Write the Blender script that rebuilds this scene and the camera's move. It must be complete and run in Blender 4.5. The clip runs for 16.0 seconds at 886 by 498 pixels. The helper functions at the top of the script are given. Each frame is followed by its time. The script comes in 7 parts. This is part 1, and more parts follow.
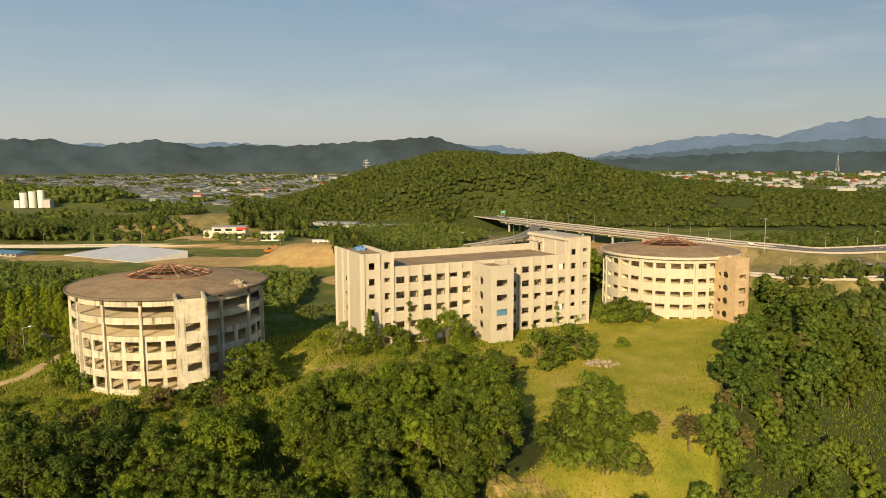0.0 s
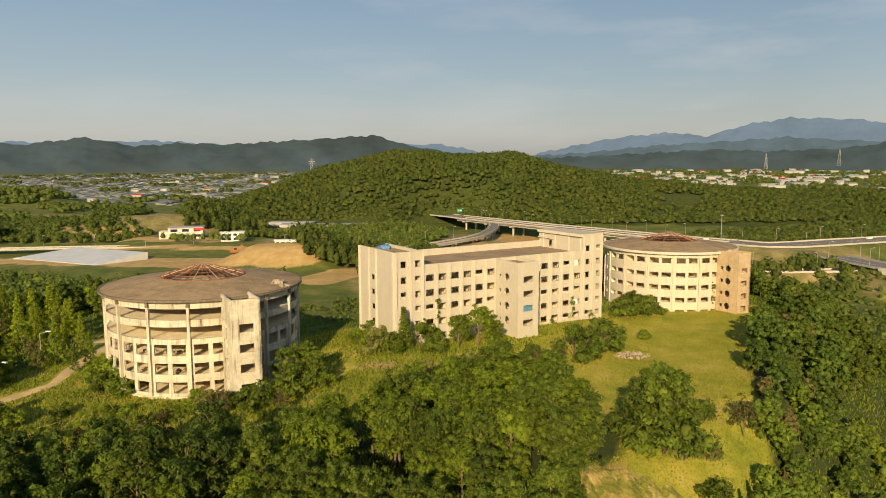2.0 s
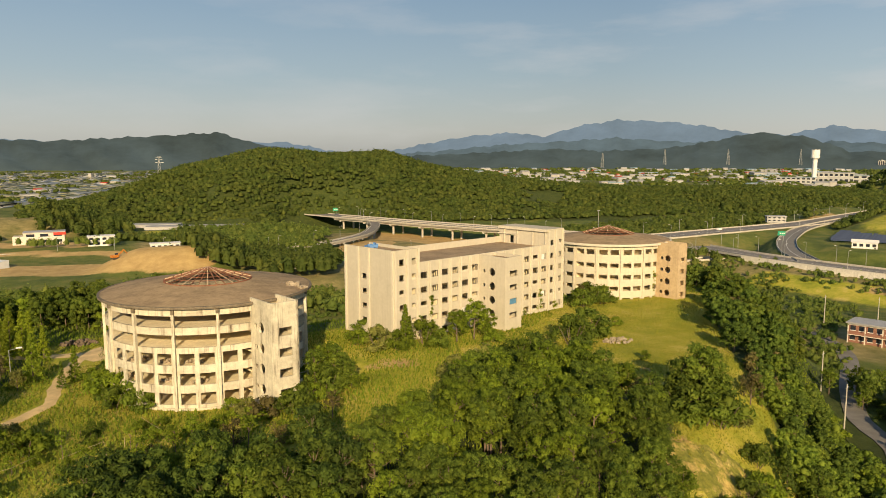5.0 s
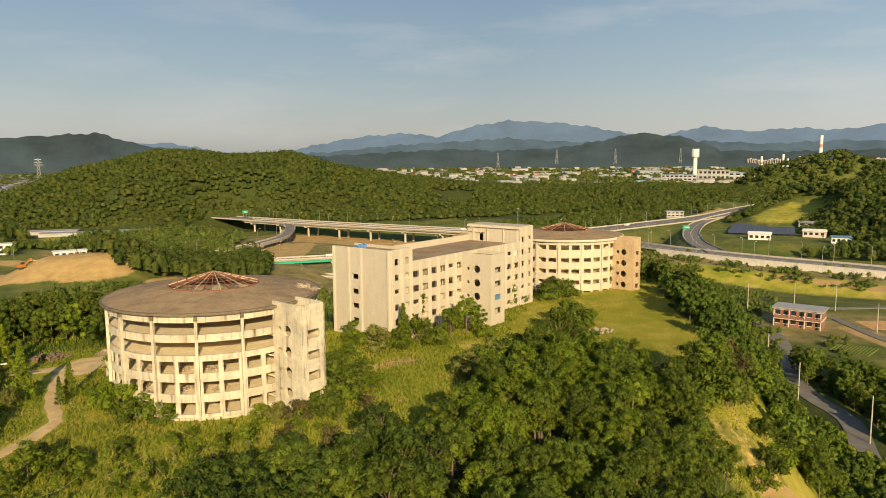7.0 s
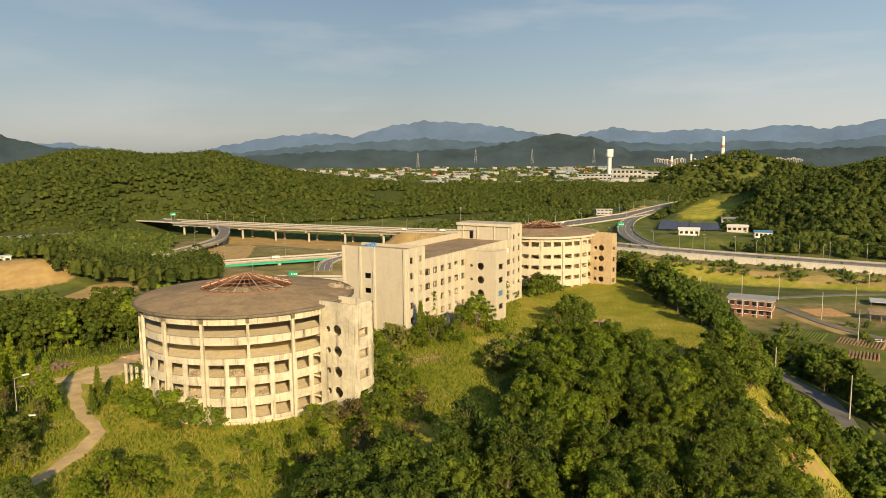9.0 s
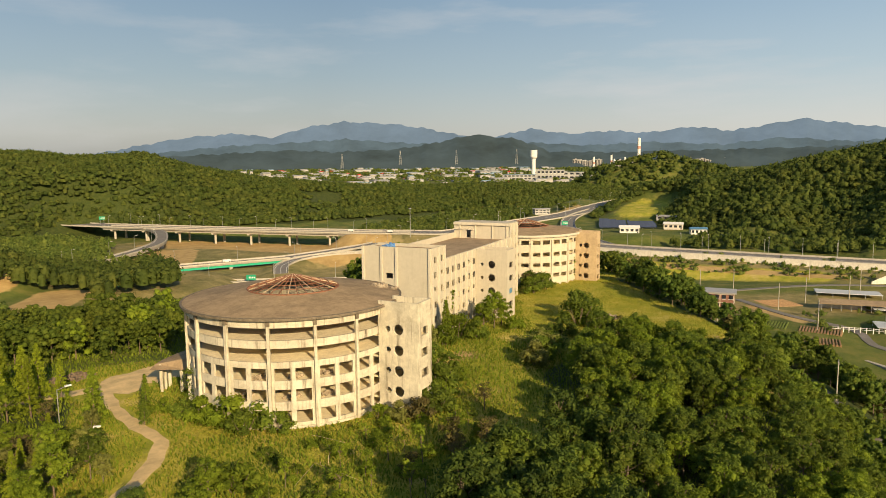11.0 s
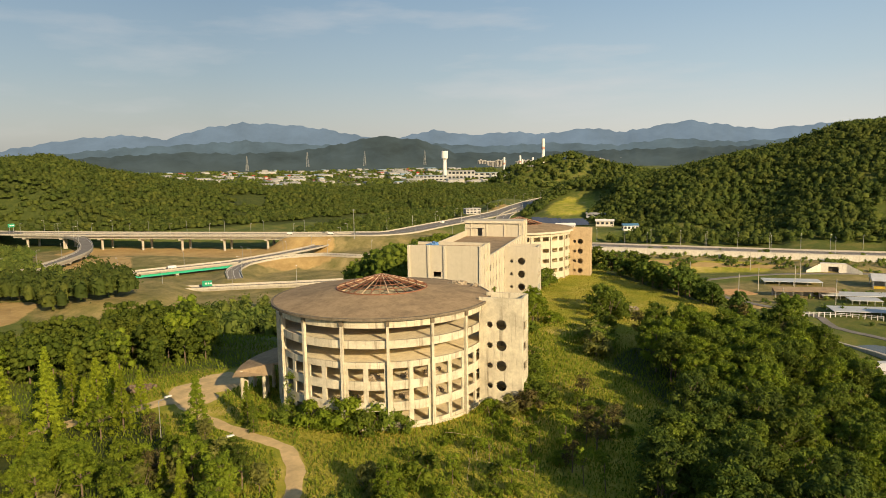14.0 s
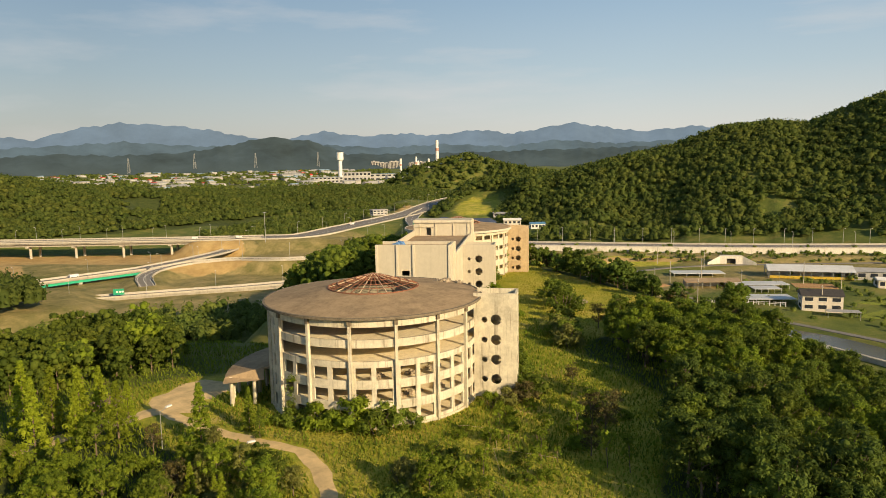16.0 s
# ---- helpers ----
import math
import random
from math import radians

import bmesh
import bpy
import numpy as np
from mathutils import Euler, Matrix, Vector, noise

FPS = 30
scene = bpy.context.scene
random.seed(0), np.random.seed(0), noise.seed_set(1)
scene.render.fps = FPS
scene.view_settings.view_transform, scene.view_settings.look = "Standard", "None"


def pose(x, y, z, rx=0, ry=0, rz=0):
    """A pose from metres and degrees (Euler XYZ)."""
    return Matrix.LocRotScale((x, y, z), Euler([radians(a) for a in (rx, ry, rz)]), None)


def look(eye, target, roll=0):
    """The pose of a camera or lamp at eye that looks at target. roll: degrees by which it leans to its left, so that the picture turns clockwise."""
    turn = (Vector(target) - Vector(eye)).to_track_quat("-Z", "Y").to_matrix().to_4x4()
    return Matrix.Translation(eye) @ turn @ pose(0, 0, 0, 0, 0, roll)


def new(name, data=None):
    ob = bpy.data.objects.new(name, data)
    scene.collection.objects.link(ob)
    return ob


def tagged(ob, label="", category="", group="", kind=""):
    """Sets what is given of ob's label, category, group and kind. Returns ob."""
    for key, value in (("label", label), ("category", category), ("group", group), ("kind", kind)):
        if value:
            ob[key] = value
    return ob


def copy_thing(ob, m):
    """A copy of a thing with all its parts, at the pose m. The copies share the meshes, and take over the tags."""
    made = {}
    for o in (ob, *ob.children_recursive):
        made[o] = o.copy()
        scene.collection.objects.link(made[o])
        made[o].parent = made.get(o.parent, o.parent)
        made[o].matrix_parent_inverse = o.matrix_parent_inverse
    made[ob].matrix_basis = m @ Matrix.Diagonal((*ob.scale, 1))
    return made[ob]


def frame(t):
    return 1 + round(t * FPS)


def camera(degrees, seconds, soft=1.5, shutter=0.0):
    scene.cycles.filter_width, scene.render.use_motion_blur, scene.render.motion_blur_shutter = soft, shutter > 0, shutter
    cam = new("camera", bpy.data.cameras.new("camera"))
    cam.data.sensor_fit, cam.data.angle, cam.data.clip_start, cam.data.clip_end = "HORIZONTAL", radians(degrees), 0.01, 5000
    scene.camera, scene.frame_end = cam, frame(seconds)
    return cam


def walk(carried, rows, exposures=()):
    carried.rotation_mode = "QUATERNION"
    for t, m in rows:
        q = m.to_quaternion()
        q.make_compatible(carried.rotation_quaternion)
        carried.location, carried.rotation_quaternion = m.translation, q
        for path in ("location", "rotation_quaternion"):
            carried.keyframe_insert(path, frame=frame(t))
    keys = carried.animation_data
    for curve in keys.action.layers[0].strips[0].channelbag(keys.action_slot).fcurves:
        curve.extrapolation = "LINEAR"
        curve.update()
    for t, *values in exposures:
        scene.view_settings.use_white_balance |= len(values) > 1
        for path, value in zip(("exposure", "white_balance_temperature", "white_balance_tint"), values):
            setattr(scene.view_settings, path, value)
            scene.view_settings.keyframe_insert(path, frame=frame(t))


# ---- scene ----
# Camera: seconds, x, y, z, yaw, pitch, roll
cam = camera(63.41, 16.0, 0.9)
ROWS = [
    (0.0, 0.83, 0.39, 42.43, 0.23, -7.01, -0.17),
    (0.5, -4.03, 0.01, 42.46, -0.85, -7.03, -0.17),
    (1.0, -8.99, -0.35, 42.49, -1.93, -7.07, -0.18),
    (1.5, -14.11, -0.57, 42.52, -3.20, -7.10, -0.19),
    (2.0, -19.38, -0.61, 42.50, -4.77, -7.13, -0.20),
    (2.5, -24.76, -0.42, 42.53, -6.41, -7.15, -0.18),
    (3.0, -30.21, -0.02, 42.55, -8.44, -7.17, -0.14),
    (3.5, -35.77, 0.46, 42.57, -10.68, -7.19, -0.09),
    (4.0, -41.29, 0.95, 42.59, -12.82, -7.21, -0.04),
    (6.5, -68.55, 6.77, 42.67, -23.74, -7.30, -0.30),
    (7.0, -73.77, 8.49, 42.59, -25.77, -7.27, -0.38),
    (7.5, -78.90, 10.34, 42.53, -27.62, -7.26, -0.43),
    (8.0, -84.00, 12.42, 42.53, -29.45, -7.27, -0.44),
    (8.5, -89.08, 14.69, 42.52, -31.07, -7.29, -0.43),
    (9.0, -94.22, 17.15, 42.54, -32.66, -7.30, -0.45),
    (11.5, -118.68, 32.89, 42.50, -40.62, -7.26, -0.55),
    (12.0, -123.24, 36.49, 42.50, -41.96, -7.25, -0.60),
    (12.5, -127.57, 40.13, 42.48, -43.37, -7.24, -0.65),
    (13.0, -131.76, 43.87, 42.43, -44.40, -7.23, -0.70),
    (13.5, -135.73, 47.50, 42.40, -45.11, -7.23, -0.76),
    (14.0, -139.45, 50.93, 42.35, -47.20, -7.26, -0.83),
    (14.5, -142.97, 54.23, 42.32, -50.16, -7.28, -0.91),
    (15.0, -146.15, 57.34, 42.32, -52.44, -7.29, -0.98),
    (15.5, -149.13, 60.46, 42.30, -54.27, -7.29, -0.99),
    (16.0, -151.95, 63.46, 42.27, -55.97, -7.28, -0.97),
]
walk(cam, [(t, pose(x, y, z, 90 + pitch, 0, yaw) @ pose(0, 0, 0, 0, 0, roll)) for t, x, y, z, yaw, pitch, roll in ROWS],
     exposures=((0.0, 0.53), (9.0, 0.55), (16.0, 0.60)))

# ---- light ----
SUN_AZ, SUN_EL = radians(194), radians(21)
TO_SUN = Vector((math.sin(SUN_AZ) * math.cos(SUN_EL), math.cos(SUN_AZ) * math.cos(SUN_EL), math.sin(SUN_EL)))
world = bpy.data.worlds.new("world")
scene.world = world
world.use_nodes = True
wn, wl = world.node_tree.nodes, world.node_tree.links
wn.clear()
w_out, w_bg, w_sky = wn.new("ShaderNodeOutputWorld"), wn.new("ShaderNodeBackground"), wn.new("ShaderNodeTexSky")
w_sky.sky_type, w_sky.sun_disc, w_sky.sun_elevation, w_sky.sun_rotation = "NISHITA", False, SUN_EL, SUN_AZ
w_sky.air_density, w_sky.dust_density, w_sky.ozone_density = 1.0, 1.6, 1.6
w_bg.inputs["Strength"].default_value = 0.098
w_tc, w_sep = wn.new("ShaderNodeTexCoord"), wn.new("ShaderNodeSeparateXYZ")
wl.new(w_tc.outputs["Generated"], w_sep.inputs[0])
w_air = wn.new("ShaderNodeValToRGB")  # hazy evening air from the horizon up
for k, (at_z, c) in enumerate(((0.0, (0.76, 0.75, 0.70)), (0.035, (0.80, 0.79, 0.75)), (0.11, (0.55, 0.66, 0.72)), (0.24, (0.32, 0.49, 0.66)), (0.6, (0.14, 0.26, 0.44)))):
    if k > 1:
        w_air.color_ramp.elements.new(at_z)
    w_air.color_ramp.elements[k].position, w_air.color_ramp.elements[k].color = at_z, (*c, 1)
wl.new(w_sep.outputs["Z"], w_air.inputs[0])
w_gain = wn.new("ShaderNodeVectorMath")
w_gain.operation = "SCALE"
w_east, w_side = wn.new("ShaderNodeMapRange"), wn.new("ShaderNodeValToRGB")  # dimmest to the north-east, brighter to the east
w_east.inputs[1].default_value, w_east.inputs[2].default_value = -1.0, 1.0
for k, (at_x, v) in enumerate(((0.22, 0.83), (0.62, 0.69), (0.75, 0.66), (0.88, 0.84), (0.97, 1.04))):
    if k > 1:
        w_side.color_ramp.elements.new(at_x)
    w_side.color_ramp.elements[k].position, w_side.color_ramp.elements[k].color = at_x, (v, v, v, 1)
w_full = wn.new("ShaderNodeMath")
w_full.operation, w_full.inputs[1].default_value = "MULTIPLY", 5.8
wl.new(w_sep.outputs["X"], w_east.inputs[0])
wl.new(w_east.outputs[0], w_side.inputs[0])
wl.new(w_side.outputs[0], w_full.inputs[0])
wl.new(w_full.outputs[0], w_gain.inputs["Scale"])
wl.new(w_air.outputs[0], w_gain.inputs[0])
w_mix = wn.new("ShaderNodeMix")
w_mix.data_type = "RGBA"
w_mix.inputs[0].default_value = 0.80
wl.new(w_sky.outputs[0], w_mix.inputs[6])
wl.new(w_gain.outputs[0], w_mix.inputs[7])
# thin high cloud
w_map, w_noise, w_ramp, w_cloud = wn.new("ShaderNodeMapping"), wn.new("ShaderNodeTexNoise"), wn.new("ShaderNodeMapRange"), wn.new("ShaderNodeMix")
w_map.inputs["Scale"].default_value, w_map.inputs["Rotation"].default_value = (2.2, 1.1, 9.0), (0.12, 0.0, 0.5)
w_noise.inputs["Scale"].default_value, w_noise.inputs["Detail"].default_value, w_noise.inputs["Roughness"].default_value = 1.6, 7, 0.55
w_ramp.inputs[1].default_value, w_ramp.inputs[2].default_value, w_ramp.inputs[4].default_value = 0.50, 0.80, 0.6
w_cloud.data_type = "RGBA"
w_cloud.inputs[7].default_value = (4.6, 4.5, 4.4, 1)
wl.new(w_tc.outputs["Generated"], w_map.inputs[0])
wl.new(w_map.outputs[0], w_noise.inputs["Vector"])
wl.new(w_noise.outputs["Fac"], w_ramp.inputs[0])
w_more, w_veil = wn.new("ShaderNodeMapRange"), wn.new("ShaderNodeMath")  # more veil towards the east
w_more.inputs[1].default_value, w_more.inputs[2].default_value, w_more.inputs[3].default_value, w_more.inputs[4].default_value = 0.1, 0.9, 0.55, 1.5
w_veil.operation = "MULTIPLY"
wl.new(w_sep.outputs["X"], w_more.inputs[0])
wl.new(w_more.outputs[0], w_veil.inputs[0])
wl.new(w_ramp.outputs[0], w_veil.inputs[1])
wl.new(w_veil.outputs[0], w_cloud.inputs[0])
wl.new(w_mix.outputs[2], w_cloud.inputs[6])
wl.new(w_cloud.outputs[2], w_bg.inputs["Color"])
wl.new(w_bg.outputs[0], w_out.inputs["Surface"])
sun = new("sun", bpy.data.lights.new("sun", "SUN"))
sun.data.energy, sun.data.angle, sun.data.color = 4.6, radians(0.6), (1.0, 0.76, 0.44)
sun.matrix_world = look(TO_SUN * 100, (0, 0, 0))
scene.view_settings.exposure = 0.55


# ---- materials ----
def material(name, rough=0.9, metal=0.0):
    m = bpy.data.materials.new(name)
    m.use_nodes = True
    b = m.node_tree.nodes["Principled BSDF"]
    b.inputs["Roughness"].default_value, b.inputs["Metallic"].default_value = rough, metal
    b.inputs["Specular IOR Level"].default_value = 0.25
    return m, m.node_tree.nodes, m.node_tree.links, b


def noise_tex(n, l, scale, detail=6.0, rough=0.6, squash=None, space="Object"):
    """A noise in metres; squash scales its axes."""
    tc, mp, tx = n.new("ShaderNodeTexCoord"), n.new("ShaderNodeMapping"), n.new("ShaderNodeTexNoise")
    if squash:
        mp.inputs["Scale"].default_value = squash
    tx.inputs["Scale"].default_value, tx.inputs["Detail"].default_value, tx.inputs["Roughness"].default_value = scale, detail, rough
    l.new(tc.outputs[space], mp.inputs[0])
    l.new(mp.outputs[0], tx.inputs["Vector"])
    return tx.outputs["Fac"]


def ramp(n, l, fac, stops):
    r = n.new("ShaderNodeValToRGB")
    e = r.color_ramp.elements
    while len(e) < len(stops):
        e.new(0.5)
    for k, (p, c) in enumerate(stops):
        e[k].position, e[k].color = p, (*c, 1)
    l.new(fac, r.inputs[0])
    return r.outputs[0]


def blend(n, l, a, b, fac, mode="MIX"):
    m = n.new("ShaderNodeMix")
    m.data_type, m.blend_type = "RGBA", mode
    for sock, v in ((m.inputs[0], fac), (m.inputs[6], a), (m.inputs[7], b)):
        if isinstance(v, (int, float)):
            sock.default_value = v
        elif isinstance(v, tuple):
            sock.default_value = (*v, 1)
        else:
            l.new(v, sock)
    return m.outputs[2]


def bump(n, l, b, height, strength=0.3, distance=0.05):
    k = n.new("ShaderNodeBump")
    k.inputs["Strength"].default_value, k.inputs["Distance"].default_value = strength, distance
    l.new(height, k.inputs["Height"])
    l.new(k.outputs[0], b.inputs["Normal"])


def concrete(name, light, dark, grime, amount=0.5, streak=1.0, grain=1.0):
    """Weathered painted concrete: blotches, rain streaks that run down, fine grain."""
    m, n, l, b = material(name, 0.95)
    b.inputs["Specular IOR Level"].default_value = 0.1
    base = ramp(n, l, noise_tex(n, l, 0.35, 8, 0.65), [(0.3, dark), (0.7, light)])
    runs = ramp(n, l, noise_tex(n, l, 1.0, 6, 0.7, (1.6, 1.6, 0.10)), [(0.52, (0, 0, 0)), (0.78, (streak, streak, streak))])
    patch = ramp(n, l, noise_tex(n, l, 0.22, 7, 0.65), [(0.45, (0, 0, 0)), (0.75, (amount, amount, amount))])
    both = blend(n, l, runs, patch, 0.5, "ADD")
    fine = ramp(n, l, noise_tex(n, l, 1.3, 10, 0.75), [(0.36, (1 - 0.13 * grain, 1 - 0.14 * grain, 1 - 0.16 * grain)), (0.6, (1 + 0.06 * grain, 1 + 0.06 * grain, 1 + 0.05 * grain))])
    l.new(blend(n, l, blend(n, l, base, grime, both), fine, 1.0, "MULTIPLY"), b.inputs["Base Color"])
    bump(n, l, b, noise_tex(n, l, 6.0, 8, 0.7), 0.35 * grain, 0.04)
    return m


def plain(name, colour, rough=0.8, metal=0.0, vary=0.25, scale=1.5):
    m, n, l, b = material(name, rough, metal)
    lo, hi = tuple(c * (1 - vary) for c in colour), tuple(min(1, c * (1 + vary)) for c in colour)
    l.new(ramp(n, l, noise_tex(n, l, scale, 6, 0.65), [(0.3, lo), (0.7, hi)]), b.inputs["Base Color"])
    bump(n, l, b, noise_tex(n, l, scale * 8, 4, 0.6), 0.2, 0.03)
    return m


def foliage(name, dark, mid, light, through_light=0.35, trees=False):
    m, n, l, b = material(name, 0.75)
    geo, obj = n.new("ShaderNodeNewGeometry"), n.new("ShaderNodeObjectInfo")
    tone = n.new("ShaderNodeMix")
    tone.inputs[0].default_value = 0.5
    l.new(geo.outputs["Random Per Island"], tone.inputs[2])
    stretch = n.new("ShaderNodeMapRange")
    stretch.inputs[1].default_value, stretch.inputs[2].default_value = 0.32, 0.68
    l.new(noise_tex(n, l, 0.16, 4, 0.6), stretch.inputs[0])
    if trees:  # each tree of a wood has a tone of its own
        own, both = n.new("ShaderNodeAttribute"), n.new("ShaderNodeMix")
        own.attribute_name = "tone"
        both.inputs[0].default_value = 0.45
        l.new(own.outputs["Fac"], both.inputs[2])
        l.new(stretch.outputs[0], both.inputs[3])
        l.new(both.outputs[0], tone.inputs[3])
        tone.inputs[0].default_value = 0.72
    else:
        l.new(stretch.outputs[0], tone.inputs[3])
    c = ramp(n, l, tone.outputs[0], [(0.05, dark), (0.5, mid), (0.95, light)])
    hue = n.new("ShaderNodeHueSaturation")
    for out, sock, lo, hi in ((obj.outputs["Random"], "Value", 0.75, 1.3), (noise_tex(n, l, 0.045, 3, 0.5), "Hue", 0.47, 0.53)):
        r = n.new("ShaderNodeMapRange")
        r.inputs[3].default_value, r.inputs[4].default_value = lo, hi
        l.new(out, r.inputs[0])
        l.new(r.outputs[0], hue.inputs[sock])
    l.new(c, hue.inputs["Color"])
    l.new(hue.outputs[0], b.inputs["Base Color"])
    t, mix = n.new("ShaderNodeBsdfTranslucent"), n.new("ShaderNodeMixShader")
    l.new(hue.outputs[0], t.inputs["Color"])
    mix.inputs[0].default_value = through_light
    out = n["Material Output"]
    l.new(b.outputs[0], mix.inputs[1])
    l.new(t.outputs[0], mix.inputs[2])
    l.new(mix.outputs[0], out.inputs[0])
    return m


M_WALL_A = concrete("weathered_concrete", (0.67, 0.615, 0.485), (0.55, 0.505, 0.39), (0.15, 0.12, 0.085), 0.95, 1.1)
M_WALL_M = concrete("beige_render", (0.545, 0.495, 0.395), (0.49, 0.445, 0.35), (0.34, 0.30, 0.23), 0.2, 0.45, 0.35)
M_PILASTER = concrete("pale_render", (0.62, 0.565, 0.45), (0.55, 0.50, 0.40), (0.34, 0.29, 0.21), 0.3, 0.45, 0.35)
M_WALL_B = concrete("yellow_render", (0.60, 0.545, 0.425), (0.545, 0.495, 0.38), (0.34, 0.27, 0.17), 0.3, 0.45, 0.45)
M_PIER_B = concrete("orange_render", (0.56, 0.43, 0.265), (0.48, 0.36, 0.22), (0.22, 0.15, 0.09), 0.5, 0.7)
M_PIER_A = concrete("stained_concrete", (0.69, 0.635, 0.49), (0.57, 0.52, 0.40), (0.13, 0.105, 0.08), 1.0, 1.05)
M_FLOOR = concrete("floor_concrete", (0.84, 0.75, 0.54), (0.74, 0.65, 0.46), (0.40, 0.33, 0.22), 0.45, 0.1)
M_ROOF = concrete("roof_felt", (0.43, 0.315, 0.19), (0.28, 0.205, 0.125), (0.11, 0.085, 0.06), 1.0, 0.3)
M_ROOF_M = concrete("flat_roof_felt", (0.42, 0.315, 0.20), (0.30, 0.22, 0.14), (0.13, 0.10, 0.065), 0.8, 0.2)
M_STAIN = plain("blackened_concrete", (0.17, 0.14, 0.10), 0.95, 0, 0.4, 2)
M_RUST = plain("rusted_steel", (0.26, 0.12, 0.07), 0.8, 0.2, 0.5, 3)
M_PALE = plain("pale_timber", (0.55, 0.42, 0.28), 0.8, 0, 0.3, 2)
M_DARK = plain("dark_frame", (0.06, 0.055, 0.05), 0.6)
M_ASPHALT = plain("asphalt", (0.20, 0.185, 0.165), 0.9, 0, 0.2, 0.3)
M_BRIDGE = concrete("bridge_concrete", (0.52, 0.48, 0.41), (0.42, 0.39, 0.33), (0.2, 0.18, 0.15), 0.3, 0.6)
M_WHITE = plain("white_paint", (0.72, 0.70, 0.66), 0.7, 0, 0.08)
M_GREENSTEEL = plain("green_steel", (0.03, 0.36, 0.22), 0.5, 0, 0.15)
M_BARK = plain("bark", (0.16, 0.12, 0.085), 0.95, 0, 0.4, 3)
M_LEAF = foliage("leaf_broad", (0.060, 0.098, 0.011), (0.142, 0.196, 0.021), (0.255, 0.310, 0.038), 0.48)
M_LEAF_B = foliage("leaf_bright", (0.090, 0.138, 0.010), (0.185, 0.250, 0.018), (0.30, 0.36, 0.034), 0.5)
M_LEAF_K = foliage("leaf_deep", (0.036, 0.066, 0.009), (0.092, 0.138, 0.018), (0.180, 0.230, 0.034), 0.42)
M_LEAF_D = foliage("leaf_dry", (0.075, 0.068, 0.02), (0.13, 0.11, 0.035), (0.19, 0.16, 0.05))
M_WOOD_FAR = foliage("far_woods", (0.066, 0.102, 0.021), (0.146, 0.192, 0.036), (0.255, 0.29, 0.056), 0.55, True)
M_CONIFER = foliage("leaf_conifer", (0.17, 0.225, 0.014), (0.28, 0.345, 0.022), (0.38, 0.44, 0.036), 0.55)
M_LEAF_P = foliage("leaf_pale", (0.150, 0.165, 0.035), (0.225, 0.235, 0.055), (0.31, 0.31, 0.085), 0.45)
# streaked plaster, its whole tone darkened to paint in the dim interior
M_INNER = concrete("shaded_plaster", (0.44, 0.39, 0.29), (0.34, 0.30, 0.22), (0.14, 0.115, 0.08), 0.7, 0.8)
M_GRASS = foliage("grass_blade", (0.20, 0.22, 0.02), (0.295, 0.295, 0.030), (0.41, 0.37, 0.058), 0.45)


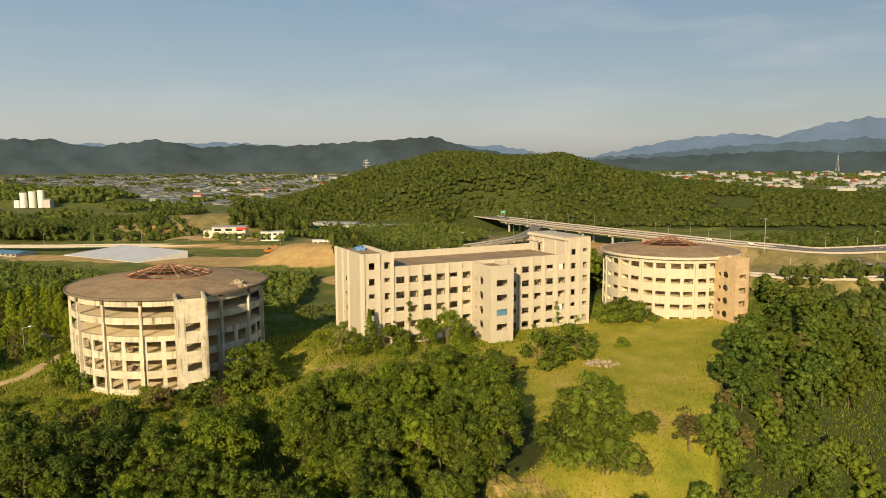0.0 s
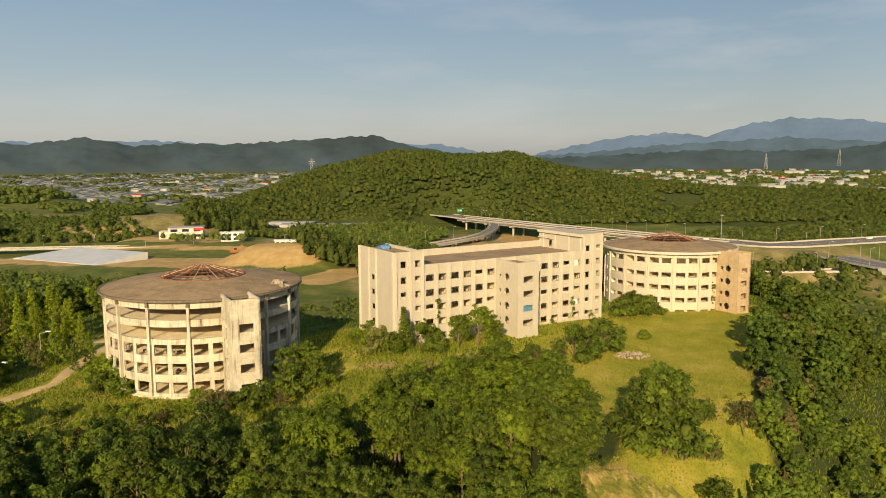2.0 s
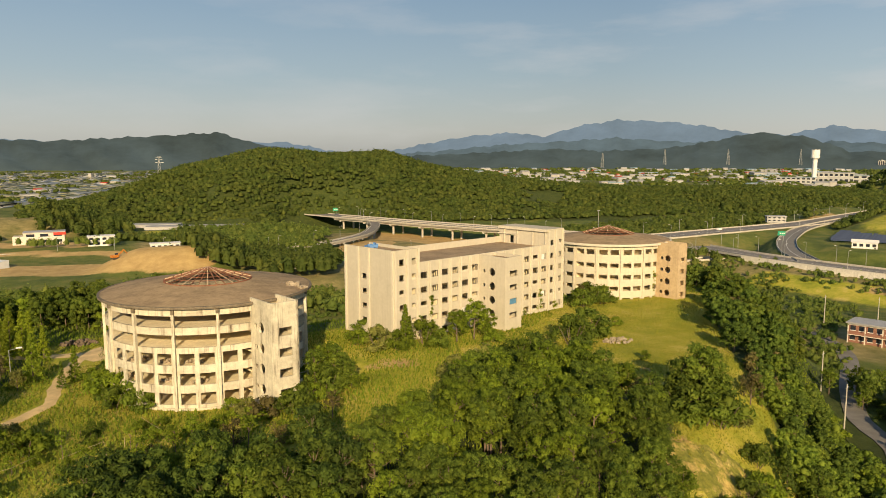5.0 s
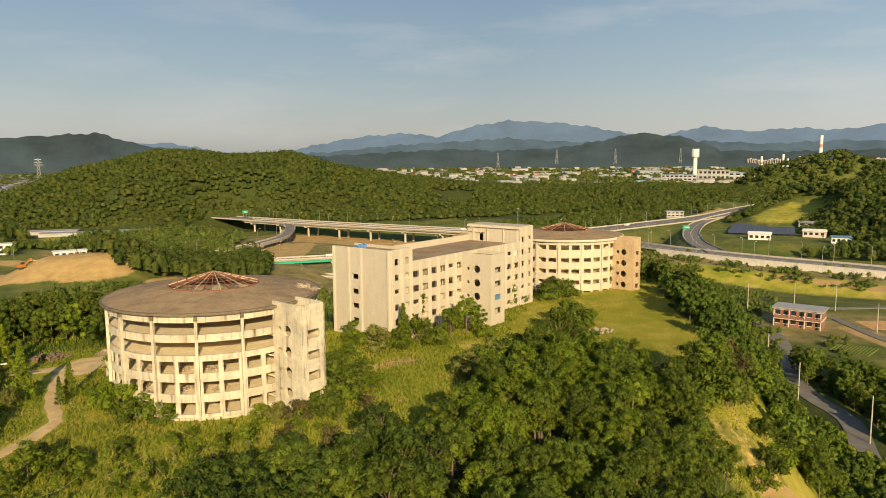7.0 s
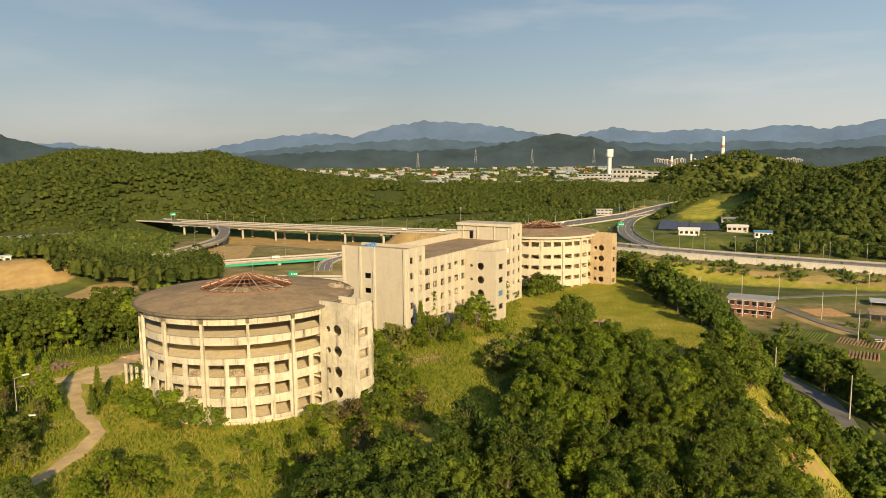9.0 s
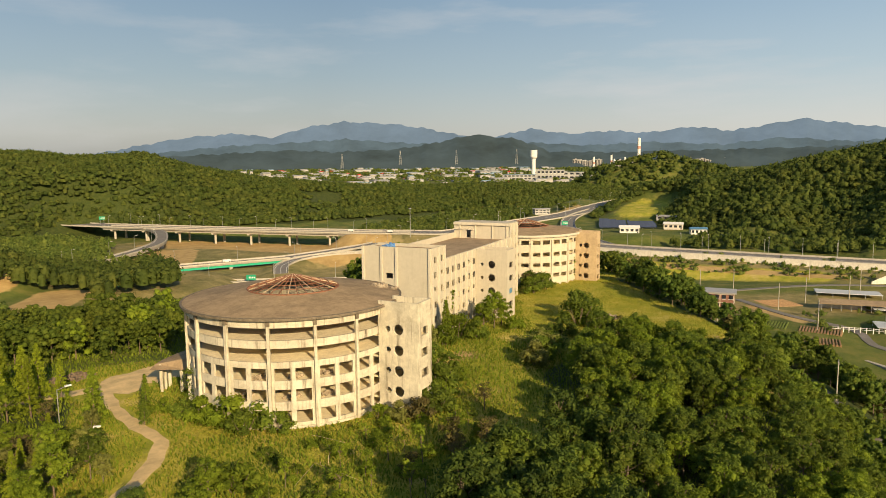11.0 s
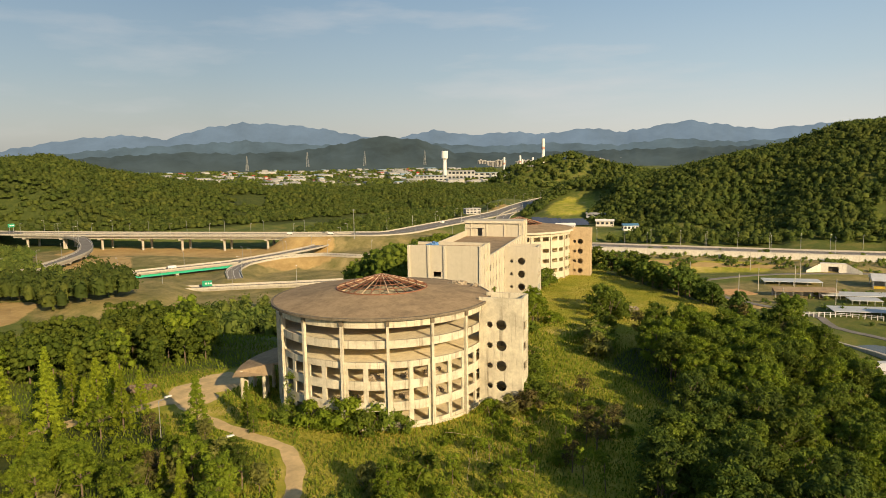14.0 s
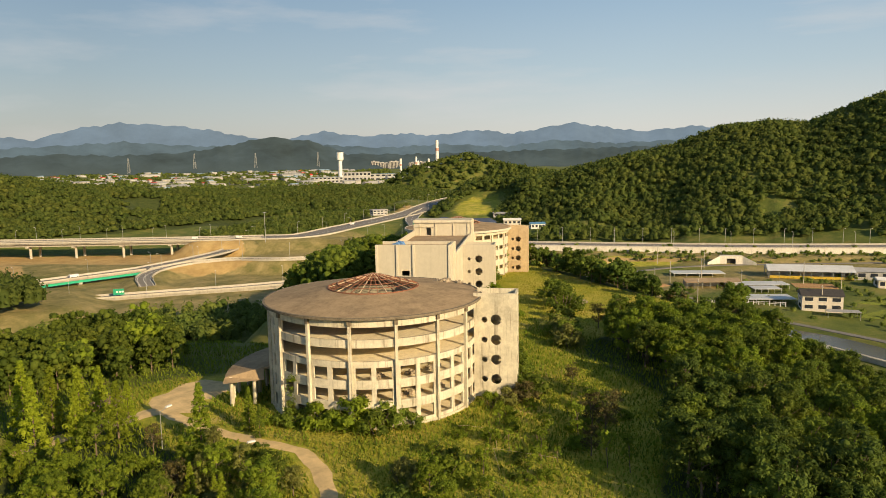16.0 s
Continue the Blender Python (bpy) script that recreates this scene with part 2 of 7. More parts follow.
# ---- builders ----
class Solid:
    """Gathers vertices and faces for one mesh."""

    def __init__(self):
        self.v, self.f = [], []

    def add(self, verts, faces):
        o = len(self.v)
        self.v += [tuple(p) for p in verts]
        self.f += [tuple(o + i for i in f) for f in faces]
        return self

    def box(self, x0, x1, y0, y1, z0, z1, m=None):
        p = [Vector((x, y, z)) for z in (z0, z1) for x, y in ((x0, y0), (x1, y0), (x1, y1), (x0, y1))]
        if m:
            p = [m @ q for q in p]
        return self.add(p, [(0, 3, 2, 1), (4, 5, 6, 7), (0, 1, 5, 4), (1, 2, 6, 5), (2, 3, 7, 6), (3, 0, 4, 7)])

    def beam(self, a, b, w, h):
        """A bar of w by h from a to b."""
        a, b = Vector(a), Vector(b)
        d = (b - a).normalized()
        s = d.cross(Vector((0, 0, 1)))
        s = s.normalized() if s.length > 1e-3 else Vector((1, 0, 0))
        u = s.cross(d)
        p = [q + s * i * w / 2 + u * j * h / 2 for q in (a, b) for i, j in ((-1, -1), (1, -1), (1, 1), (-1, 1))]
        return self.add(p, [(3, 2, 1, 0), (4, 5, 6, 7), (0, 1, 5, 4), (1, 2, 6, 5), (2, 3, 7, 6), (3, 0, 4, 7)])

    def tube(self, a, b, r0, r1, n=6):
        a, b = Vector(a), Vector(b)
        d = (b - a).normalized()
        s = d.cross(Vector((0.3, 0.1, 1))).normalized()
        u = s.cross(d)
        ring = [(math.cos(2 * math.pi * k / n), math.sin(2 * math.pi * k / n)) for k in range(n)]
        p = [q + (s * c + u * e) * r for q, r in ((a, r0), (b, r1)) for c, e in ring]
        return self.add(p, [(k, (k + 1) % n, n + (k + 1) % n, n + k) for k in range(n)] + [tuple(range(n - 1, -1, -1)), tuple(range(n, 2 * n))])

    def ring(self, r0, r1, z0, z1, a0=0.0, a1=360.0, n=96, lift=0.0):
        """An annulus sector; lift raises its inner edge."""
        n = max(2, round(n * (a1 - a0) / 360))
        full = a1 - a0 >= 359.9
        p = []
        for k in range(n if full else n + 1):
            a = radians(a0 + (a1 - a0) * k / n)
            c, s = math.cos(a), math.sin(a)
            p += [(r0 * c, r0 * s, z0 + lift), (r1 * c, r1 * s, z0), (r1 * c, r1 * s, z1), (r0 * c, r0 * s, z1 + lift)]
        f, m = [], len(p) // 4
        for k in range(n):
            a, b = 4 * k, 4 * ((k + 1) % m)
            f += [(a + j, b + j, b + (j + 1) % 4, a + (j + 1) % 4) for j in range(4)]
        if not full:
            f += [(0, 1, 2, 3), (4 * n + 3, 4 * n + 2, 4 * n + 1, 4 * n)]
        return self.add(p, f)

    def wall(self, us, zs, holes, thick, place):
        """A wall over u and z with rectangular holes (u0, u1, z0, z1); place maps (u, depth, z) to the world."""
        us = sorted(set([round(u, 4) for u in us] + [round(h[i], 4) for h in holes for i in (0, 1)]))
        zs = sorted(set([round(z, 4) for z in zs] + [round(h[i], 4) for h in holes for i in (2, 3)]))
        full = [[not any(h[0] < (us[i] + us[i + 1]) / 2 < h[1] and h[2] < (zs[j] + zs[j + 1]) / 2 < h[3] for h in holes)
                 for j in range(len(zs) - 1)] for i in range(len(us) - 1)]
        index, o = {}, len(self.v)

        def at(i, d, j):
            if (i, d, j) not in index:
                index[i, d, j] = len(self.v)
                self.v.append(tuple(place(us[i], d * thick, zs[j])))
            return index[i, d, j]

        solid = lambda i, j: 0 <= i < len(us) - 1 and 0 <= j < len(zs) - 1 and full[i][j]
        for i in range(len(us) - 1):
            for j in range(len(zs) - 1):
                if not full[i][j]:
                    continue
                self.f.append((at(i, 0, j), at(i + 1, 0, j), at(i + 1, 0, j + 1), at(i, 0, j + 1)))
                self.f.append((at(i, 1, j + 1), at(i + 1, 1, j + 1), at(i + 1, 1, j), at(i, 1, j)))
                if not solid(i - 1, j):
                    self.f.append((at(i, 0, j), at(i, 0, j + 1), at(i, 1, j + 1), at(i, 1, j)))
                if not solid(i + 1, j):
                    self.f.append((at(i + 1, 0, j + 1), at(i + 1, 0, j), at(i + 1, 1, j), at(i + 1, 1, j + 1)))
                if not solid(i, j - 1):
                    self.f.append((at(i, 1, j), at(i + 1, 1, j), at(i + 1, 0, j), at(i, 0, j)))
                if not solid(i, j + 1):
                    self.f.append((at(i, 0, j + 1), at(i + 1, 0, j + 1), at(i + 1, 1, j + 1), at(i, 1, j + 1)))
        return self

    def mesh(self, name, mat, smooth=False):
        me = bpy.data.meshes.new(name)
        me.from_pydata(self.v, [], self.f)
        me.materials.append(mat)
        if smooth:
            me.polygons.foreach_set("use_smooth", [True] * len(me.polygons))
        me.update()
        return me


def mesh_of(name, mat, verts, quads, tris):
    """A mesh straight from arrays of vertices, quads and triangles."""
    me = bpy.data.meshes.new(name)
    me.vertices.add(len(verts))
    me.vertices.foreach_set("co", np.ascontiguousarray(verts, dtype=np.float32).ravel())
    loops = np.concatenate([np.asarray(quads, np.int32).ravel(), np.asarray(tris, np.int32).ravel()])
    me.loops.add(len(loops))
    me.loops.foreach_set("vertex_index", loops)
    sizes = np.concatenate([np.full(len(quads), 4, np.int32), np.full(len(tris), 3, np.int32)])
    me.polygons.add(len(sizes))
    me.polygons.foreach_set("loop_start", np.concatenate([[0], np.cumsum(sizes)[:-1]]).astype(np.int32))
    me.update(calc_edges=True)
    me.materials.append(mat)
    return me


def thing(name, m, label, category, group="", kind=""):
    """An Empty at the base of a thing."""
    ob = new(name)
    ob.matrix_world = m
    return tagged(ob, label, category, group, kind)


def part(name, solid, mat, parent, label="", smooth=False):
    """One mesh under a thing or a part, in the thing's own coordinates."""
    ob = new(name, solid.mesh(name, mat, smooth) if isinstance(solid, Solid) else solid)
    ob.parent = parent
    return tagged(ob, label)


def single(name, solid, mat, label, category="", group="", kind="", m=None, smooth=False):
    """A thing of one mesh."""
    ob = new(name, solid.mesh(name, mat, smooth) if isinstance(solid, Solid) else solid)
    if m:
        ob.matrix_world = m
    return tagged(ob, label, category, group, kind)


# ---- ground ----
def smooth01(x):
    x = np.clip(x, 0, 1)
    return x * x * (3 - 2 * x)


def spine(x, y, pts):
    """Over a crest line of (x, y, value, width): the least distance, and value and width at its foot."""
    best = np.full(np.shape(x), 1e9)
    val, wid = np.zeros(np.shape(x)), np.ones(np.shape(x))
    for (ax, ay, av, aw), (bx, by, bv, bw) in zip(pts, pts[1:]):
        dx, dy = bx - ax, by - ay
        t = np.clip(((x - ax) * dx + (y - ay) * dy) / (dx * dx + dy * dy), 0, 1)
        d = np.hypot(x - ax - t * dx, y - ay - t * dy)
        near = d < best
        best = np.where(near, d, best)
        val, wid = np.where(near, av + t * (bv - av), val), np.where(near, aw + t * (bw - aw), wid)
    return best, val, wid


PLAIN = -25.0
KNOLL = [(-125, 150, 0.3, 30), (-60, 130, 0.6, 45), (-45, 90, 1.0, 29), (-8, 112, 1.2, 27), (30, 152, 1.2, 31), (66, 196, 1.0, 27)]
KNOLL_B = [(6, 216, -1, 6), (40, 228, -1, 10), (76, 246, -3, 10)]
MOUND = [(-24, 170, 2.4, 7), (-18, 152, 2.0, 7), (14, 158, 1.9, 7), (40, 172, 1.3, 6)]
KNOLL_N = [(-105, 170, 0.2, 26), (-70, 192, 0.0, 26)]
# roads: x, y, z of the surface
VIADUCT = [(28, 800, -17), (65, 730, -17), (110, 655, -17), (160, 580, -17), (205, 515, -17), (248, 462, -16.5)]
HIGHWAY_NE = [(248, 462, -16.5), (310, 476, -16), (390, 495, -15.5), (452, 512, -15), (532, 547, -14), (610, 576, -13), (800, 640, -13), (1000, 720, -16)]
SLIP_NE = [(258, 318, -15.1), (285, 362, -15.2), (322, 405, -15.3), (360, 440, -15.4), (395, 468, -15.3), (440, 496, -15.1), (500, 524, -14.4)]
HIGHWAY_S = [(248, 462, -16.5), (246, 400, -15.5), (247, 350, -15), (258, 300, -15), (275, 250, -15), (293, 200, -15), (315, 145, -15), (350, 75, -15), (410, -30, -15), (520, -200, -15)]
RAMP = [(84, 700, -17.2), (84, 660, -18), (76, 625, -19), (60, 585, -20), (34, 550, -20.5), (2, 518, -21), (-40, 490, -22), (-90, 478, -23)]
GREEN_ROAD = [(-90, 462, -22.5), (-30, 462, -21.5), (26, 458, -20.8), (98, 449, -20.8), (150, 462, -21), (200, 490, -22.5), (260, 540, -23)]
LOWER_ROAD = [(-70, 455, -24), (-20, 432, -23.6), (19, 412, -23.4), (63, 382, -23.4), (95, 357, -23.2), (140, 322, -22)]
LOOP = [(70, 402, -22.5), (80, 420, -21), (98, 433, -20.2), (120, 432, -19), (140, 415, -18), (150, 385, -17.5), (180, 360, -17), (225, 350, -16)]
ACCESS = [(150, 205, -20), (137, 178, -20), (108, 149, -20), (92, 131, -20), (84, 114, -20), (66, 97, -20), (52, 80, -20.5), (30, 55, -21), (-10, 20, -22)]
LANE = [(178, 208, -19.8), (196, 200, -20), (241, 178, -20), (272, 146, -20.3), (314, 84, -20.5), (350, 30, -20.5)]
LANE_B = [(180, 187, -20), (165, 156, -20.2), (163, 133, -21), (149, 121, -22), (144.5, 108, -22.3), (137, 89, -22.5), (129, 72, -22.5), (114, 40, -22.5)]
HILL_A = [(-230, 885, -18, 110), (-148, 888, 8, 130), (-93, 895, 29, 150), (-9, 900, 48, 170), (68, 897, 44, 180), (144, 888, 48, 190),
          (190, 880, 35, 180), (249, 865, 21, 170), (338, 834, 6, 150), (450, 800, 2, 120), (600, 790, 2, 120), (760, 800, -5, 120)]
HILL_D = [(585, 560, 2, 80), (560, 500, 8, 90), (540, 450, 14, 100), (535, 384, 21, 115), (551, 325, 35, 135), (571, 263, 49, 160), (579, 229, 61, 170), (588, 192, 65, 185), (594, 158, 65, 195), (600, 103, 87, 215), (610, 0, 100, 230)]
HILL_C = [(1010, 900, 20, 90), (1090, 841, 42, 105), (1140, 800, 24, 110), (1060, 640, 2, 160), (900, 500, 2, 160)]
HILL_E = [(-1030, 1190, 12, 150), (-810, 1195, 6, 120), (-600, 1180, -10, 100)]
HILL_F = [(-290, 655, -10, 40), (-245, 668, -6, 45), (-185, 690, -6, 50)]


# flattened or banked strips: line, half width, fall to the sides
CARVE = [([(150, 190, -20), (200, 150, -20.5), (260, 120, -21)], 38, 60), ([(-215, 500, -22), (-100, 450, -22), (-70, 430, -22)], 40, 40), ([(-92, 458, -10), (-72, 450, -9)], 4, 36), ([(50, 730, -28), (110, 640, -29), (160, 560, -29), (185, 515, -28)], 30, 45), ([(0, 385, -19), (18, 415, -19)], 14, 22), ([(p[0] - 15, p[1] - 5, -17.8) for p in HIGHWAY_S[1:]], 3.5, 30), (HIGHWAY_S, 7.0, 3.5), (SLIP_NE, 7, 14), (HIGHWAY_NE, 17, 30), (VIADUCT[-2:], 16, 20), (LOOP, 6, 8),
         ([(390, 405, -18), (420, 430, -18)], 32, 26), ([(360, 376, -18), (395, 340, -18)], 20, 25), ([(458, 433, -9), (495, 450, -6)], 22, 28), ([(-190, 585, -19), (-135, 562, -19)], 26, 30), ([(-130, 726, -23), (-40, 704, -23)], 26, 40), (LANE, 3, 6), (LANE_B, 3, 6)]
RIVER = [(145, 128), (137, 111), (132, 100), (124, 87), (113, 70), (95, 42), (66, 0), (40, -40)]


def rough(x, y, scale):
    """A cheap rolling unevenness from a few waves."""
    s = 0
    for k, (a, b, c) in enumerate(((1.0, 0.31, 0.4), (-0.42, 1.13, 1.9), (0.77, -0.83, 3.1), (1.9, 1.2, 0.2), (-2.3, 1.7, 5.0))):
        s = s + np.sin((a * x + b * y) / scale + c) / (1 + 0.5 * k)
    return s / 2.6


def land(x, y):
    x, y = np.asarray(x, float), np.asarray(y, float)
    h = PLAIN + 1.2 * rough(x, y, 160) + 0.014 * np.clip(np.hypot(x + 70, y) - 1300, 0, 2200)
    for pts, power in ((HILL_A, 1.0), (HILL_D, 1.0), (HILL_C, 1.0), (HILL_E, 1.0), (HILL_F, 1.0)):
        d, v, w = spine(x, y, pts)
        d = d * (1 + 0.18 * rough(x, y, 60))
        spur = rough(x, y * 0.3, 24) if pts is HILL_A else rough(x * 0.3, y, 24)
        g = np.exp(-(d / w) ** 2)
        h = np.maximum(h, PLAIN + (v - PLAIN) * np.exp(-((d / w) ** 2) * 1.6) + 4.5 * rough(x, y, 42) * g + 34 * spur * g * (1 - g))
    for pts, half, fall in CARVE:
        d, v, w = spine(x, y, [(p[0], p[1], p[2] - 0.15, 1) for p in pts])
        h = h + (v - h) * smooth01(1 - (d - half) / fall)
    for pts in (KNOLL_B, KNOLL_N, KNOLL):
        d, v, w = spine(x, y, pts)
        k = smooth01(1 - (d * (1 + 0.06 * rough(x, y, 14)) - w) / 34)
        h = h + (np.maximum(v, h) + 0.35 * rough(x, y, 9) * k - h) * k
    d, v, w = spine(x, y, [(p[0], p[1], p[2] - 0.15, 1) for p in ACCESS])
    h = h + (v - h) * smooth01(1 - (d - 4) / 9)
    d, v, w = spine(x, y, MOUND)
    return h + (np.maximum(v, h) - h) * smooth01(1 - (d - w) / 16)


def axis(lo, hi, d0, d1, far0, far1, grow=1.16):
    """Coordinates with steps of d0 between lo and hi, growing outside."""
    c = list(np.arange(d0, d1 + 0.1, lo))
    s = lo
    while c[-1] < far1:
        s *= grow
        c.append(c[-1] + s)
    s = lo
    while c[0] > far0:
        s *= grow
        c.insert(0, c[0] - s)
    return np.array(c)


def mask(x, y, lines, soft):
    """1 within the given half widths of the lines, fading over soft metres."""
    m = np.zeros(np.shape(x))
    for pts, half in lines:
        d = spine(x, y, [(*p[:2], 0, 1) for p in pts])[0]
        m = np.maximum(m, smooth01(1 - (d - half) / soft))
    return m


SOIL = [([(-300, 505), (-215, 470)], 10), ([(-180, 470), (-110, 455), (-75, 440)], 17), ([(-215, 545), (-120, 520)], 3), ([(-215, 585), (-150, 565)], 10), ([(90, 640), (180, 500)], 26), ([(60, 560), (20, 470)], 16),
        ([(12, 88), (14, 80)], -1.0), ([(18, 86), (21, 79)], -2.2), ([(26, 122), (29, 112)], -3.2), ([(36, 118), (34, 106)], -3.2), ([(-23, 140), (-18, 138.5)], -1.5), ([(170, 175), (160, 150)], -1), ([(240, 262), (268, 178)], -1), ([(110, 430), (190, 380)], 6), ([(-55, 390), (-40, 413)], 9), ([(-262, 628), (-190, 622)], 2), ([(520, 560), (470, 535)], 5)]
LAWN = [([(318, 775), (257, 695)], -4), ([(222, 310), (238, 250), (262, 190)], 3), ([(-130, 700), (-90, 660)], 6), ([(448, 430), (502, 455)], 16), ([(66, 172), (45, 150), (25, 125), (20, 104)], 22), ([(20, 104), (16, 92)], 9), ([(-25, 140), (20, 148)], 22), ([(-70, 110), (-40, 112)], 20), ([(-80, 165), (-80, 130)], 14)]
DRY = [([(150, 372), (70, 348), (0, 385)], 26), ([(-30, 480), (60, 440)], 30), ([(-270, 645), (-195, 660)], 20), ([(-520, 900), (-200, 820)], 40), ([(60, 620), (150, 480), (240, 420)], 45), ([(30, 440), (120, 400), (190, 370)], 25), ([(228, 330), (240, 270), (262, 210), (285, 150), (310, 90)], 2), ([(150, 190), (250, 130)], 10), ([(430, 540), (300, 500)], 12), ([(-60, 560), (-20, 480)], 40)]
# woodland floor; its dark green also paints in shade between the trees
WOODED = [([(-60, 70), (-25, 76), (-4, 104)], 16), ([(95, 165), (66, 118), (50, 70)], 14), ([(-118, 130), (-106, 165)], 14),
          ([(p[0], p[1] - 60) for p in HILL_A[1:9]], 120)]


def sheet(name, xs, ys, mat, label):
    X, Y = np.meshgrid(xs, ys)
    v = np.stack([X, Y, land(X, Y)], -1).reshape(-1, 3)
    nx = len(xs)
    f = [(j * nx + i, j * nx + i + 1, (j + 1) * nx + i + 1, (j + 1) * nx + i) for j in range(len(ys) - 1) for i in range(nx - 1)]
    s = Solid()
    s.v, s.f = v.tolist(), f
    ob = single(name, s, mat, label, "ground", kind="structure", smooth=True)
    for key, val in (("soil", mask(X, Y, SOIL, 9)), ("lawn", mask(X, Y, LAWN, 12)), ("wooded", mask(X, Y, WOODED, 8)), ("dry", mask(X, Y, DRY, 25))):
        ob.data.attributes.new(key, "FLOAT", "POINT").data.foreach_set("value", val.ravel())
    return ob


def ground_material():
    m, n, l, b = material("meadow_and_earth", 0.95)

    def zone(key, lo, hi):
        a, mx, add = n.new("ShaderNodeAttribute"), n.new("ShaderNodeMath"), n.new("ShaderNodeMapRange")
        a.attribute_name = key
        mx.operation = "MULTIPLY_ADD"
        mx.inputs[1].default_value = 0.55
        l.new(noise_tex(n, l, 0.22, 6, 0.7), mx.inputs[0])
        l.new(a.outputs["Fac"], mx.inputs[2])
        add.inputs[1].default_value, add.inputs[2].default_value = lo, hi
        l.new(mx.outputs[0], add.inputs[0])
        return add.outputs[0]

    rough_grass = ramp(n, l, noise_tex(n, l, 0.07, 8, 0.68), [(0.3, (0.060, 0.090, 0.016)), (0.5, (0.115, 0.140, 0.026)), (0.68, (0.21, 0.19, 0.05))])
    lawn = ramp(n, l, noise_tex(n, l, 0.11, 8, 0.7), [(0.28, (0.19, 0.225, 0.020)), (0.44, (0.32, 0.325, 0.030)), (0.58, (0.46, 0.39, 0.062)), (0.72, (0.60, 0.46, 0.16))])
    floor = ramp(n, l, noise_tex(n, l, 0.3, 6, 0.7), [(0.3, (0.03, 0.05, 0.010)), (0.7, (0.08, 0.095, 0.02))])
    soil = ramp(n, l, noise_tex(n, l, 0.12, 9, 0.7), [(0.3, (0.36, 0.235, 0.09)), (0.7, (0.58, 0.41, 0.17))])
    dry = ramp(n, l, noise_tex(n, l, 0.09, 9, 0.72), [(0.32, (0.12, 0.125, 0.034)), (0.5, (0.25, 0.21, 0.078)), (0.68, (0.40, 0.31, 0.135))])
    rough_grass = blend(n, l, rough_grass, dry, zone("dry", 0.5, 0.95))
    c = blend(n, l, rough_grass, lawn, zone("lawn", 0.55, 0.95))
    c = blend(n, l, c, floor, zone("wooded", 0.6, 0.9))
    c = blend(n, l, c, soil, zone("soil", 0.72, 0.92))
    l.new(c, b.inputs["Base Color"])
    bump(n, l, b, noise_tex(n, l, 1.6, 9, 0.75), 0.9, 0.4)
    return m


M_GROUND = ground_material()
sheet("ground", axis(3.0, 0, -190, 320, -4800, 4800, 1.07), axis(3.0, 0, 20, 330, -400, 4800, 1.05), M_GROUND, "grassy knoll above a wide green valley plain")


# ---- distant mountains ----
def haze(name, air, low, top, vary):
    """Far slopes as a backdrop: the haze is painted as glow, thicker over the low ground."""
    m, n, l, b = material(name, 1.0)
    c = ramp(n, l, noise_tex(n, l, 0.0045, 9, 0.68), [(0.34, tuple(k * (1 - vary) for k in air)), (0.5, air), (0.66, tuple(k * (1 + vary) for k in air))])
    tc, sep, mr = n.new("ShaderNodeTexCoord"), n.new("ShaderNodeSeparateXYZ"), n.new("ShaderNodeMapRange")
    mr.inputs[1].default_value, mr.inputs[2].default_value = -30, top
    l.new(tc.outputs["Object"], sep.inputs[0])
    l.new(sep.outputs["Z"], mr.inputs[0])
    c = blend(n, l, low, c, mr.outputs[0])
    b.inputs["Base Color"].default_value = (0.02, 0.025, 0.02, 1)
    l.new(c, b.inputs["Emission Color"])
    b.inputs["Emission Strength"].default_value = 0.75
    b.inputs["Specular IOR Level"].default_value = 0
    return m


def mountains(name, skyline, dist, mat, label, depth=500, foot=-30):
    """A range from bearing and elevation of its skyline, seen from about (-70, 20, 42)."""
    s, rows, step = Solid(), 7, 0.25
    az = np.arange(skyline[0][0], skyline[-1][0] + step / 2, step)
    el = np.interp(az, [a for a, e in skyline], [e for a, e in skyline])
    el = el + 0.05 * np.sin(az * 2.9) + 0.035 * np.sin(az * 7.3 + 1) + 0.02 * np.sin(az * 17 + 2)
    for r in range(rows):
        k = r / (rows - 1)
        for a, e in zip(az, el):
            d = dist - depth * (1 - k) + 60 * math.sin(a * 1.7 + r * 1.3) * (1 - k)
            top = 42 + dist * math.tan(radians(e))
            z = foot + (top - foot) * k ** 1.3 + 14 * math.sin(a * 3.1 + r * 2.1) * k * (1 - k) * 2
            s.v.append((-70 + d * math.sin(radians(a)), 20 + d * math.cos(radians(a)), z))
    n = len(az)
    s.f = [(r * n + i, r * n + i + 1, (r + 1) * n + i + 1, (r + 1) * n + i) for r in range(rows - 1) for i in range(n - 1)]
    single(name, s, mat, label, "mountain range", kind="structure", smooth=True)


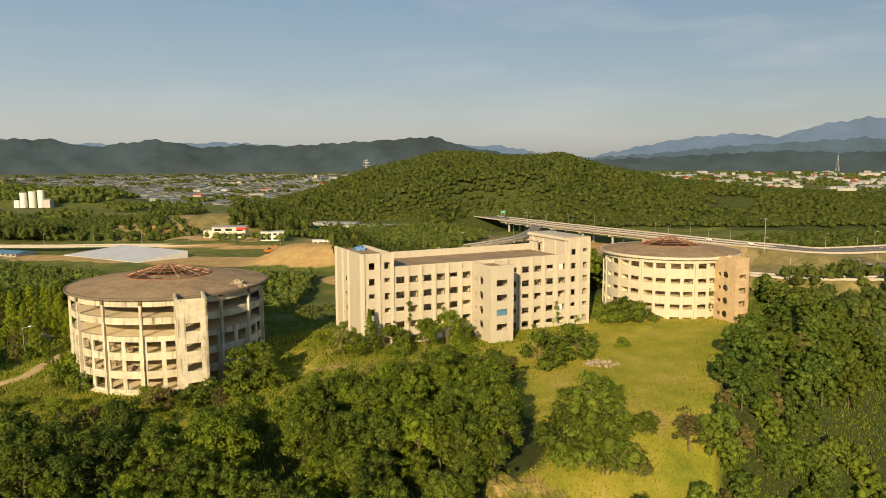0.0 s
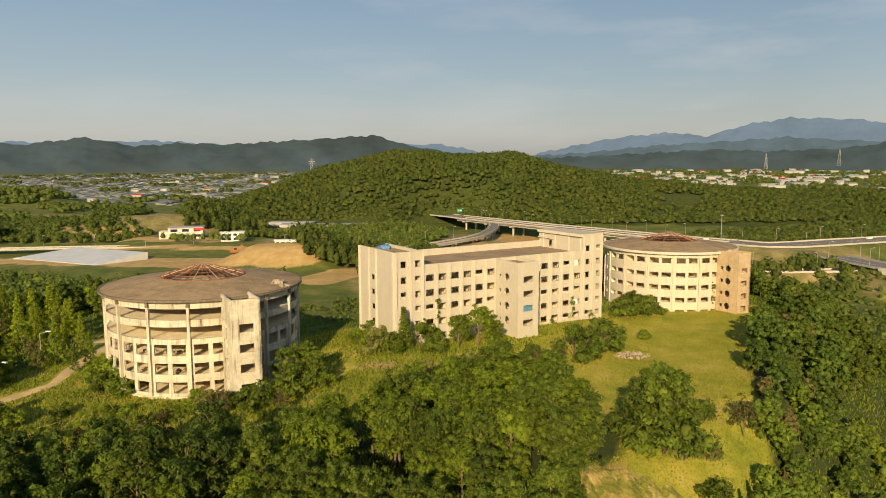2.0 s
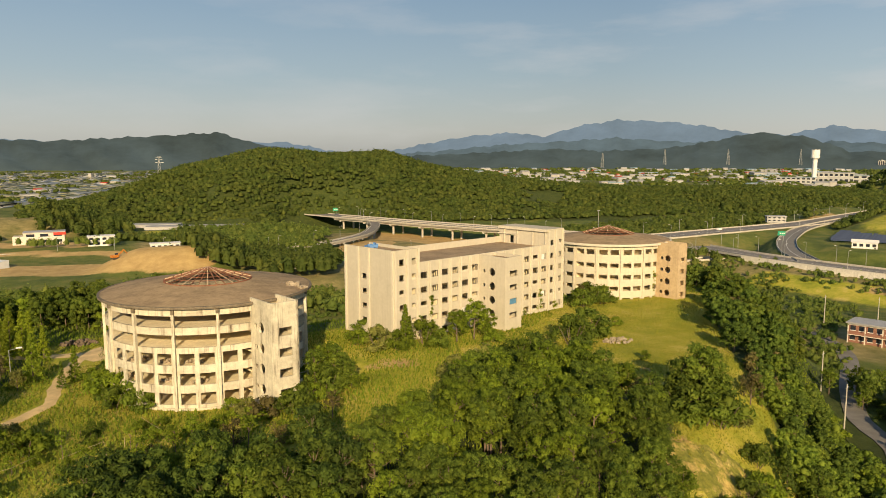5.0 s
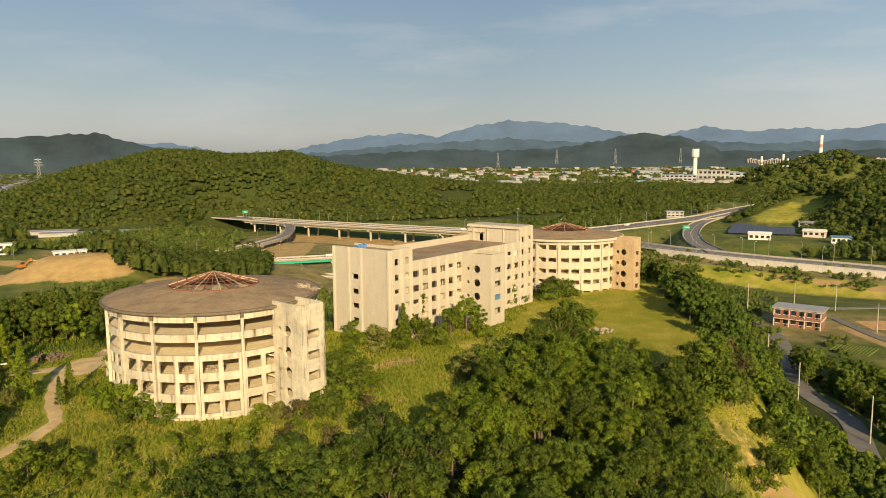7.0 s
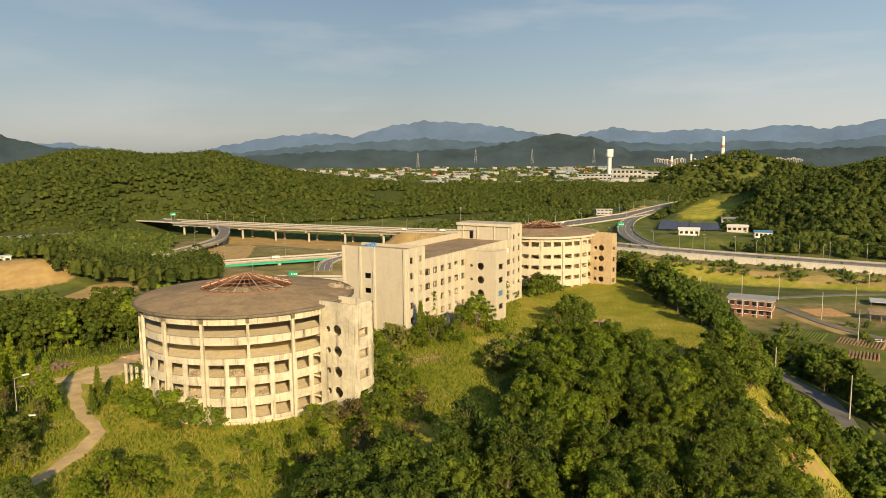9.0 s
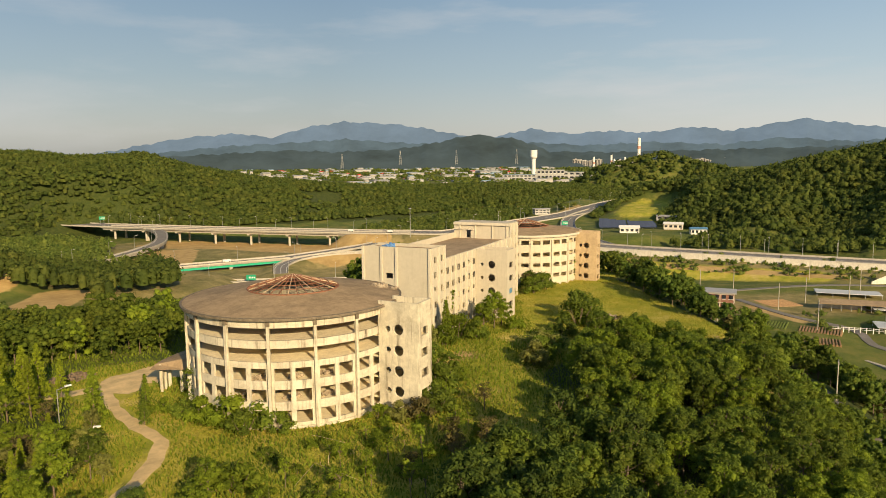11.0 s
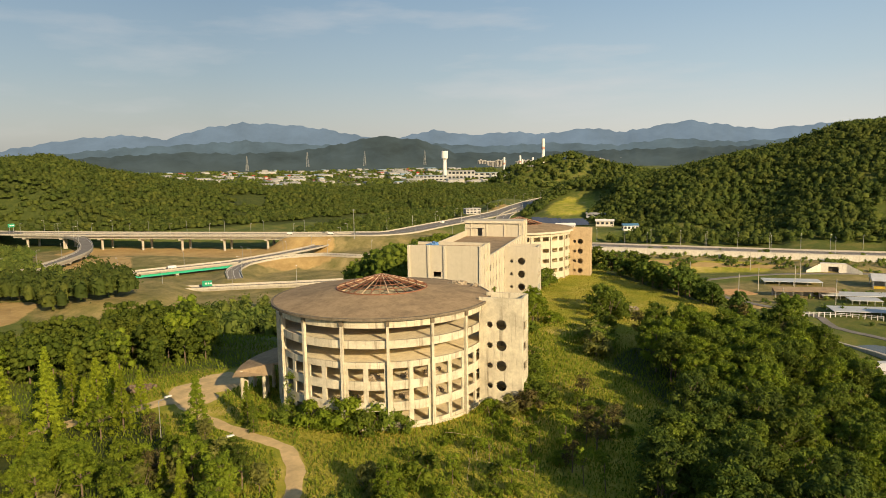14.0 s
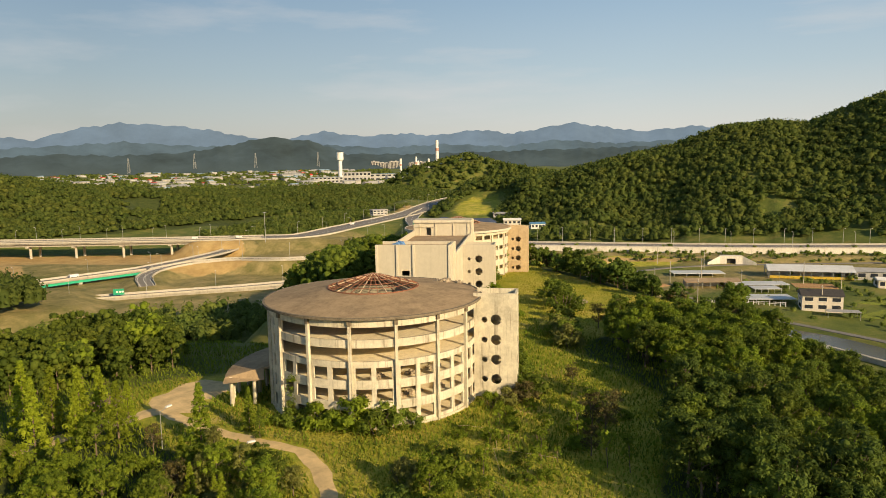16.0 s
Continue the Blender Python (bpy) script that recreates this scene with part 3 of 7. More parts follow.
# these colours hold the haze over the slopes and are given off as emission
M_FAR1 = haze("hazed_blue_slopes", (0.155, 0.205, 0.255), (0.20, 0.235, 0.26), 110, 0.14)
M_FAR2 = haze("hazed_grey_slopes", (0.092, 0.125, 0.142), (0.13, 0.155, 0.16), 70, 0.25)
M_FAR3 = haze("hazed_green_slopes", (0.050, 0.065, 0.066), (0.070, 0.086, 0.078), 50, 0.38)
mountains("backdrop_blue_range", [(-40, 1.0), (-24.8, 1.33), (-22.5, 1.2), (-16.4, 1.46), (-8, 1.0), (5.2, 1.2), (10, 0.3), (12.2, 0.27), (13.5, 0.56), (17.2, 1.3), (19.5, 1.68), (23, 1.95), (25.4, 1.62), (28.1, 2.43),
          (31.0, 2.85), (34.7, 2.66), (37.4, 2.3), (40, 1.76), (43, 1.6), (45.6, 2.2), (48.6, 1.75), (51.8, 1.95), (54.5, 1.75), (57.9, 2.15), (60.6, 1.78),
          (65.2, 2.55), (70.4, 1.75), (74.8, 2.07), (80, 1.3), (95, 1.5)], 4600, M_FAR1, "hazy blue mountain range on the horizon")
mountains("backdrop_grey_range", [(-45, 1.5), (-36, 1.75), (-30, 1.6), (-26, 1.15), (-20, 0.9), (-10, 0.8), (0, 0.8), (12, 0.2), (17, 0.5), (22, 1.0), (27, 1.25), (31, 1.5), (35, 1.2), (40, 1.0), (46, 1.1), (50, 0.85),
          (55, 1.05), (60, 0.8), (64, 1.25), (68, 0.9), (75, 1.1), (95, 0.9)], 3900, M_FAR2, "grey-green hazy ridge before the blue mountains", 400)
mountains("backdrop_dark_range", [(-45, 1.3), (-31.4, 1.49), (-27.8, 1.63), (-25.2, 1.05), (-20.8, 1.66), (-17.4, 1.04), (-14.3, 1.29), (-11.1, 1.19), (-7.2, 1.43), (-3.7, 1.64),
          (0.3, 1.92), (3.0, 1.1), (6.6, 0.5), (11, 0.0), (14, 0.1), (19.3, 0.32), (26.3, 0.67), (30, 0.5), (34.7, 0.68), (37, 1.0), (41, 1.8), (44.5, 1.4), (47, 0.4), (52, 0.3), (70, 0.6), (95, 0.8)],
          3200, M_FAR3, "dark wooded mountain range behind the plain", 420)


# ---- woods ----
def crowns(places, quads, rng, spread=1.0):
    """Many tree crowns, each a cloud of leafy facets round a dark heart: vertices, quads, triangles and tone. places: x, y, z of the ground, radius, height."""
    P = np.asarray(places, float)
    n = len(P)
    u = rng.normal(size=(n, quads, 3))
    u[..., 2] = np.abs(u[..., 2]) * 0.9 - 0.25
    u /= np.linalg.norm(u, axis=-1, keepdims=True)
    lump = 1 + 0.22 * np.sin(u[..., 0] * 5 + P[:, None, 0]) * np.cos(u[..., 1] * 5 + P[:, None, 1]) + rng.uniform(-0.22, 0.1, (n, quads))
    c = u * lump[..., None] * P[:, None, 3:4]
    c[..., 2] *= (P[:, 4] / P[:, 3] / 2)[:, None]
    c += P[:, None, :3]
    c[..., 2] += P[:, None, 4] * 0.52
    nrm = u + rng.normal(scale=0.4, size=u.shape)
    nrm /= np.linalg.norm(nrm, axis=-1, keepdims=True)
    s1 = np.cross(nrm, rng.normal(size=u.shape))
    s1 /= np.linalg.norm(s1, axis=-1, keepdims=True)
    s2 = np.cross(nrm, s1)
    size = (P[:, None, 3] * rng.uniform(0.16, 0.34, (n, quads)) * spread)[..., None]
    q = np.stack([c - s1 * size, c - s2 * size * 0.7, c + s1 * size, c + s2 * size * 0.7], 2).reshape(-1, 3)
    f = np.arange(len(q)).reshape(-1, 4)
    # hearts: lumpy low balls
    rings, seg = (-0.45, 0.45), 6
    o = [(math.sqrt(1 - z * z) * math.cos(2 * math.pi * (k + 0.5 * j) / seg), math.sqrt(1 - z * z) * math.sin(2 * math.pi * (k + 0.5 * j) / seg), z) for j, z in enumerate(rings) for k in range(seg)] + [(0, 0, 1)]
    o = np.array(o)
    m = len(o)
    hv = o[None] * np.stack([P[:, 3], P[:, 3], P[:, 4] / 2], -1)[:, None] * rng.uniform(0.62, 0.96, (n, m, 1))
    hv += P[:, None, :3]
    hv[..., 2] += P[:, None, 4] * 0.5
    hf = []
    for k in range(seg):
        e, g = k, (k + 1) % seg
        hf += [(e, g, g + seg), (e, g + seg, e + seg), (seg + k, seg + (k + 1) % seg, m - 1)]
    hf = (np.array(hf)[None] + m * np.arange(n)[:, None, None] + len(q)).reshape(-1, 3)
    tone = rng.uniform(0, 1, n)
    return np.concatenate([q, hv.reshape(-1, 3)]), f, hf, np.concatenate([np.repeat(tone, quads * 4), np.repeat(tone, m)])


def scatter(x0, x1, y0, y1, step, rng, keep):
    """A jittered grid of places for which keep(x, y) holds."""
    X, Y = np.meshgrid(np.arange(x0, x1, step), np.arange(y0, y1, step))
    X, Y = X.ravel() + rng.uniform(-0.6, 0.6, X.size) * step, Y.ravel() + rng.uniform(-0.6, 0.6, Y.size) * step
    k = keep(X, Y)
    return X[k], Y[k]


def woods(name, box, step, rad, high, quads, seed, keep, label):
    rng = np.random.default_rng(seed)
    x, y = scatter(*box, step, rng, keep)
    r, h = rng.uniform(*rad, x.size), rng.uniform(*high, x.size)
    r = r * (0.75 + 0.5 * rng.uniform(0, 1, x.size) ** 2)
    v, f, hf, tone = crowns(np.stack([x, y, land(x, y) - 0.3, r, h], -1), quads, rng)
    me = mesh_of(name, M_WOOD_FAR, v, f, hf)
    me.attributes.new("tone", "FLOAT", "POINT").data.foreach_set("value", tone.astype(np.float32))
    return single(name, me, M_WOOD_FAR, label, "woods", kind="stuff")


GLADES = ((300, 768, 22), (318, 772, 18), (278, 738, 13), (262, 708, 9), (-59, 784, 9), (15, 733, 13), (35, 728, 8), (234, 697, 10), (384, 107, 20), (402, 94, 14), (425, 152, 14))


def on(pts, reach, lo=-21.5):
    def keep(x, y):
        d, v, w = spine(x, y, pts)
        k = (d < w * reach) & (land(x, y) > lo)
        if pts is HILL_A:  # not down the far side
            k &= y < np.interp(x, [p[0] for p in pts], [p[1] for p in pts]) + 25
        for gx, gy, gr in GLADES:
            k &= np.hypot(x - gx, y - gy) > gr
        for line, r in ((HIGHWAY_NE, 21), (HIGHWAY_S, 30), ([(385, 400), (420, 432)], 34), ([(360, 378), (405, 366), (390, 335)], 15), ([(440, 430), (505, 455)], 27), (SLIP_NE, 14)):
            k &= spine(x, y, [(*p[:2], 0, 1) for p in line])[0] > r
        return k
    return keep


woods("hill_woods", (-420, 900, 640, 935), 5.0, (3.2, 4.8), (4.5, 7.5), 16, 11, on(HILL_A, 1.15), "dense green broadleaf woods on a low hill")
woods("hill_woods", (370, 650, -80, 560), 5.2, (3.2, 5.0), (5, 8.5), 18, 12, on(HILL_D, 1.1), "dense dark green woods on a steep hillside")
woods("hill_woods", (760, 1400, 380, 1060), 12, (6, 9.5), (9, 13), 14, 13, on(HILL_C, 1.0), "distant dark green wooded hill")
woods("hill_woods", (-1150, -400, 1050, 1340), 12, (6, 9), (8, 12), 14, 14, on(HILL_E, 1.0), "distant dark green wooded rise")


# ---- roads and bridges ----
def course(pts, step=6.0):
    """The smooth line through the points, every few metres: points and level normals to the right."""
    P = [Vector(p) for p in pts]
    P = [2 * P[0] - P[1]] + P + [2 * P[-1] - P[-2]]
    out = []
    for a, b, c, d in zip(P, P[1:], P[2:], P[3:]):
        n = max(1, round((c - b).length / step))
        for k in range(n):
            t = k / n
            out.append(0.5 * (2 * b + (c - a) * t + (2 * a - 5 * b + 4 * c - d) * t * t + (3 * b - a - 3 * c + d) * t ** 3))
    out.append(P[-2])
    nrm = []
    for k in range(len(out)):
        d = out[min(k + 1, len(out) - 1)] - out[max(k - 1, 0)]
        nrm.append(Vector((d.y, -d.x, 0)).normalized())
    return out, nrm


def ribbon(pts, r0, r1, z0, z1, step=6.0, solid=None):
    """A bar of rectangular section along a line, from r0 to r1 to its right, between z0 and z1 over it."""
    s = solid or Solid()
    c, nm = course(pts, step)
    v = []
    for p, n in zip(c, nm):
        for r, z in ((r0, z0), (r1, z0), (r1, z1), (r0, z1)):
            q = p + n * r
            v.append((q.x, q.y, q.z + z))
    f = [(4 * k + j, 4 * k + (j + 1) % 4, 4 * k + 4 + (j + 1) % 4, 4 * k + 4 + j) for k in range(len(c) - 1) for j in range(4)]
    e = 4 * (len(c) - 1)
    return s.add(v, f + [(3, 2, 1, 0), (e, e + 1, e + 2, e + 3)])


def along(pts, gap, start=0.0):
    """Places every gap metres along a line: point, right normal."""
    c, nm = course(pts, 2.0)
    out, run, want = [], 0.0, start
    for a, b, n in zip(c, c[1:], nm):
        run += (b - a).length
        if run >= want:
            out.append((b, n))
            want += gap
    return out


def facing(p, n, z=None):
    """A pose at p whose x axis is n."""
    return pose(p.x, p.y, p.z if z is None else z, 0, 0, math.degrees(math.atan2(n.y, n.x)))


def road(name, pts, half, label, lines=True, rails=(1, 1), thick=0.3):
    t = thing(name, pose(0, 0, 0), label, "road", kind="structure")
    part("carriageway", ribbon(pts, -half, half, -thick, 0.05), M_ASPHALT, t)
    if lines:
        for r in (-half + 0.7, half - 0.7, 0.0):
            part("road_line", ribbon(pts, r - 0.12, r + 0.12, 0.05, 0.062), M_WHITE, t, "white painted line")
    for side, has in zip((-1, 1), rails):
        if has:
            part("crash_barrier", ribbon(pts, side * (half + 0.15) - 0.12, side * (half + 0.15) + 0.12, -thick, 0.95), M_BRIDGE, t)
    return t


def bridge(name, pts, half, depth, gap, mat_girder, label, legs=2, first=8.0):
    t = thing(name, pose(0, 0, 0), label, "bridge")
    part("deck", ribbon(pts, -half, half, -0.55, 0.0), M_BRIDGE, t)
    part("carriageway", ribbon(pts, -half + 0.5, half - 0.5, 0.0, 0.06), M_ASPHALT, t)
    for r in (-half * 0.8, -half * 0.28, half * 0.28, half * 0.8):
        part("girder", ribbon(pts, r - 0.45, r + 0.45, -depth, -0.55), mat_girder, t)
    for r in (-half + 0.2, half - 0.2):
        part("parapet", ribbon(pts, r - 0.2, r + 0.2, -0.75, 1.0), M_BRIDGE, t)
        part("road_line", ribbon(pts, r * 0.86 - 0.1, r * 0.86 + 0.1, 0.06, 0.072), M_WHITE, t)
    if half > 8:
        part("median", ribbon(pts, -0.3, 0.3, 0.0, 0.9), M_BRIDGE, t)
    for p, n in along(pts, gap, first):
        g = float(land(p.x, p.y)) - 0.5
        m = facing(p, n, 0)
        pr = part("pier", Solid().box(-half * 0.85, half * 0.85, -1.0, 1.0, p.z - depth - 1.1, p.z - depth, m), M_BRIDGE, t)
        for q in ((-half * 0.5, half * 0.5) if legs == 2 else (0.0,)):
            part("pier_column", Solid().tube(m @ Vector((q, 0, g)), m @ Vector((q, 0, p.z - depth - 1.1)), 1.0, 1.0, 12), M_BRIDGE, pr)
    return t


bridge("viaduct", VIADUCT[1:5] + [(226, 488, -16.8)], 13, 2.6, 36, M_BRIDGE, "long concrete motorway viaduct on column piers")
road("motorway", [(-10, 880, -17), *VIADUCT[:2]], 12, "grey motorway leaving the viaduct past the hill")
road("motorway", [(226, 488, -16.8), (248, 464, -16.5), *HIGHWAY_NE[1:]], 13, "wide grey motorway running out to the valley")
road("slip_road", SLIP_NE, 6.0, "curving grey slip road joining the motorway")
road("motorway", HIGHWAY_S[1:], 9.5, "grey motorway on top of a white retaining wall")
bridge("ramp_bridge", RAMP[:6], 4.5, 1.7, 30, M_BRIDGE, "curved concrete slip road on single piers", 1, 12)
road("slip_road", RAMP[5:], 4.5, "grey slip road curving through scrub")
bridge("green_bridge", GREEN_ROAD[1:4], 5.5, 2.3, 34, M_GREENSTEEL, "road bridge with bright green steel girders", 2, 22)
road("slip_road", GREEN_ROAD[3:], 5.5, "grey slip road passing under the viaduct")
road("slip_road", GREEN_ROAD[:2], 5.5, "grey slip road behind the trees")
bridge("low_bridge", LOWER_ROAD[1:], 4.5, 2.0, 40, M_BRIDGE, "low concrete road bridge with solid parapets", 2, 20)
road("loop_road", LOOP, 4.0, "tightly curving concrete-edged slip road")
road("access_road", ACCESS, 2.6, "narrow grey country road at the knoll's foot", False, (0, 0))
road("lane", LANE, 1.7, "pale concrete farm lane between fields", False, (0, 0))
road("lane", LANE_B, 1.6, "pale concrete farm lane along the yard and shore", False, (0, 0))
LEFT_ROAD = [(-420, 545, -21.5), (-311, 541, -21.5), (-235, 546, -21.5), (-119, 538, -21.5), (-60, 512, -21.5), (-20, 505, -21.5)]
road("valley_road", LEFT_ROAD, 5.0, "grey valley road with low rails")

# white retaining wall with its culvert
wall_line = [(p[0], p[1], -20.5) for p in HIGHWAY_S[2:]]
wt = thing("retaining_wall", pose(0, 0, 0), "long white concrete retaining wall under the motorway", "wall", kind="structure")
M_RWALL = concrete("pale_retaining_wall", (0.74, 0.70, 0.62), (0.64, 0.60, 0.53), (0.36, 0.32, 0.27), 0.3, 0.7)
part("wall_face", ribbon(wall_line, 10.0, 10.6, 0.2, 6.0), M_RWALL, wt)
part("coping", ribbon(wall_line, 9.8, 10.8, 6.0, 6.25), M_RWALL, wt)
cv = thing("culvert", pose(274, 154, -20.6, 0, 0, 112), "concrete culvert portal with sloping wing walls", "culvert")
part("portal", Solid().box(-6, -2.4, -1, 3, 0, 5).box(2.4, 6, -1, 3, 0, 5).box(-2.4, 2.4, -1, 3, 3.4, 5), M_RWALL, cv)
part("wing_wall", Solid().add([(-6, 3, 0), (-13, 6, 0), (-13, 6, 1.5), (-6, 3, 5), (-6, 2.5, 0), (-13, 5.5, 0), (-13, 5.5, 1.5), (-6, 2.5, 5)],
     [(0, 1, 2, 3), (7, 6, 5, 4), (3, 2, 6, 7), (1, 5, 6, 2)]), M_RWALL, cv)
part("wing_wall", Solid().add([(6, 3, 0), (13, 6, 0), (13, 6, 1.5), (6, 3, 5), (6, 2.5, 0), (13, 5.5, 0), (13, 5.5, 1.5), (6, 2.5, 5)],
     [(3, 2, 1, 0), (4, 5, 6, 7), (7, 6, 2, 3), (2, 6, 5, 1)]), M_RWALL, cv)
# dark plate across the mouth, put there for the shade inside the culvert
part("opening", Solid().box(-2.4, 2.4, 0.6, 1.0, 0, 3.4), M_DARK, cv, "dark panel painting in the shaded tunnel mouth")


# ---- lamps, poles, signs ----
M_STEEL = plain("galvanised_steel", (0.42, 0.42, 0.40), 0.5, 0.6, 0.1)


def street_lamp(m, high=10.0, label="tall galvanised street lamp with a single arm"):
    t = thing("street_lamp", m, label, "street lamp", "street lamps along the roads")
    part("pole", Solid().tube((0, 0, -0.5), (0, 0, high), 0.14, 0.08, 6), M_STEEL, t)
    part("arm", Solid().beam((0, 0, high - 0.1), (1.9, 0, high + 0.25), 0.1, 0.1), M_STEEL, t)
    part("lamp_head", Solid().box(1.5, 2.5, -0.18, 0.18, high + 0.15, high + 0.33), M_WHITE, t)
    return t


lamp = None
for line, gap, off, z in ((VIADUCT[1:5], 34, -13.3, 0), (VIADUCT[1:5], 34, 13.3, 0), (HIGHWAY_NE, 38, -13.5, 0), (HIGHWAY_NE[:5], 38, 13.5, 0), (HIGHWAY_S[1:9], 17, -10, 0), (HIGHWAY_S[1:8], 34, 9.2, 0),
                          (RAMP, 36, 4.8, 0), (GREEN_ROAD, 36, 5.8, 0), (LEFT_ROAD, 36, 5.3, 0), (LOOP, 30, 4.6, 0), (LOWER_ROAD, 34, 4.8, 0)):
    for p, n in along(line, gap, 9):
        q = p + n * off
        m = facing(Vector((q.x, q.y, p.z + z)), n if off < 0 else -n)
        lamp = copy_thing(lamp, m) if lamp else street_lamp(m)
mast = thing("high_mast", pose(207, 462, -17), "very tall slim lighting mast beside the interchange", "lighting mast")
part("pole", Solid().tube((0, 0, 0), (0, 0, 22), 0.32, 0.16, 8), M_STEEL, mast)
part("lamp_ring", Solid().ring(0.5, 1.1, 21.4, 21.9, n=12), M_STEEL, mast)
yard_lamp = thing("street_lamp", pose(-92, 154, 0.2, 0, 0, 10), "short street lamp with a white head by the dirt track", "street lamp")
part("pole", Solid().tube((0, 0, -0.5), (0, 0, 6.2), 0.09, 0.06, 6), M_STEEL, yard_lamp)
part("arm", Solid().beam((0, 0, 6.1), (1.5, 0, 6.4), 0.07, 0.07), M_STEEL, yard_lamp)
part("lamp_head", Solid().box(1.2, 2.2, -0.2, 0.2, 6.35, 6.55), M_WHITE, yard_lamp)
copy_thing(yard_lamp, pose(-92, 137, -1.4, 0, 0, -20))


def utility_pole(m, high=11.0):
    t = thing("utility_pole", m, "pale concrete utility pole with a crossarm", "utility pole", "utility poles")
    part("pole", Solid().tube((0, 0, -0.5), (0, 0, high), 0.19, 0.12, 8), M_BRIDGE, t)
    part("crossarm", Solid().box(-1.1, 1.1, -0.06, 0.06, high - 0.9, high - 0.75), M_STEEL, t)
    return t


up = None
for x, y in ((99, 150), (84, 128), (75, 103), (60, 84), (165, 215), (180, 205), (193, 196), (172, 165), (196, 165), (215, 155), (150, 140), (185, 130), (225, 110), (168, 96), (200, 92), (128, 66), (240, 160), (256, 190)):
    m = pose(x, y, float(land(x, y)), 0, 0, 30)
    up = copy_thing(up, m) if up else utility_pole(m)

M_SIGN = plain("green_sign", (0.02, 0.28, 0.16), 0.5, 0, 0.1)
for x, y, z, turn, w in ((47, 391, -27.5, -35, 5), (322, 410, -17, -35, 5), (60, 742, -17, -10, 5)):
    g = thing("road_sign", pose(x, y, z, 0, 0, turn), "green motorway direction sign on steel posts", "road sign")
    part("board", Solid().box(-w / 2, w / 2, -0.1, 0.1, 5.2, 8.2), M_SIGN, g)
    for u in (-0.22, 0.06, 0.28):
        part("lettering", Solid().box(w * u, w * (u + 0.16), -0.13, -0.1, 6.3, 7.1), M_WHITE, g, "unreadable white writing")
    for u in (-0.3, 0.3):
        part("post", Solid().tube((w * u, 0.15, 0), (w * u, 0.15, 5.6), 0.14, 0.14, 6), M_STEEL, g)


# ---- houses, sheds and fields of the valley ----
M_BRICK = plain("red_brick", (0.27, 0.135, 0.095), 0.9, 0, 0.25, 3)
M_TIN = plain("grey_tin", (0.40, 0.39, 0.38), 0.6, 0.2, 0.15, 0.5)
M_GLASSY = plain("dark_window", (0.03, 0.035, 0.045), 0.15)
M_RED = plain("red_sign_paint", (0.55, 0.05, 0.03), 0.6)
M_CREAM = plain("cream_render", (0.62, 0.56, 0.47), 0.9, 0, 0.12)
M_BLUEROOF = plain("blue_tin_roof", (0.10, 0.24, 0.38), 0.5, 0.1, 0.15)
M_SHEET = plain("pale_plastic_sheet", (0.55, 0.56, 0.56), 0.35, 0, 0.12, 0.2)
M_SOLAR = plain("solar_panel", (0.06, 0.075, 0.12), 0.15, 0, 0.2, 0.5)
M_WATER = plain("murky_water", (0.10, 0.095, 0.06), 0.12, 0, 0.2, 0.1)


def house(name, m, w, d, h, storeys, wall, roof, label, pitch=0.0, cols=4, over=0.6, group=""):
    """A small building: walls, roof, rows of windows with frames, a door."""
    t = thing(name, m, label, "house" if "house" in name else "building", group)
    part("wall", Solid().box(-w / 2, w / 2, -d / 2, d / 2, -0.5, h), wall, t)
    if pitch:
        o = over
        s = Solid().add([(-w / 2 - o, -d / 2 - o, h), (w / 2 + o, -d / 2 - o, h), (w / 2 + o, d / 2 + o, h), (-w / 2 - o, d / 2 + o, h), (-w / 2 - o, 0, h + pitch), (w / 2 + o, 0, h + pitch)],
                        [(0, 1, 5, 4), (2, 3, 4, 5), (1, 2, 5), (3, 0, 4), (3, 2, 1, 0)])
    else:
        s = Solid().box(-w / 2 - over, w / 2 + over, -d / 2 - over, d / 2 + over, h, h + 0.45)
    part("roof", s, roof, t)
    sh = h / storeys
    for k in range(storeys):
        for c in range(cols):
            u = -w / 2 + w * (c + 0.5) / cols
            wn_ = part("window", Solid().box(u - w / cols * 0.3, u + w / cols * 0.3, -d / 2 - 0.06, -d / 2 + 0.1, sh * k + sh * 0.32, sh * k + sh * 0.8), M_GLASSY, t)
            part("sill", Solid().box(u - w / cols * 0.33, u + w / cols * 0.33, -d / 2 - 0.2, -d / 2 - 0.06, sh * k + sh * 0.26, sh * k + sh * 0.32), M_WHITE, wn_)
        wn_ = part("window", Solid().box(-w / 2 - 0.06, -w / 2 + 0.1, -d * 0.25, d * 0.15, sh * k + sh * 0.32, sh * k + sh * 0.8), M_GLASSY, t)
    part("door", Solid().box(w * 0.38, w * 0.38 + 1.0, -d / 2 - 0.08, -d / 2 + 0.1, 0, 2.1), M_DARK, t)
    return t


def at(x, y, turn=0.0, dz=0.0):
    return pose(x, y, float(land(x, y)) + dz, 0, 0, turn)


bh = house("brick_house", at(159, 186, -62), 16, 9, 6.6, 2, M_BRICK, M_TIN, "two-storey red brick house with pale bands and grey flat roof", 0, 6, 0.8)
for z in (3.0, 6.1):
    part("band", Solid().box(-8.2, 8.2, -4.7, 4.7, z, z + 0.5), M_CREAM, bh, "pale concrete band")
part("balcony", Solid().box(-8.0, 8.0, -6.0, -4.5, 2.9, 3.15), M_CREAM, bh)
part("balcony_rail", Solid().box(-8.0, 8.0, -6.0, -5.85, 3.15, 4.05), M_BRICK, bh)
for u in (-7.8, -2.6, 2.6, 7.8):
    part("balcony_post", Solid().box(u - 0.15, u + 0.15, -6.0, -5.7, 0, 6.1), M_CREAM, bh)
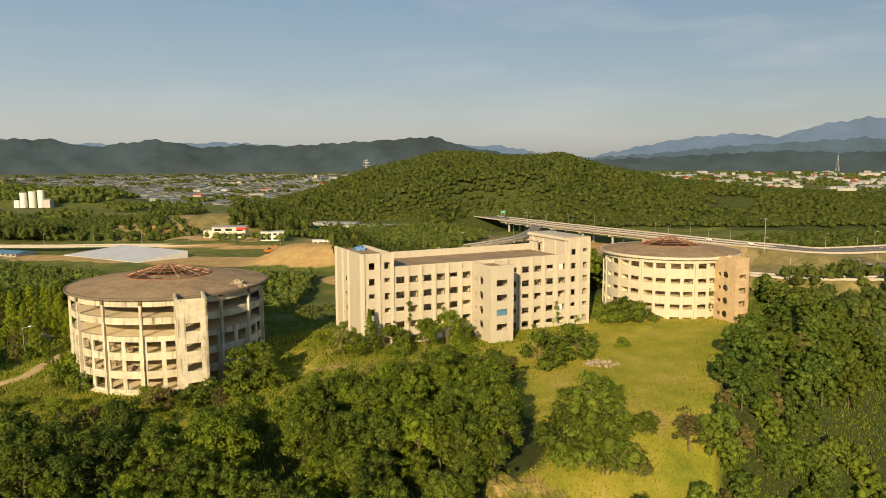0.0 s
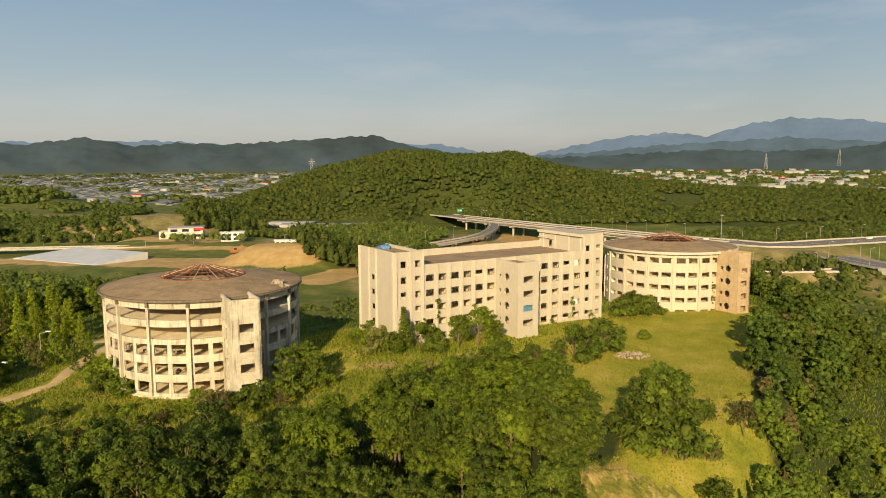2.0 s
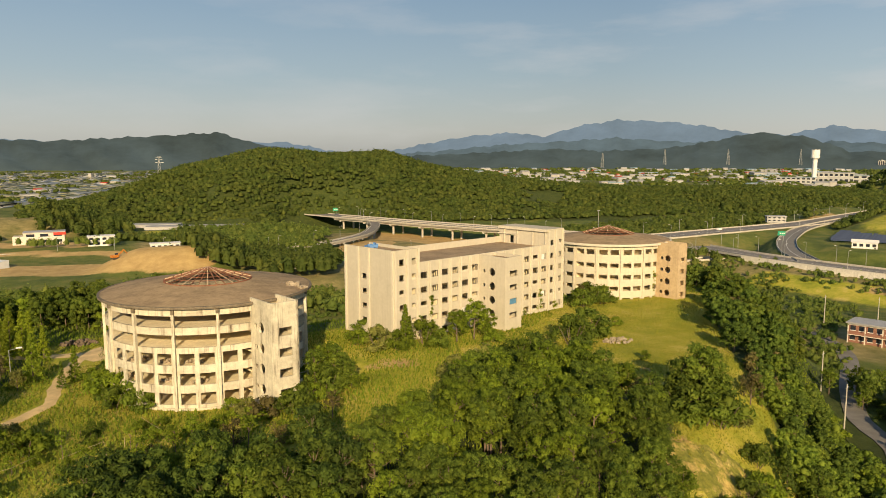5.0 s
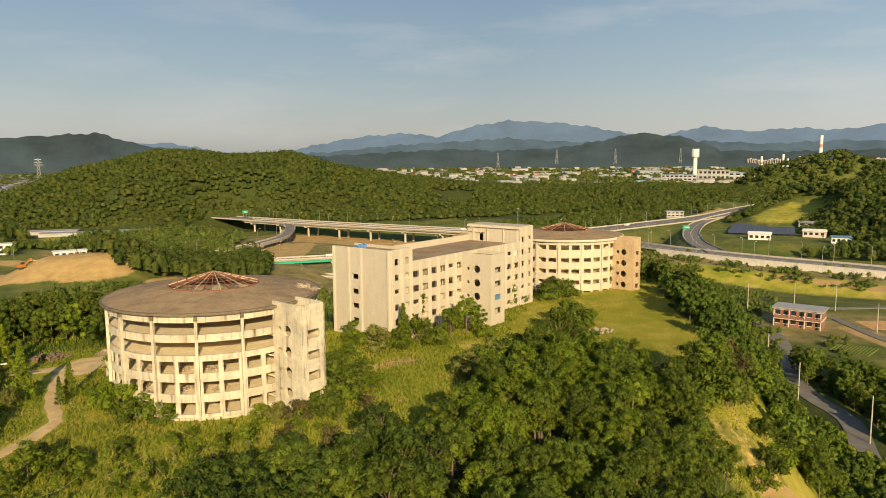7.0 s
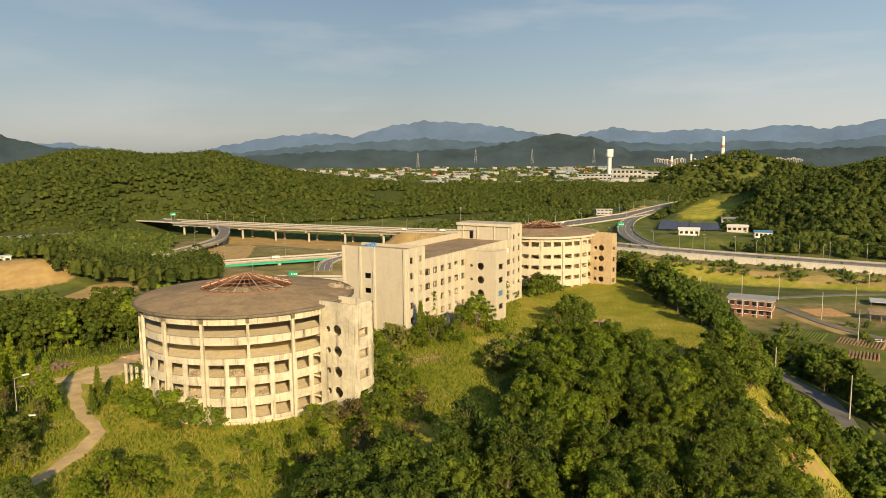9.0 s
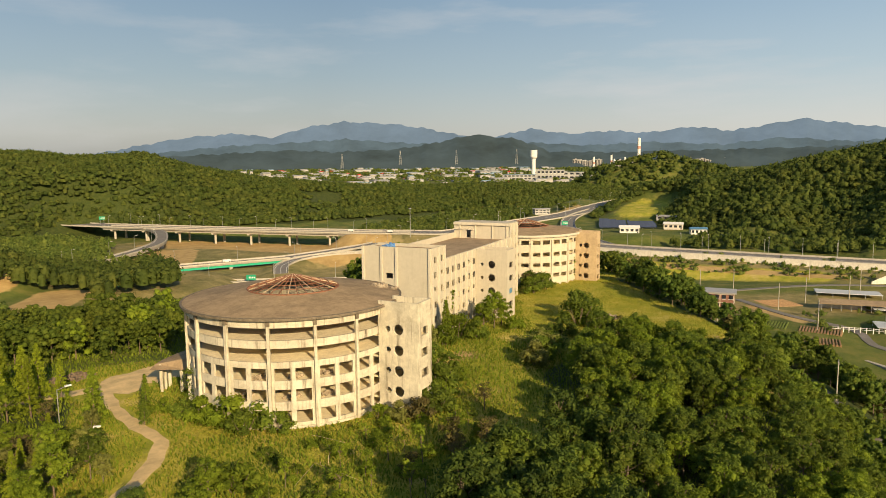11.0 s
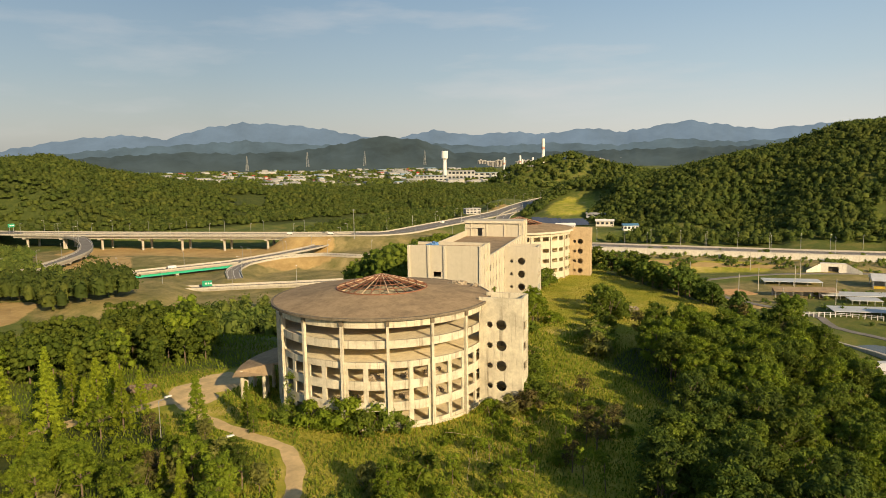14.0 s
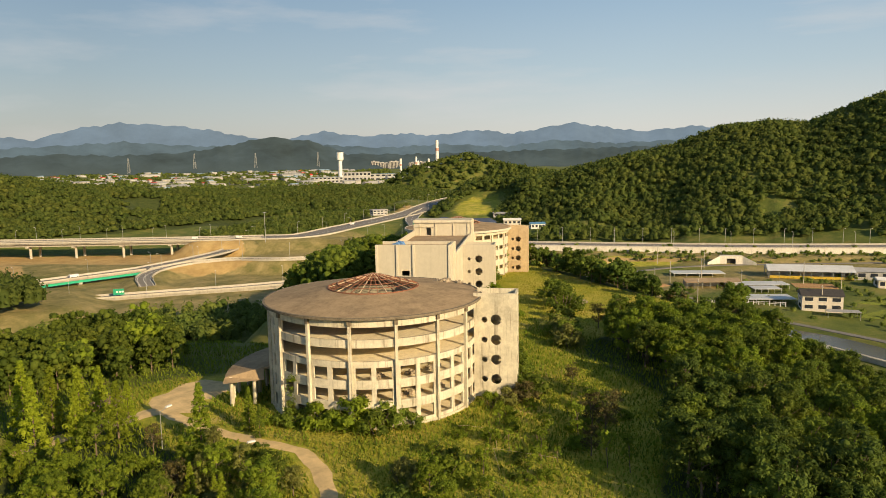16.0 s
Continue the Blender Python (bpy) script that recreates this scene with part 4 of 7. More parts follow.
house("farm_house", at(172, 97, -72), 15, 9, 6.2, 2, M_CREAM, M_DARK, "two-storey cream house with a dark hipped roof", 2.2, 3)
lt = thing("lean_to", at(164, 88, -72), "low grey tin shelter in front of the house", "shed")
part("roof", Solid().box(-6, 6, -2.5, 2.5, 2.6, 2.8), M_TIN, lt)
for u, v in ((-5.7, -2.2), (5.7, -2.2), (5.7, 2.2), (-5.7, 2.2)):
    part("post", Solid().tube((u, v, -0.5), (u, v, 2.6), 0.1, 0.1, 6), M_STEEL, lt)
gh = thing("long_shed", at(249, 111, -72), "long open farm shed with pale ribbed roof and yellow gates", "shed")
part("roof", Solid().add([(-20, -8, 4), (20, -8, 4), (20, 8, 4), (-20, 8, 4), (-20, 0, 6.4), (20, 0, 6.4)], [(0, 1, 5, 4), (2, 3, 4, 5), (1, 2, 5), (3, 0, 4), (3, 2, 1, 0)]), M_SHEET, gh)
for k in range(9):
    u = -19.4 + k * 4.85
    for v in (-7.6, 7.6):
        part("post", Solid().box(u - 0.15, u + 0.15, v - 0.15, v + 0.15, -0.5, 4), M_STEEL, gh)
M_YELLOW = plain("yellow_paint", (0.55, 0.38, 0.05), 0.6)
part("gate", Solid().box(-19, 19, -7.75, -7.65, 0.3, 1.6), M_YELLOW, gh)
part("feed_wall", Solid().box(-19, 19, 2, 2.3, -0.5, 2.6), M_CREAM, gh)
house("farm_shed", at(258, 84, -72), 16, 10, 4.2, 1, M_TIN, M_TIN, "grey tin farm shed with a low pitched roof", 1.4, 3)
house("farm_shed", at(238, 76, -72), 10, 8, 3.8, 1, M_CREAM, M_WHITE, "small pale farm shed with a white roof", 1.0, 3)
for x, y, w, d in ((206, 128, 28, 10), (173, 118, 22, 11), (226, 160, 26, 10), (196, 122, 12, 8)):
    g = thing("low_greenhouse", at(x, y, -60), "low flat greenhouse covered with grey plastic sheet", "greenhouse", "low greenhouses")
    part("cover", Solid().box(-w / 2, w / 2, -d / 2, d / 2, 1.7, 1.95), M_SHEET, g)
    for k in range(5):
        u = -w / 2 + 0.3 + (w - 0.6) * k / 4
        part("post", Solid().box(u - 0.1, u + 0.1, -d / 2, -d / 2 + 0.2, -0.5, 1.7), M_STEEL, g)
        part("post", Solid().box(u - 0.1, u + 0.1, d / 2 - 0.2, d / 2, -0.5, 1.7), M_STEEL, g)
river = single("water", ribbon([(x, y, -23.1) for x, y in RIVER], -6.5, 8, -0.6, 0.0), M_WATER, "slow muddy river between banks", "water", kind="structure")
single("river_bank", ribbon([(x, y, -23.1) for x, y in RIVER], 8, 9.4, -1.4, 0.5), M_BRIDGE, "pale concrete river bank", "bank", kind="structure")
# brown open stalls, fence and ploughed plots by the farm
st = thing("open_stall", at(195, 145, -58), "long open farm stall with a faded brown roof", "shed")
part("roof", Solid().add([(-13, -3, 3.0), (13, -3, 3.0), (13, 3, 4.0), (-13, 3, 4.0), (-13, -3, 2.8), (13, -3, 2.8), (13, 3, 3.8), (-13, 3, 3.8)], [(0, 1, 2, 3), (7, 6, 5, 4), (0, 4, 5, 1), (2, 6, 7, 3), (1, 5, 6, 2), (3, 7, 4, 0)]), M_ROOF_M, st)
part("back_wall", Solid().box(-12.8, 12.8, 2.6, 2.8, -0.5, 3.7), M_TIN, st)
for k in range(8):
    part("post", Solid().box(-12.5 + k * 3.57, -12.3 + k * 3.57, -2.7, -2.5, -0.5, 3.0), M_STEEL, st)
fence = thing("fence", pose(0, 0, 0), "white post fence along the farm yard", "fence")
fl = [(155, 137, -20.6), (162, 126, -20.6), (167, 109, -20.6)]
for z in (0.5, 1.1):
    part("rail", ribbon(fl, -0.06, 0.06, z, z + 0.14), M_WHITE, fence)
for p, n in along(fl, 1.9, 0.5):
    part("post", Solid().box(-0.13, 0.13, -0.13, 0.13, -0.8, 1.4, facing(p, n)), M_WHITE, fence)
M_FURROW = plain("ploughed_soil", (0.30, 0.19, 0.10), 0.95, 0, 0.3, 0.8)
M_CROP = plain("crop_row", (0.14, 0.17, 0.03), 0.9, 0, 0.4, 1.2)
for x, y, turn, w, d, mt, word in ((150, 139, 20, 9, 14, M_FURROW, "ploughed brown vegetable plot with ridges"), (137, 133, 25, 8, 12, M_FURROW, "small ploughed plot with ridges"), (145, 155, 20, 12, 12, M_CROP, "vegetable plot with green crop rows"),
                                   (186, 172, -30, 14, 14, M_FURROW, "bare brown farm plot with ridges"), (180, 76, -70, 26, 16, M_CROP, "vegetable plot with green crop rows"), (205, 78, -70, 24, 18, M_CROP, "vegetable plot with green crop rows"), (222, 105, -70, 18, 12, M_FURROW, "bare brown farm plot with ridges")):
    f = thing("field_plot", at(x, y, turn, 0.05), word, "field plot", "plots by the farm", kind="structure")
    n = int(d / 1.0)
    for k in range(n):
        v = -d / 2 + (k + 0.5) * d / n
        part("ridge", Solid().add([(-w / 2, v - 0.48, -0.6), (w / 2, v - 0.48, -0.6), (w / 2, v + 0.48, -0.6), (-w / 2, v + 0.48, -0.6), (-w / 2, v - 0.2, 0.25), (w / 2, v - 0.2, 0.25), (w / 2, v + 0.2, 0.25), (-w / 2, v + 0.2, 0.25)],
             [(0, 1, 5, 4), (1, 2, 6, 5), (2, 3, 7, 6), (3, 0, 4, 7), (4, 5, 6, 7)]), mt, f)
house("red_roof_shed", at(96, 38, 35), 18, 10, 3.6, 1, M_CREAM, M_RED, "low shed with a faded red roof", 1.6, 3)
house("farm_shed", at(98, 95, -45, 1.0), 15, 9, 3.2, 1, M_TIN, M_WHITE, "low shed with a white sheet roof near the water", 0.8, 3)
# solar field and houses behind the motorway
solar = None
for i in range(8):
    for j in range(2):
        x, y = 376 + i * 6.6 + j * 17.5, 404 + i * 5.2 - j * 16.8
        m = pose(x, y, -17.7, 0, 0, -44)
        if solar:
            solar = copy_thing(solar, m)
            continue
        solar = thing("solar_row", m, "dark blue tilted solar panel row", "solar panels", "solar rows")
        part("panel", Solid().add([(-11.6, -2.4, 0.9), (11.6, -2.4, 0.9), (11.6, 2.4, 3.0), (-11.6, 2.4, 3.0), (-11.6, -2.4, 0.8), (11.6, -2.4, 0.8), (11.6, 2.4, 2.9), (-11.6, 2.4, 2.9)],
                                  [(0, 1, 2, 3), (7, 6, 5, 4), (0, 4, 5, 1), (2, 6, 7, 3), (1, 5, 6, 2), (3, 7, 4, 0)]), M_SOLAR, solar)
        for u in (-9, 0, 9):
            part("post", Solid().tube((u, 0, -1), (u, 0, 1.9), 0.1, 0.1, 6), M_STEEL, solar)
house("white_house", pose(360, 376, -18.1, 0, 0, -50), 15, 8, 4, 1, M_WHITE, M_WHITE, "low white house with a white gabled roof", 1.8, 4)
house("white_house", pose(406, 366, -17.5, 0, 0, -60), 15, 8, 4, 1, M_CREAM, M_WHITE, "low pale house with a white roof", 1.6, 4)
house("white_house", pose(389, 333, -18.1, 0, 0, -50), 12, 8, 4, 1, M_WHITE, M_BLUEROOF, "low white house with a blue roof", 1.4, 4)
house("white_house", pose(440, 392, -14, 0, 0, -60), 22, 7, 3.4, 1, M_TIN, M_TIN, "long low grey shed by the wood", 1.0, 4)
house("toll_office", pose(432, 538, -16, 0, 0, -30), 16, 9, 5, 2, M_TIN, M_TIN, "small two-storey grey works building by the motorway", 0, 4)

# west of the interchange
rb = house("roadside_hall", at(-176, 585, 8), 26, 14, 8.5, 2, M_CREAM, M_TIN, "grey roadside hall with a bright red sign", 0, 3)
part("sign_band", Solid().box(6, 14, -7.5, -7.1, 6.6, 8.7), M_RED, rb, "bright red blank sign band")
part("side_wing", Solid().box(-20, -13, -6, 5, -0.5, 6), M_CREAM, rb)
house("office_house", at(-135, 560, 8), 17, 10, 6.6, 2, M_WHITE, M_WHITE, "white two-storey office with dark window bands", 0, 4)
house("sheet_shed", at(-92, 552, 8), 20, 8, 4.5, 1, M_WHITE, M_WHITE, "open white sheet shed", 0.0, 5)
pad = thing("building_pad", at(-215, 487, -30, 0.1), "pale grey sheeted slope of a building site", "site", kind="structure")
part("sheet", Solid().add([(-48, -18, 0.2), (30, -18, 0.2), (38, 16, 4.6), (-30, 16, 4.6), (-48, -18, -1), (30, -18, -1), (38, 16, -1), (-30, 16, -1)], [(0, 1, 2, 3), (0, 4, 5, 1), (1, 5, 6, 2), (2, 6, 7, 3), (3, 7, 4, 0)]), M_SHEET, pad)
house("site_shed", at(-318, 520, -20), 30, 16, 2.2, 1, M_TIN, M_BLUEROOF, "low dark shed with a blue sheeted roof", 1.2, 6)
sl = thing("silo_group", pose(-615, 1045, -24) @ Matrix.Scale(0.85, 4), "three white concrete silos with a lower annexe", "silo")
for k in range(3):
    part("silo", Solid().tube((k * 13, k * 4, 0), (k * 13, k * 4, 26 + k * 2), 5.6, 5.6, 16), M_WHITE, sl)
part("annexe", Solid().box(-14, -6, -5, 6, 0, 13), M_WHITE, sl)
part("annexe", Solid().box(32, 44, 2, 14, 0, 14), M_TIN, sl)
for x, y, w in ((-150, 905, 64), (-205, 890, 40)):
    for k in range(5):
        sr = copy_thing(solar, pose(x + k * 10, y - k * 3, -24, 0, 0, 0) @ Matrix.Diagonal((1.5, 1.5, 1.5, 1)))
for x, y, w, d in ((-112, 738, 46, 18), (-96, 712, 48, 17), (-54, 706, 46, 22)):
    g = thing("low_greenhouse", at(x, y, -8), "wide low greenhouse with grey sheet roof", "greenhouse", "low greenhouses")
    part("cover", Solid().box(-w / 2, w / 2, -d / 2, d / 2, 2.6, 3.1), M_TIN, g)
    part("wall", Solid().box(-w / 2 + 0.4, w / 2 - 0.4, -d / 2 + 0.4, d / 2 - 0.4, -0.5, 2.6), M_TIN, g)

# excavator on the earthworks
ex = thing("excavator", at(-112, 452, 30), "orange excavator on bare earth, its arm down", "excavator")
M_ORANGE = plain("orange_paint", (0.45, 0.17, 0.03), 0.5)
for v in (-1.2, 1.2):
    part("track", Solid().box(-2.2, 2.2, v - 0.35, v + 0.35, 0, 0.95), M_DARK, ex)
part("body", Solid().box(-2.4, 1.5, -1.4, 1.4, 1.1, 2.5), M_ORANGE, ex)
part("cab", Solid().box(0.2, 1.7, 0.2, 1.4, 2.5, 3.4), M_GLASSY, ex)
part("boom", Solid().beam((1.4, -0.2, 2.2), (4.8, -0.2, 5.2), 0.5, 0.7), M_ORANGE, ex)
part("arm", Solid().beam((4.8, -0.2, 5.2), (7.0, -0.2, 2.4), 0.4, 0.5), M_ORANGE, ex)
part("bucket", Solid().box(6.5, 7.6, -0.8, 0.4, 1.2, 2.3), M_DARK, ex)
# white vans on the valley roads
van = None
for x, y, z, tn in ((-82, 533, -20.7, 12), (196, 528, -16.9, -55), (215, 500, -16.8, -55), (330, 486, -15.9, 15), (60, 455, -20.7, -8)):
    m = pose(x, y, z, 0, 0, tn)
    if van:
        van = copy_thing(van, m)
        continue
    van = thing("van", m, "small white van on the road", "van", "vehicles on the roads")
    part("body", Solid().box(-2.3, 2.3, -0.9, 0.9, 0.35, 1.9), M_WHITE, van)
    part("windscreen", Solid().box(2.28, 2.36, -0.8, 0.8, 1.1, 1.75), M_GLASSY, van)
    for u in (-1.4, 1.5):
        for v in (-0.85, 0.85):
            part("wheel", Solid().tube((u, v - 0.12, 0.36), (u, v + 0.12, 0.36), 0.36, 0.36, 10), M_DARK, van)

# ---- far town and works ----
# muted colours for the far buildings
M_TOWN = plain("dull_white_wall", (0.38, 0.36, 0.33), 0.9, 0, 0.2, 0.05)
M_TOWNROOF = plain("dull_grey_roof", (0.36, 0.36, 0.35), 0.8, 0, 0.2, 0.05)
M_PALEBLUE = plain("pale_blue_sheet", (0.25, 0.36, 0.43), 0.7, 0, 0.15, 0.05)
rng = np.random.default_rng(5)
shapes = []
for w, d, h, wall, roof, word in ((60, 28, 9, M_TOWN, M_TOWNROOF, "white warehouse with a grey roof"), (44, 26, 10, M_TOWN, M_PALEBLUE, "pale warehouse with a blue roof"), (50, 24, 8, M_TOWNROOF, M_TOWN, "grey works hall with a white roof"),
                                  (30, 20, 8, M_TOWN, M_RED, "pale works hall with a red roof"), (70, 36, 11, M_TOWNROOF, M_TOWNROOF, "long grey works hall"), (26, 14, 14, M_TOWN, M_TOWNROOF, "white office block")):
    shapes.append((w, d, h, wall, roof, word))
proto = {}
for k in range(330):
    a = radians(rng.uniform(17, 48))
    r = rng.uniform(1650, 2800)
    x, y = -70 + r * math.sin(a), 20 + r * math.cos(a)
    i = int(rng.integers(0, 6))
    m = pose(x, y, float(land(x, y)) - 0.5, 0, 0, float(rng.uniform(-40, 10)))
    if i in proto:
        copy_thing(proto[i], m @ Matrix.Diagonal((*(rng.uniform(0.3, 0.85, 3)), 1)))
        continue
    w, d, h, wall, roof, word = shapes[i]
    t = thing("warehouse", m, "distant " + word, "warehouse", "far works and warehouses")
    part("wall", Solid().box(-w / 2, w / 2, -d / 2, d / 2, 0, h), wall, t)
    part("roof", Solid().add([(-w / 2 - 1, -d / 2 - 1, h), (w / 2 + 1, -d / 2 - 1, h), (w / 2 + 1, d / 2 + 1, h), (-w / 2 - 1, d / 2 + 1, h), (-w / 2 - 1, 0, h + 3), (w / 2 + 1, 0, h + 3)],
                             [(0, 1, 5, 4), (2, 3, 4, 5), (1, 2, 5), (3, 0, 4), (3, 2, 1, 0)]), roof, t)
    proto[i] = t
for x, y, n in ((-330, 1500, 0), (-420, 1350, 0), (-250, 1250, 0), (-520, 1500, 0), (-150, 1150, 0), (-480, 1150, 0), (-300, 1800, 0), (-560, 1900, 0), (-100, 1400, 0), (-200, 2000, 0), (-640, 1300, 0), (-380, 2200, 0)):
    for k in range(2):
        i = int(rng.integers(0, 6))
        xx, yy = x + rng.uniform(-60, 60), y + rng.uniform(-60, 60)
        copy_thing(proto[i], pose(xx, yy, float(land(xx, yy)) - 0.5, 0, 0, float(rng.uniform(-40, 40))) @ Matrix.Diagonal((*(rng.uniform(0.35, 0.7, 3)), 1)))
wtw = thing("water_tower", pose(1219, 1299, -15), "white water tower with a flared tank head", "water tower")
part("shaft", Solid().tube((0, 0, 0), (0, 0, 52), 5, 5, 16), M_WHITE, wtw)
part("tank", Solid().tube((0, 0, 52), (0, 0, 56), 5, 9, 16).tube((0, 0, 56), (0, 0, 74), 9, 9, 16), M_WHITE, wtw)
M_REDWHITE = plain("red_band_paint", (0.45, 0.25, 0.2), 0.7)
for x, y, h, r in ((1758, 1370, 112, 6), (1200, 1092, 56, 3), (1300, 1120, 60, 3), (1340, 1110, 55, 3), (1390, 1180, 50, 3)):
    c = thing("chimney", pose(x, y, -15), "slim white works chimney with a red band", "chimney", "works chimneys")
    part("stack", Solid().tube((0, 0, 0), (0, 0, h), r, r * 0.8, 12), M_WHITE, c)
    part("band", Solid().tube((0, 0, h * 0.7), (0, 0, h * 0.78), r * 0.9, r * 0.88, 12), M_REDWHITE, c)
for x, y, w, d, h, mt, word in ((1275, 1300, 80, 40, 24, M_TIN, "big grey works building"), (1330, 1260, 120, 30, 18, M_PALEBLUE, "long blue-roofed works hall"), (1180, 1310, 80, 26, 14, M_PALEBLUE, "blue-roofed works hall"), (1400, 1280, 120, 30, 16, M_PALEBLUE, "long pale blue works hall")):
    house("works_building", pose(x, y, -16, 0, 0, -45), w, d, h, 2, M_TOWNROOF, mt, "distant " + word, 0, 8, 1)
for az, r, n in ((49, 3000, 6), (52, 2900, 5), (55.5, 3100, 7), (57, 3000, 6), (60, 3100, 7), (68.5, 3000, 8), (70.5, 3100, 8)):
    for k in range(n):
        a = radians(az + k * 0.35)
        x, y = -70 + r * math.sin(a), 20 + r * math.cos(a)
        if (az, k) == (49, 0):
            apt = thing("apartment_block", pose(x, y, 0, 0, 0, -50), "distant white apartment block", "apartment block", "far apartment blocks")
            part("wall", Solid().box(-13, 13, -6, 6, 0, 30), M_TOWN, apt)
            part("roof", Solid().box(-4, 4, -4, 4, 30, 33), M_TIN, apt)
            for c in range(4):
                part("window_bay", Solid().box(-11 + 6 * c, -8 + 6 * c, -6.2, -5.9, 3, 28), M_GLASSY, apt)
        else:
            copy_thing(apt, pose(x, y, rng.uniform(-8, 0), 0, 0, float(rng.uniform(-70, -30))))


def pylon(m):
    t = thing("pylon", m, "steel lattice power pylon", "pylon", "power pylons")
    s = Solid()
    for a, b in ((-4, -4), (4, -4), (4, 4), (-4, 4)):
        s.beam((a, b, 0), (a * 0.2, b * 0.2, 46), 0.4, 0.4)
    for k in range(8):
        z0, z1 = k * 5.75, (k + 1) * 5.75
        r0, r1 = 4 * (1 - 0.8 * z0 / 46), 4 * (1 - 0.8 * z1 / 46)
        for i, j in (((-1, -1), (1, -1)), ((1, -1), (1, 1)), ((1, 1), (-1, 1)), ((-1, 1), (-1, -1))):
            s.beam((i[0] * r0, i[1] * r0, z0), (j[0] * r1, j[1] * r1, z1), 0.16, 0.16)
            s.beam((j[0] * r0, j[1] * r0, z0), (i[0] * r1, i[1] * r1, z1), 0.16, 0.16)
    part("lattice", s, M_STEEL, t)
    for z, w in ((34, 8), (39, 6.5), (44, 5)):
        part("crossarm", Solid().beam((-w, 0, z), (w, 0, z), 0.5, 0.7), M_STEEL, t)
    return t


pl = pylon(pose(-164, 1500, 0))
for x, y, z, k in ((1404, 1819, 20, 1.0), (1260, 1930, 20, 1.0), (1090, 2010, 10, 1.0), (1560, 1700, 20, 1.0)):
    copy_thing(pl, pose(x, y, z, 0, 0, 40) @ Matrix.Scale(k, 4))

# polytunnel fields on the plain
def tunnels():
    s, n = Solid(), 3000
    a, r = np.radians(rng.uniform(-30, 2, n)), rng.uniform(1180, 2700, n)
    x, y = -70 + r * np.sin(a), 20 + r * np.cos(a)
    z = land(x, y)
    ok = (z < PLAIN + 20) & (spine(x, y, HILL_A)[0] > 160) & (spine(x, y, HILL_E)[0] > 130)
    for px, py, pz in zip(x[ok].tolist(), y[ok].tolist(), z[ok].tolist()):
        w, d = rng.uniform(2, 8), rng.uniform(18, 75)
        m = pose(px, py, pz, 0, 0, 82 + rng.normal() * 4)
        p = [m @ Vector((i, j, k)) for j in (-w, w) for i, k in ((-d, 0), (d, 0), (d, 1.0), (-d, 1.0))]
        s.add(p, [(0, 1, 2, 3), (7, 6, 5, 4), (3, 2, 6, 7), (1, 5, 6, 2), (0, 3, 7, 4)])
    return s


def tunnel_material():
    m, n, l, b = material("polytunnel_sheets", 0.5)
    geo = n.new("ShaderNodeNewGeometry")
    l.new(ramp(n, l, geo.outputs["Random Per Island"], [(0.0, (0.11, 0.14, 0.05)), (0.3, (0.20, 0.19, 0.09)), (0.5, (0.27, 0.24, 0.16)), (0.7, (0.26, 0.27, 0.26)), (0.9, (0.34, 0.35, 0.36)), (1.0, (0.18, 0.21, 0.25))]), b.inputs["Base Color"])
    return m


single("polytunnel_fields", tunnels(), tunnel_material(), "far plain of polytunnels and field strips", "fields", kind="stuff")


# ---- buildings ----
CORNER, TURN_M = (-17.2, 152.3), 26.86


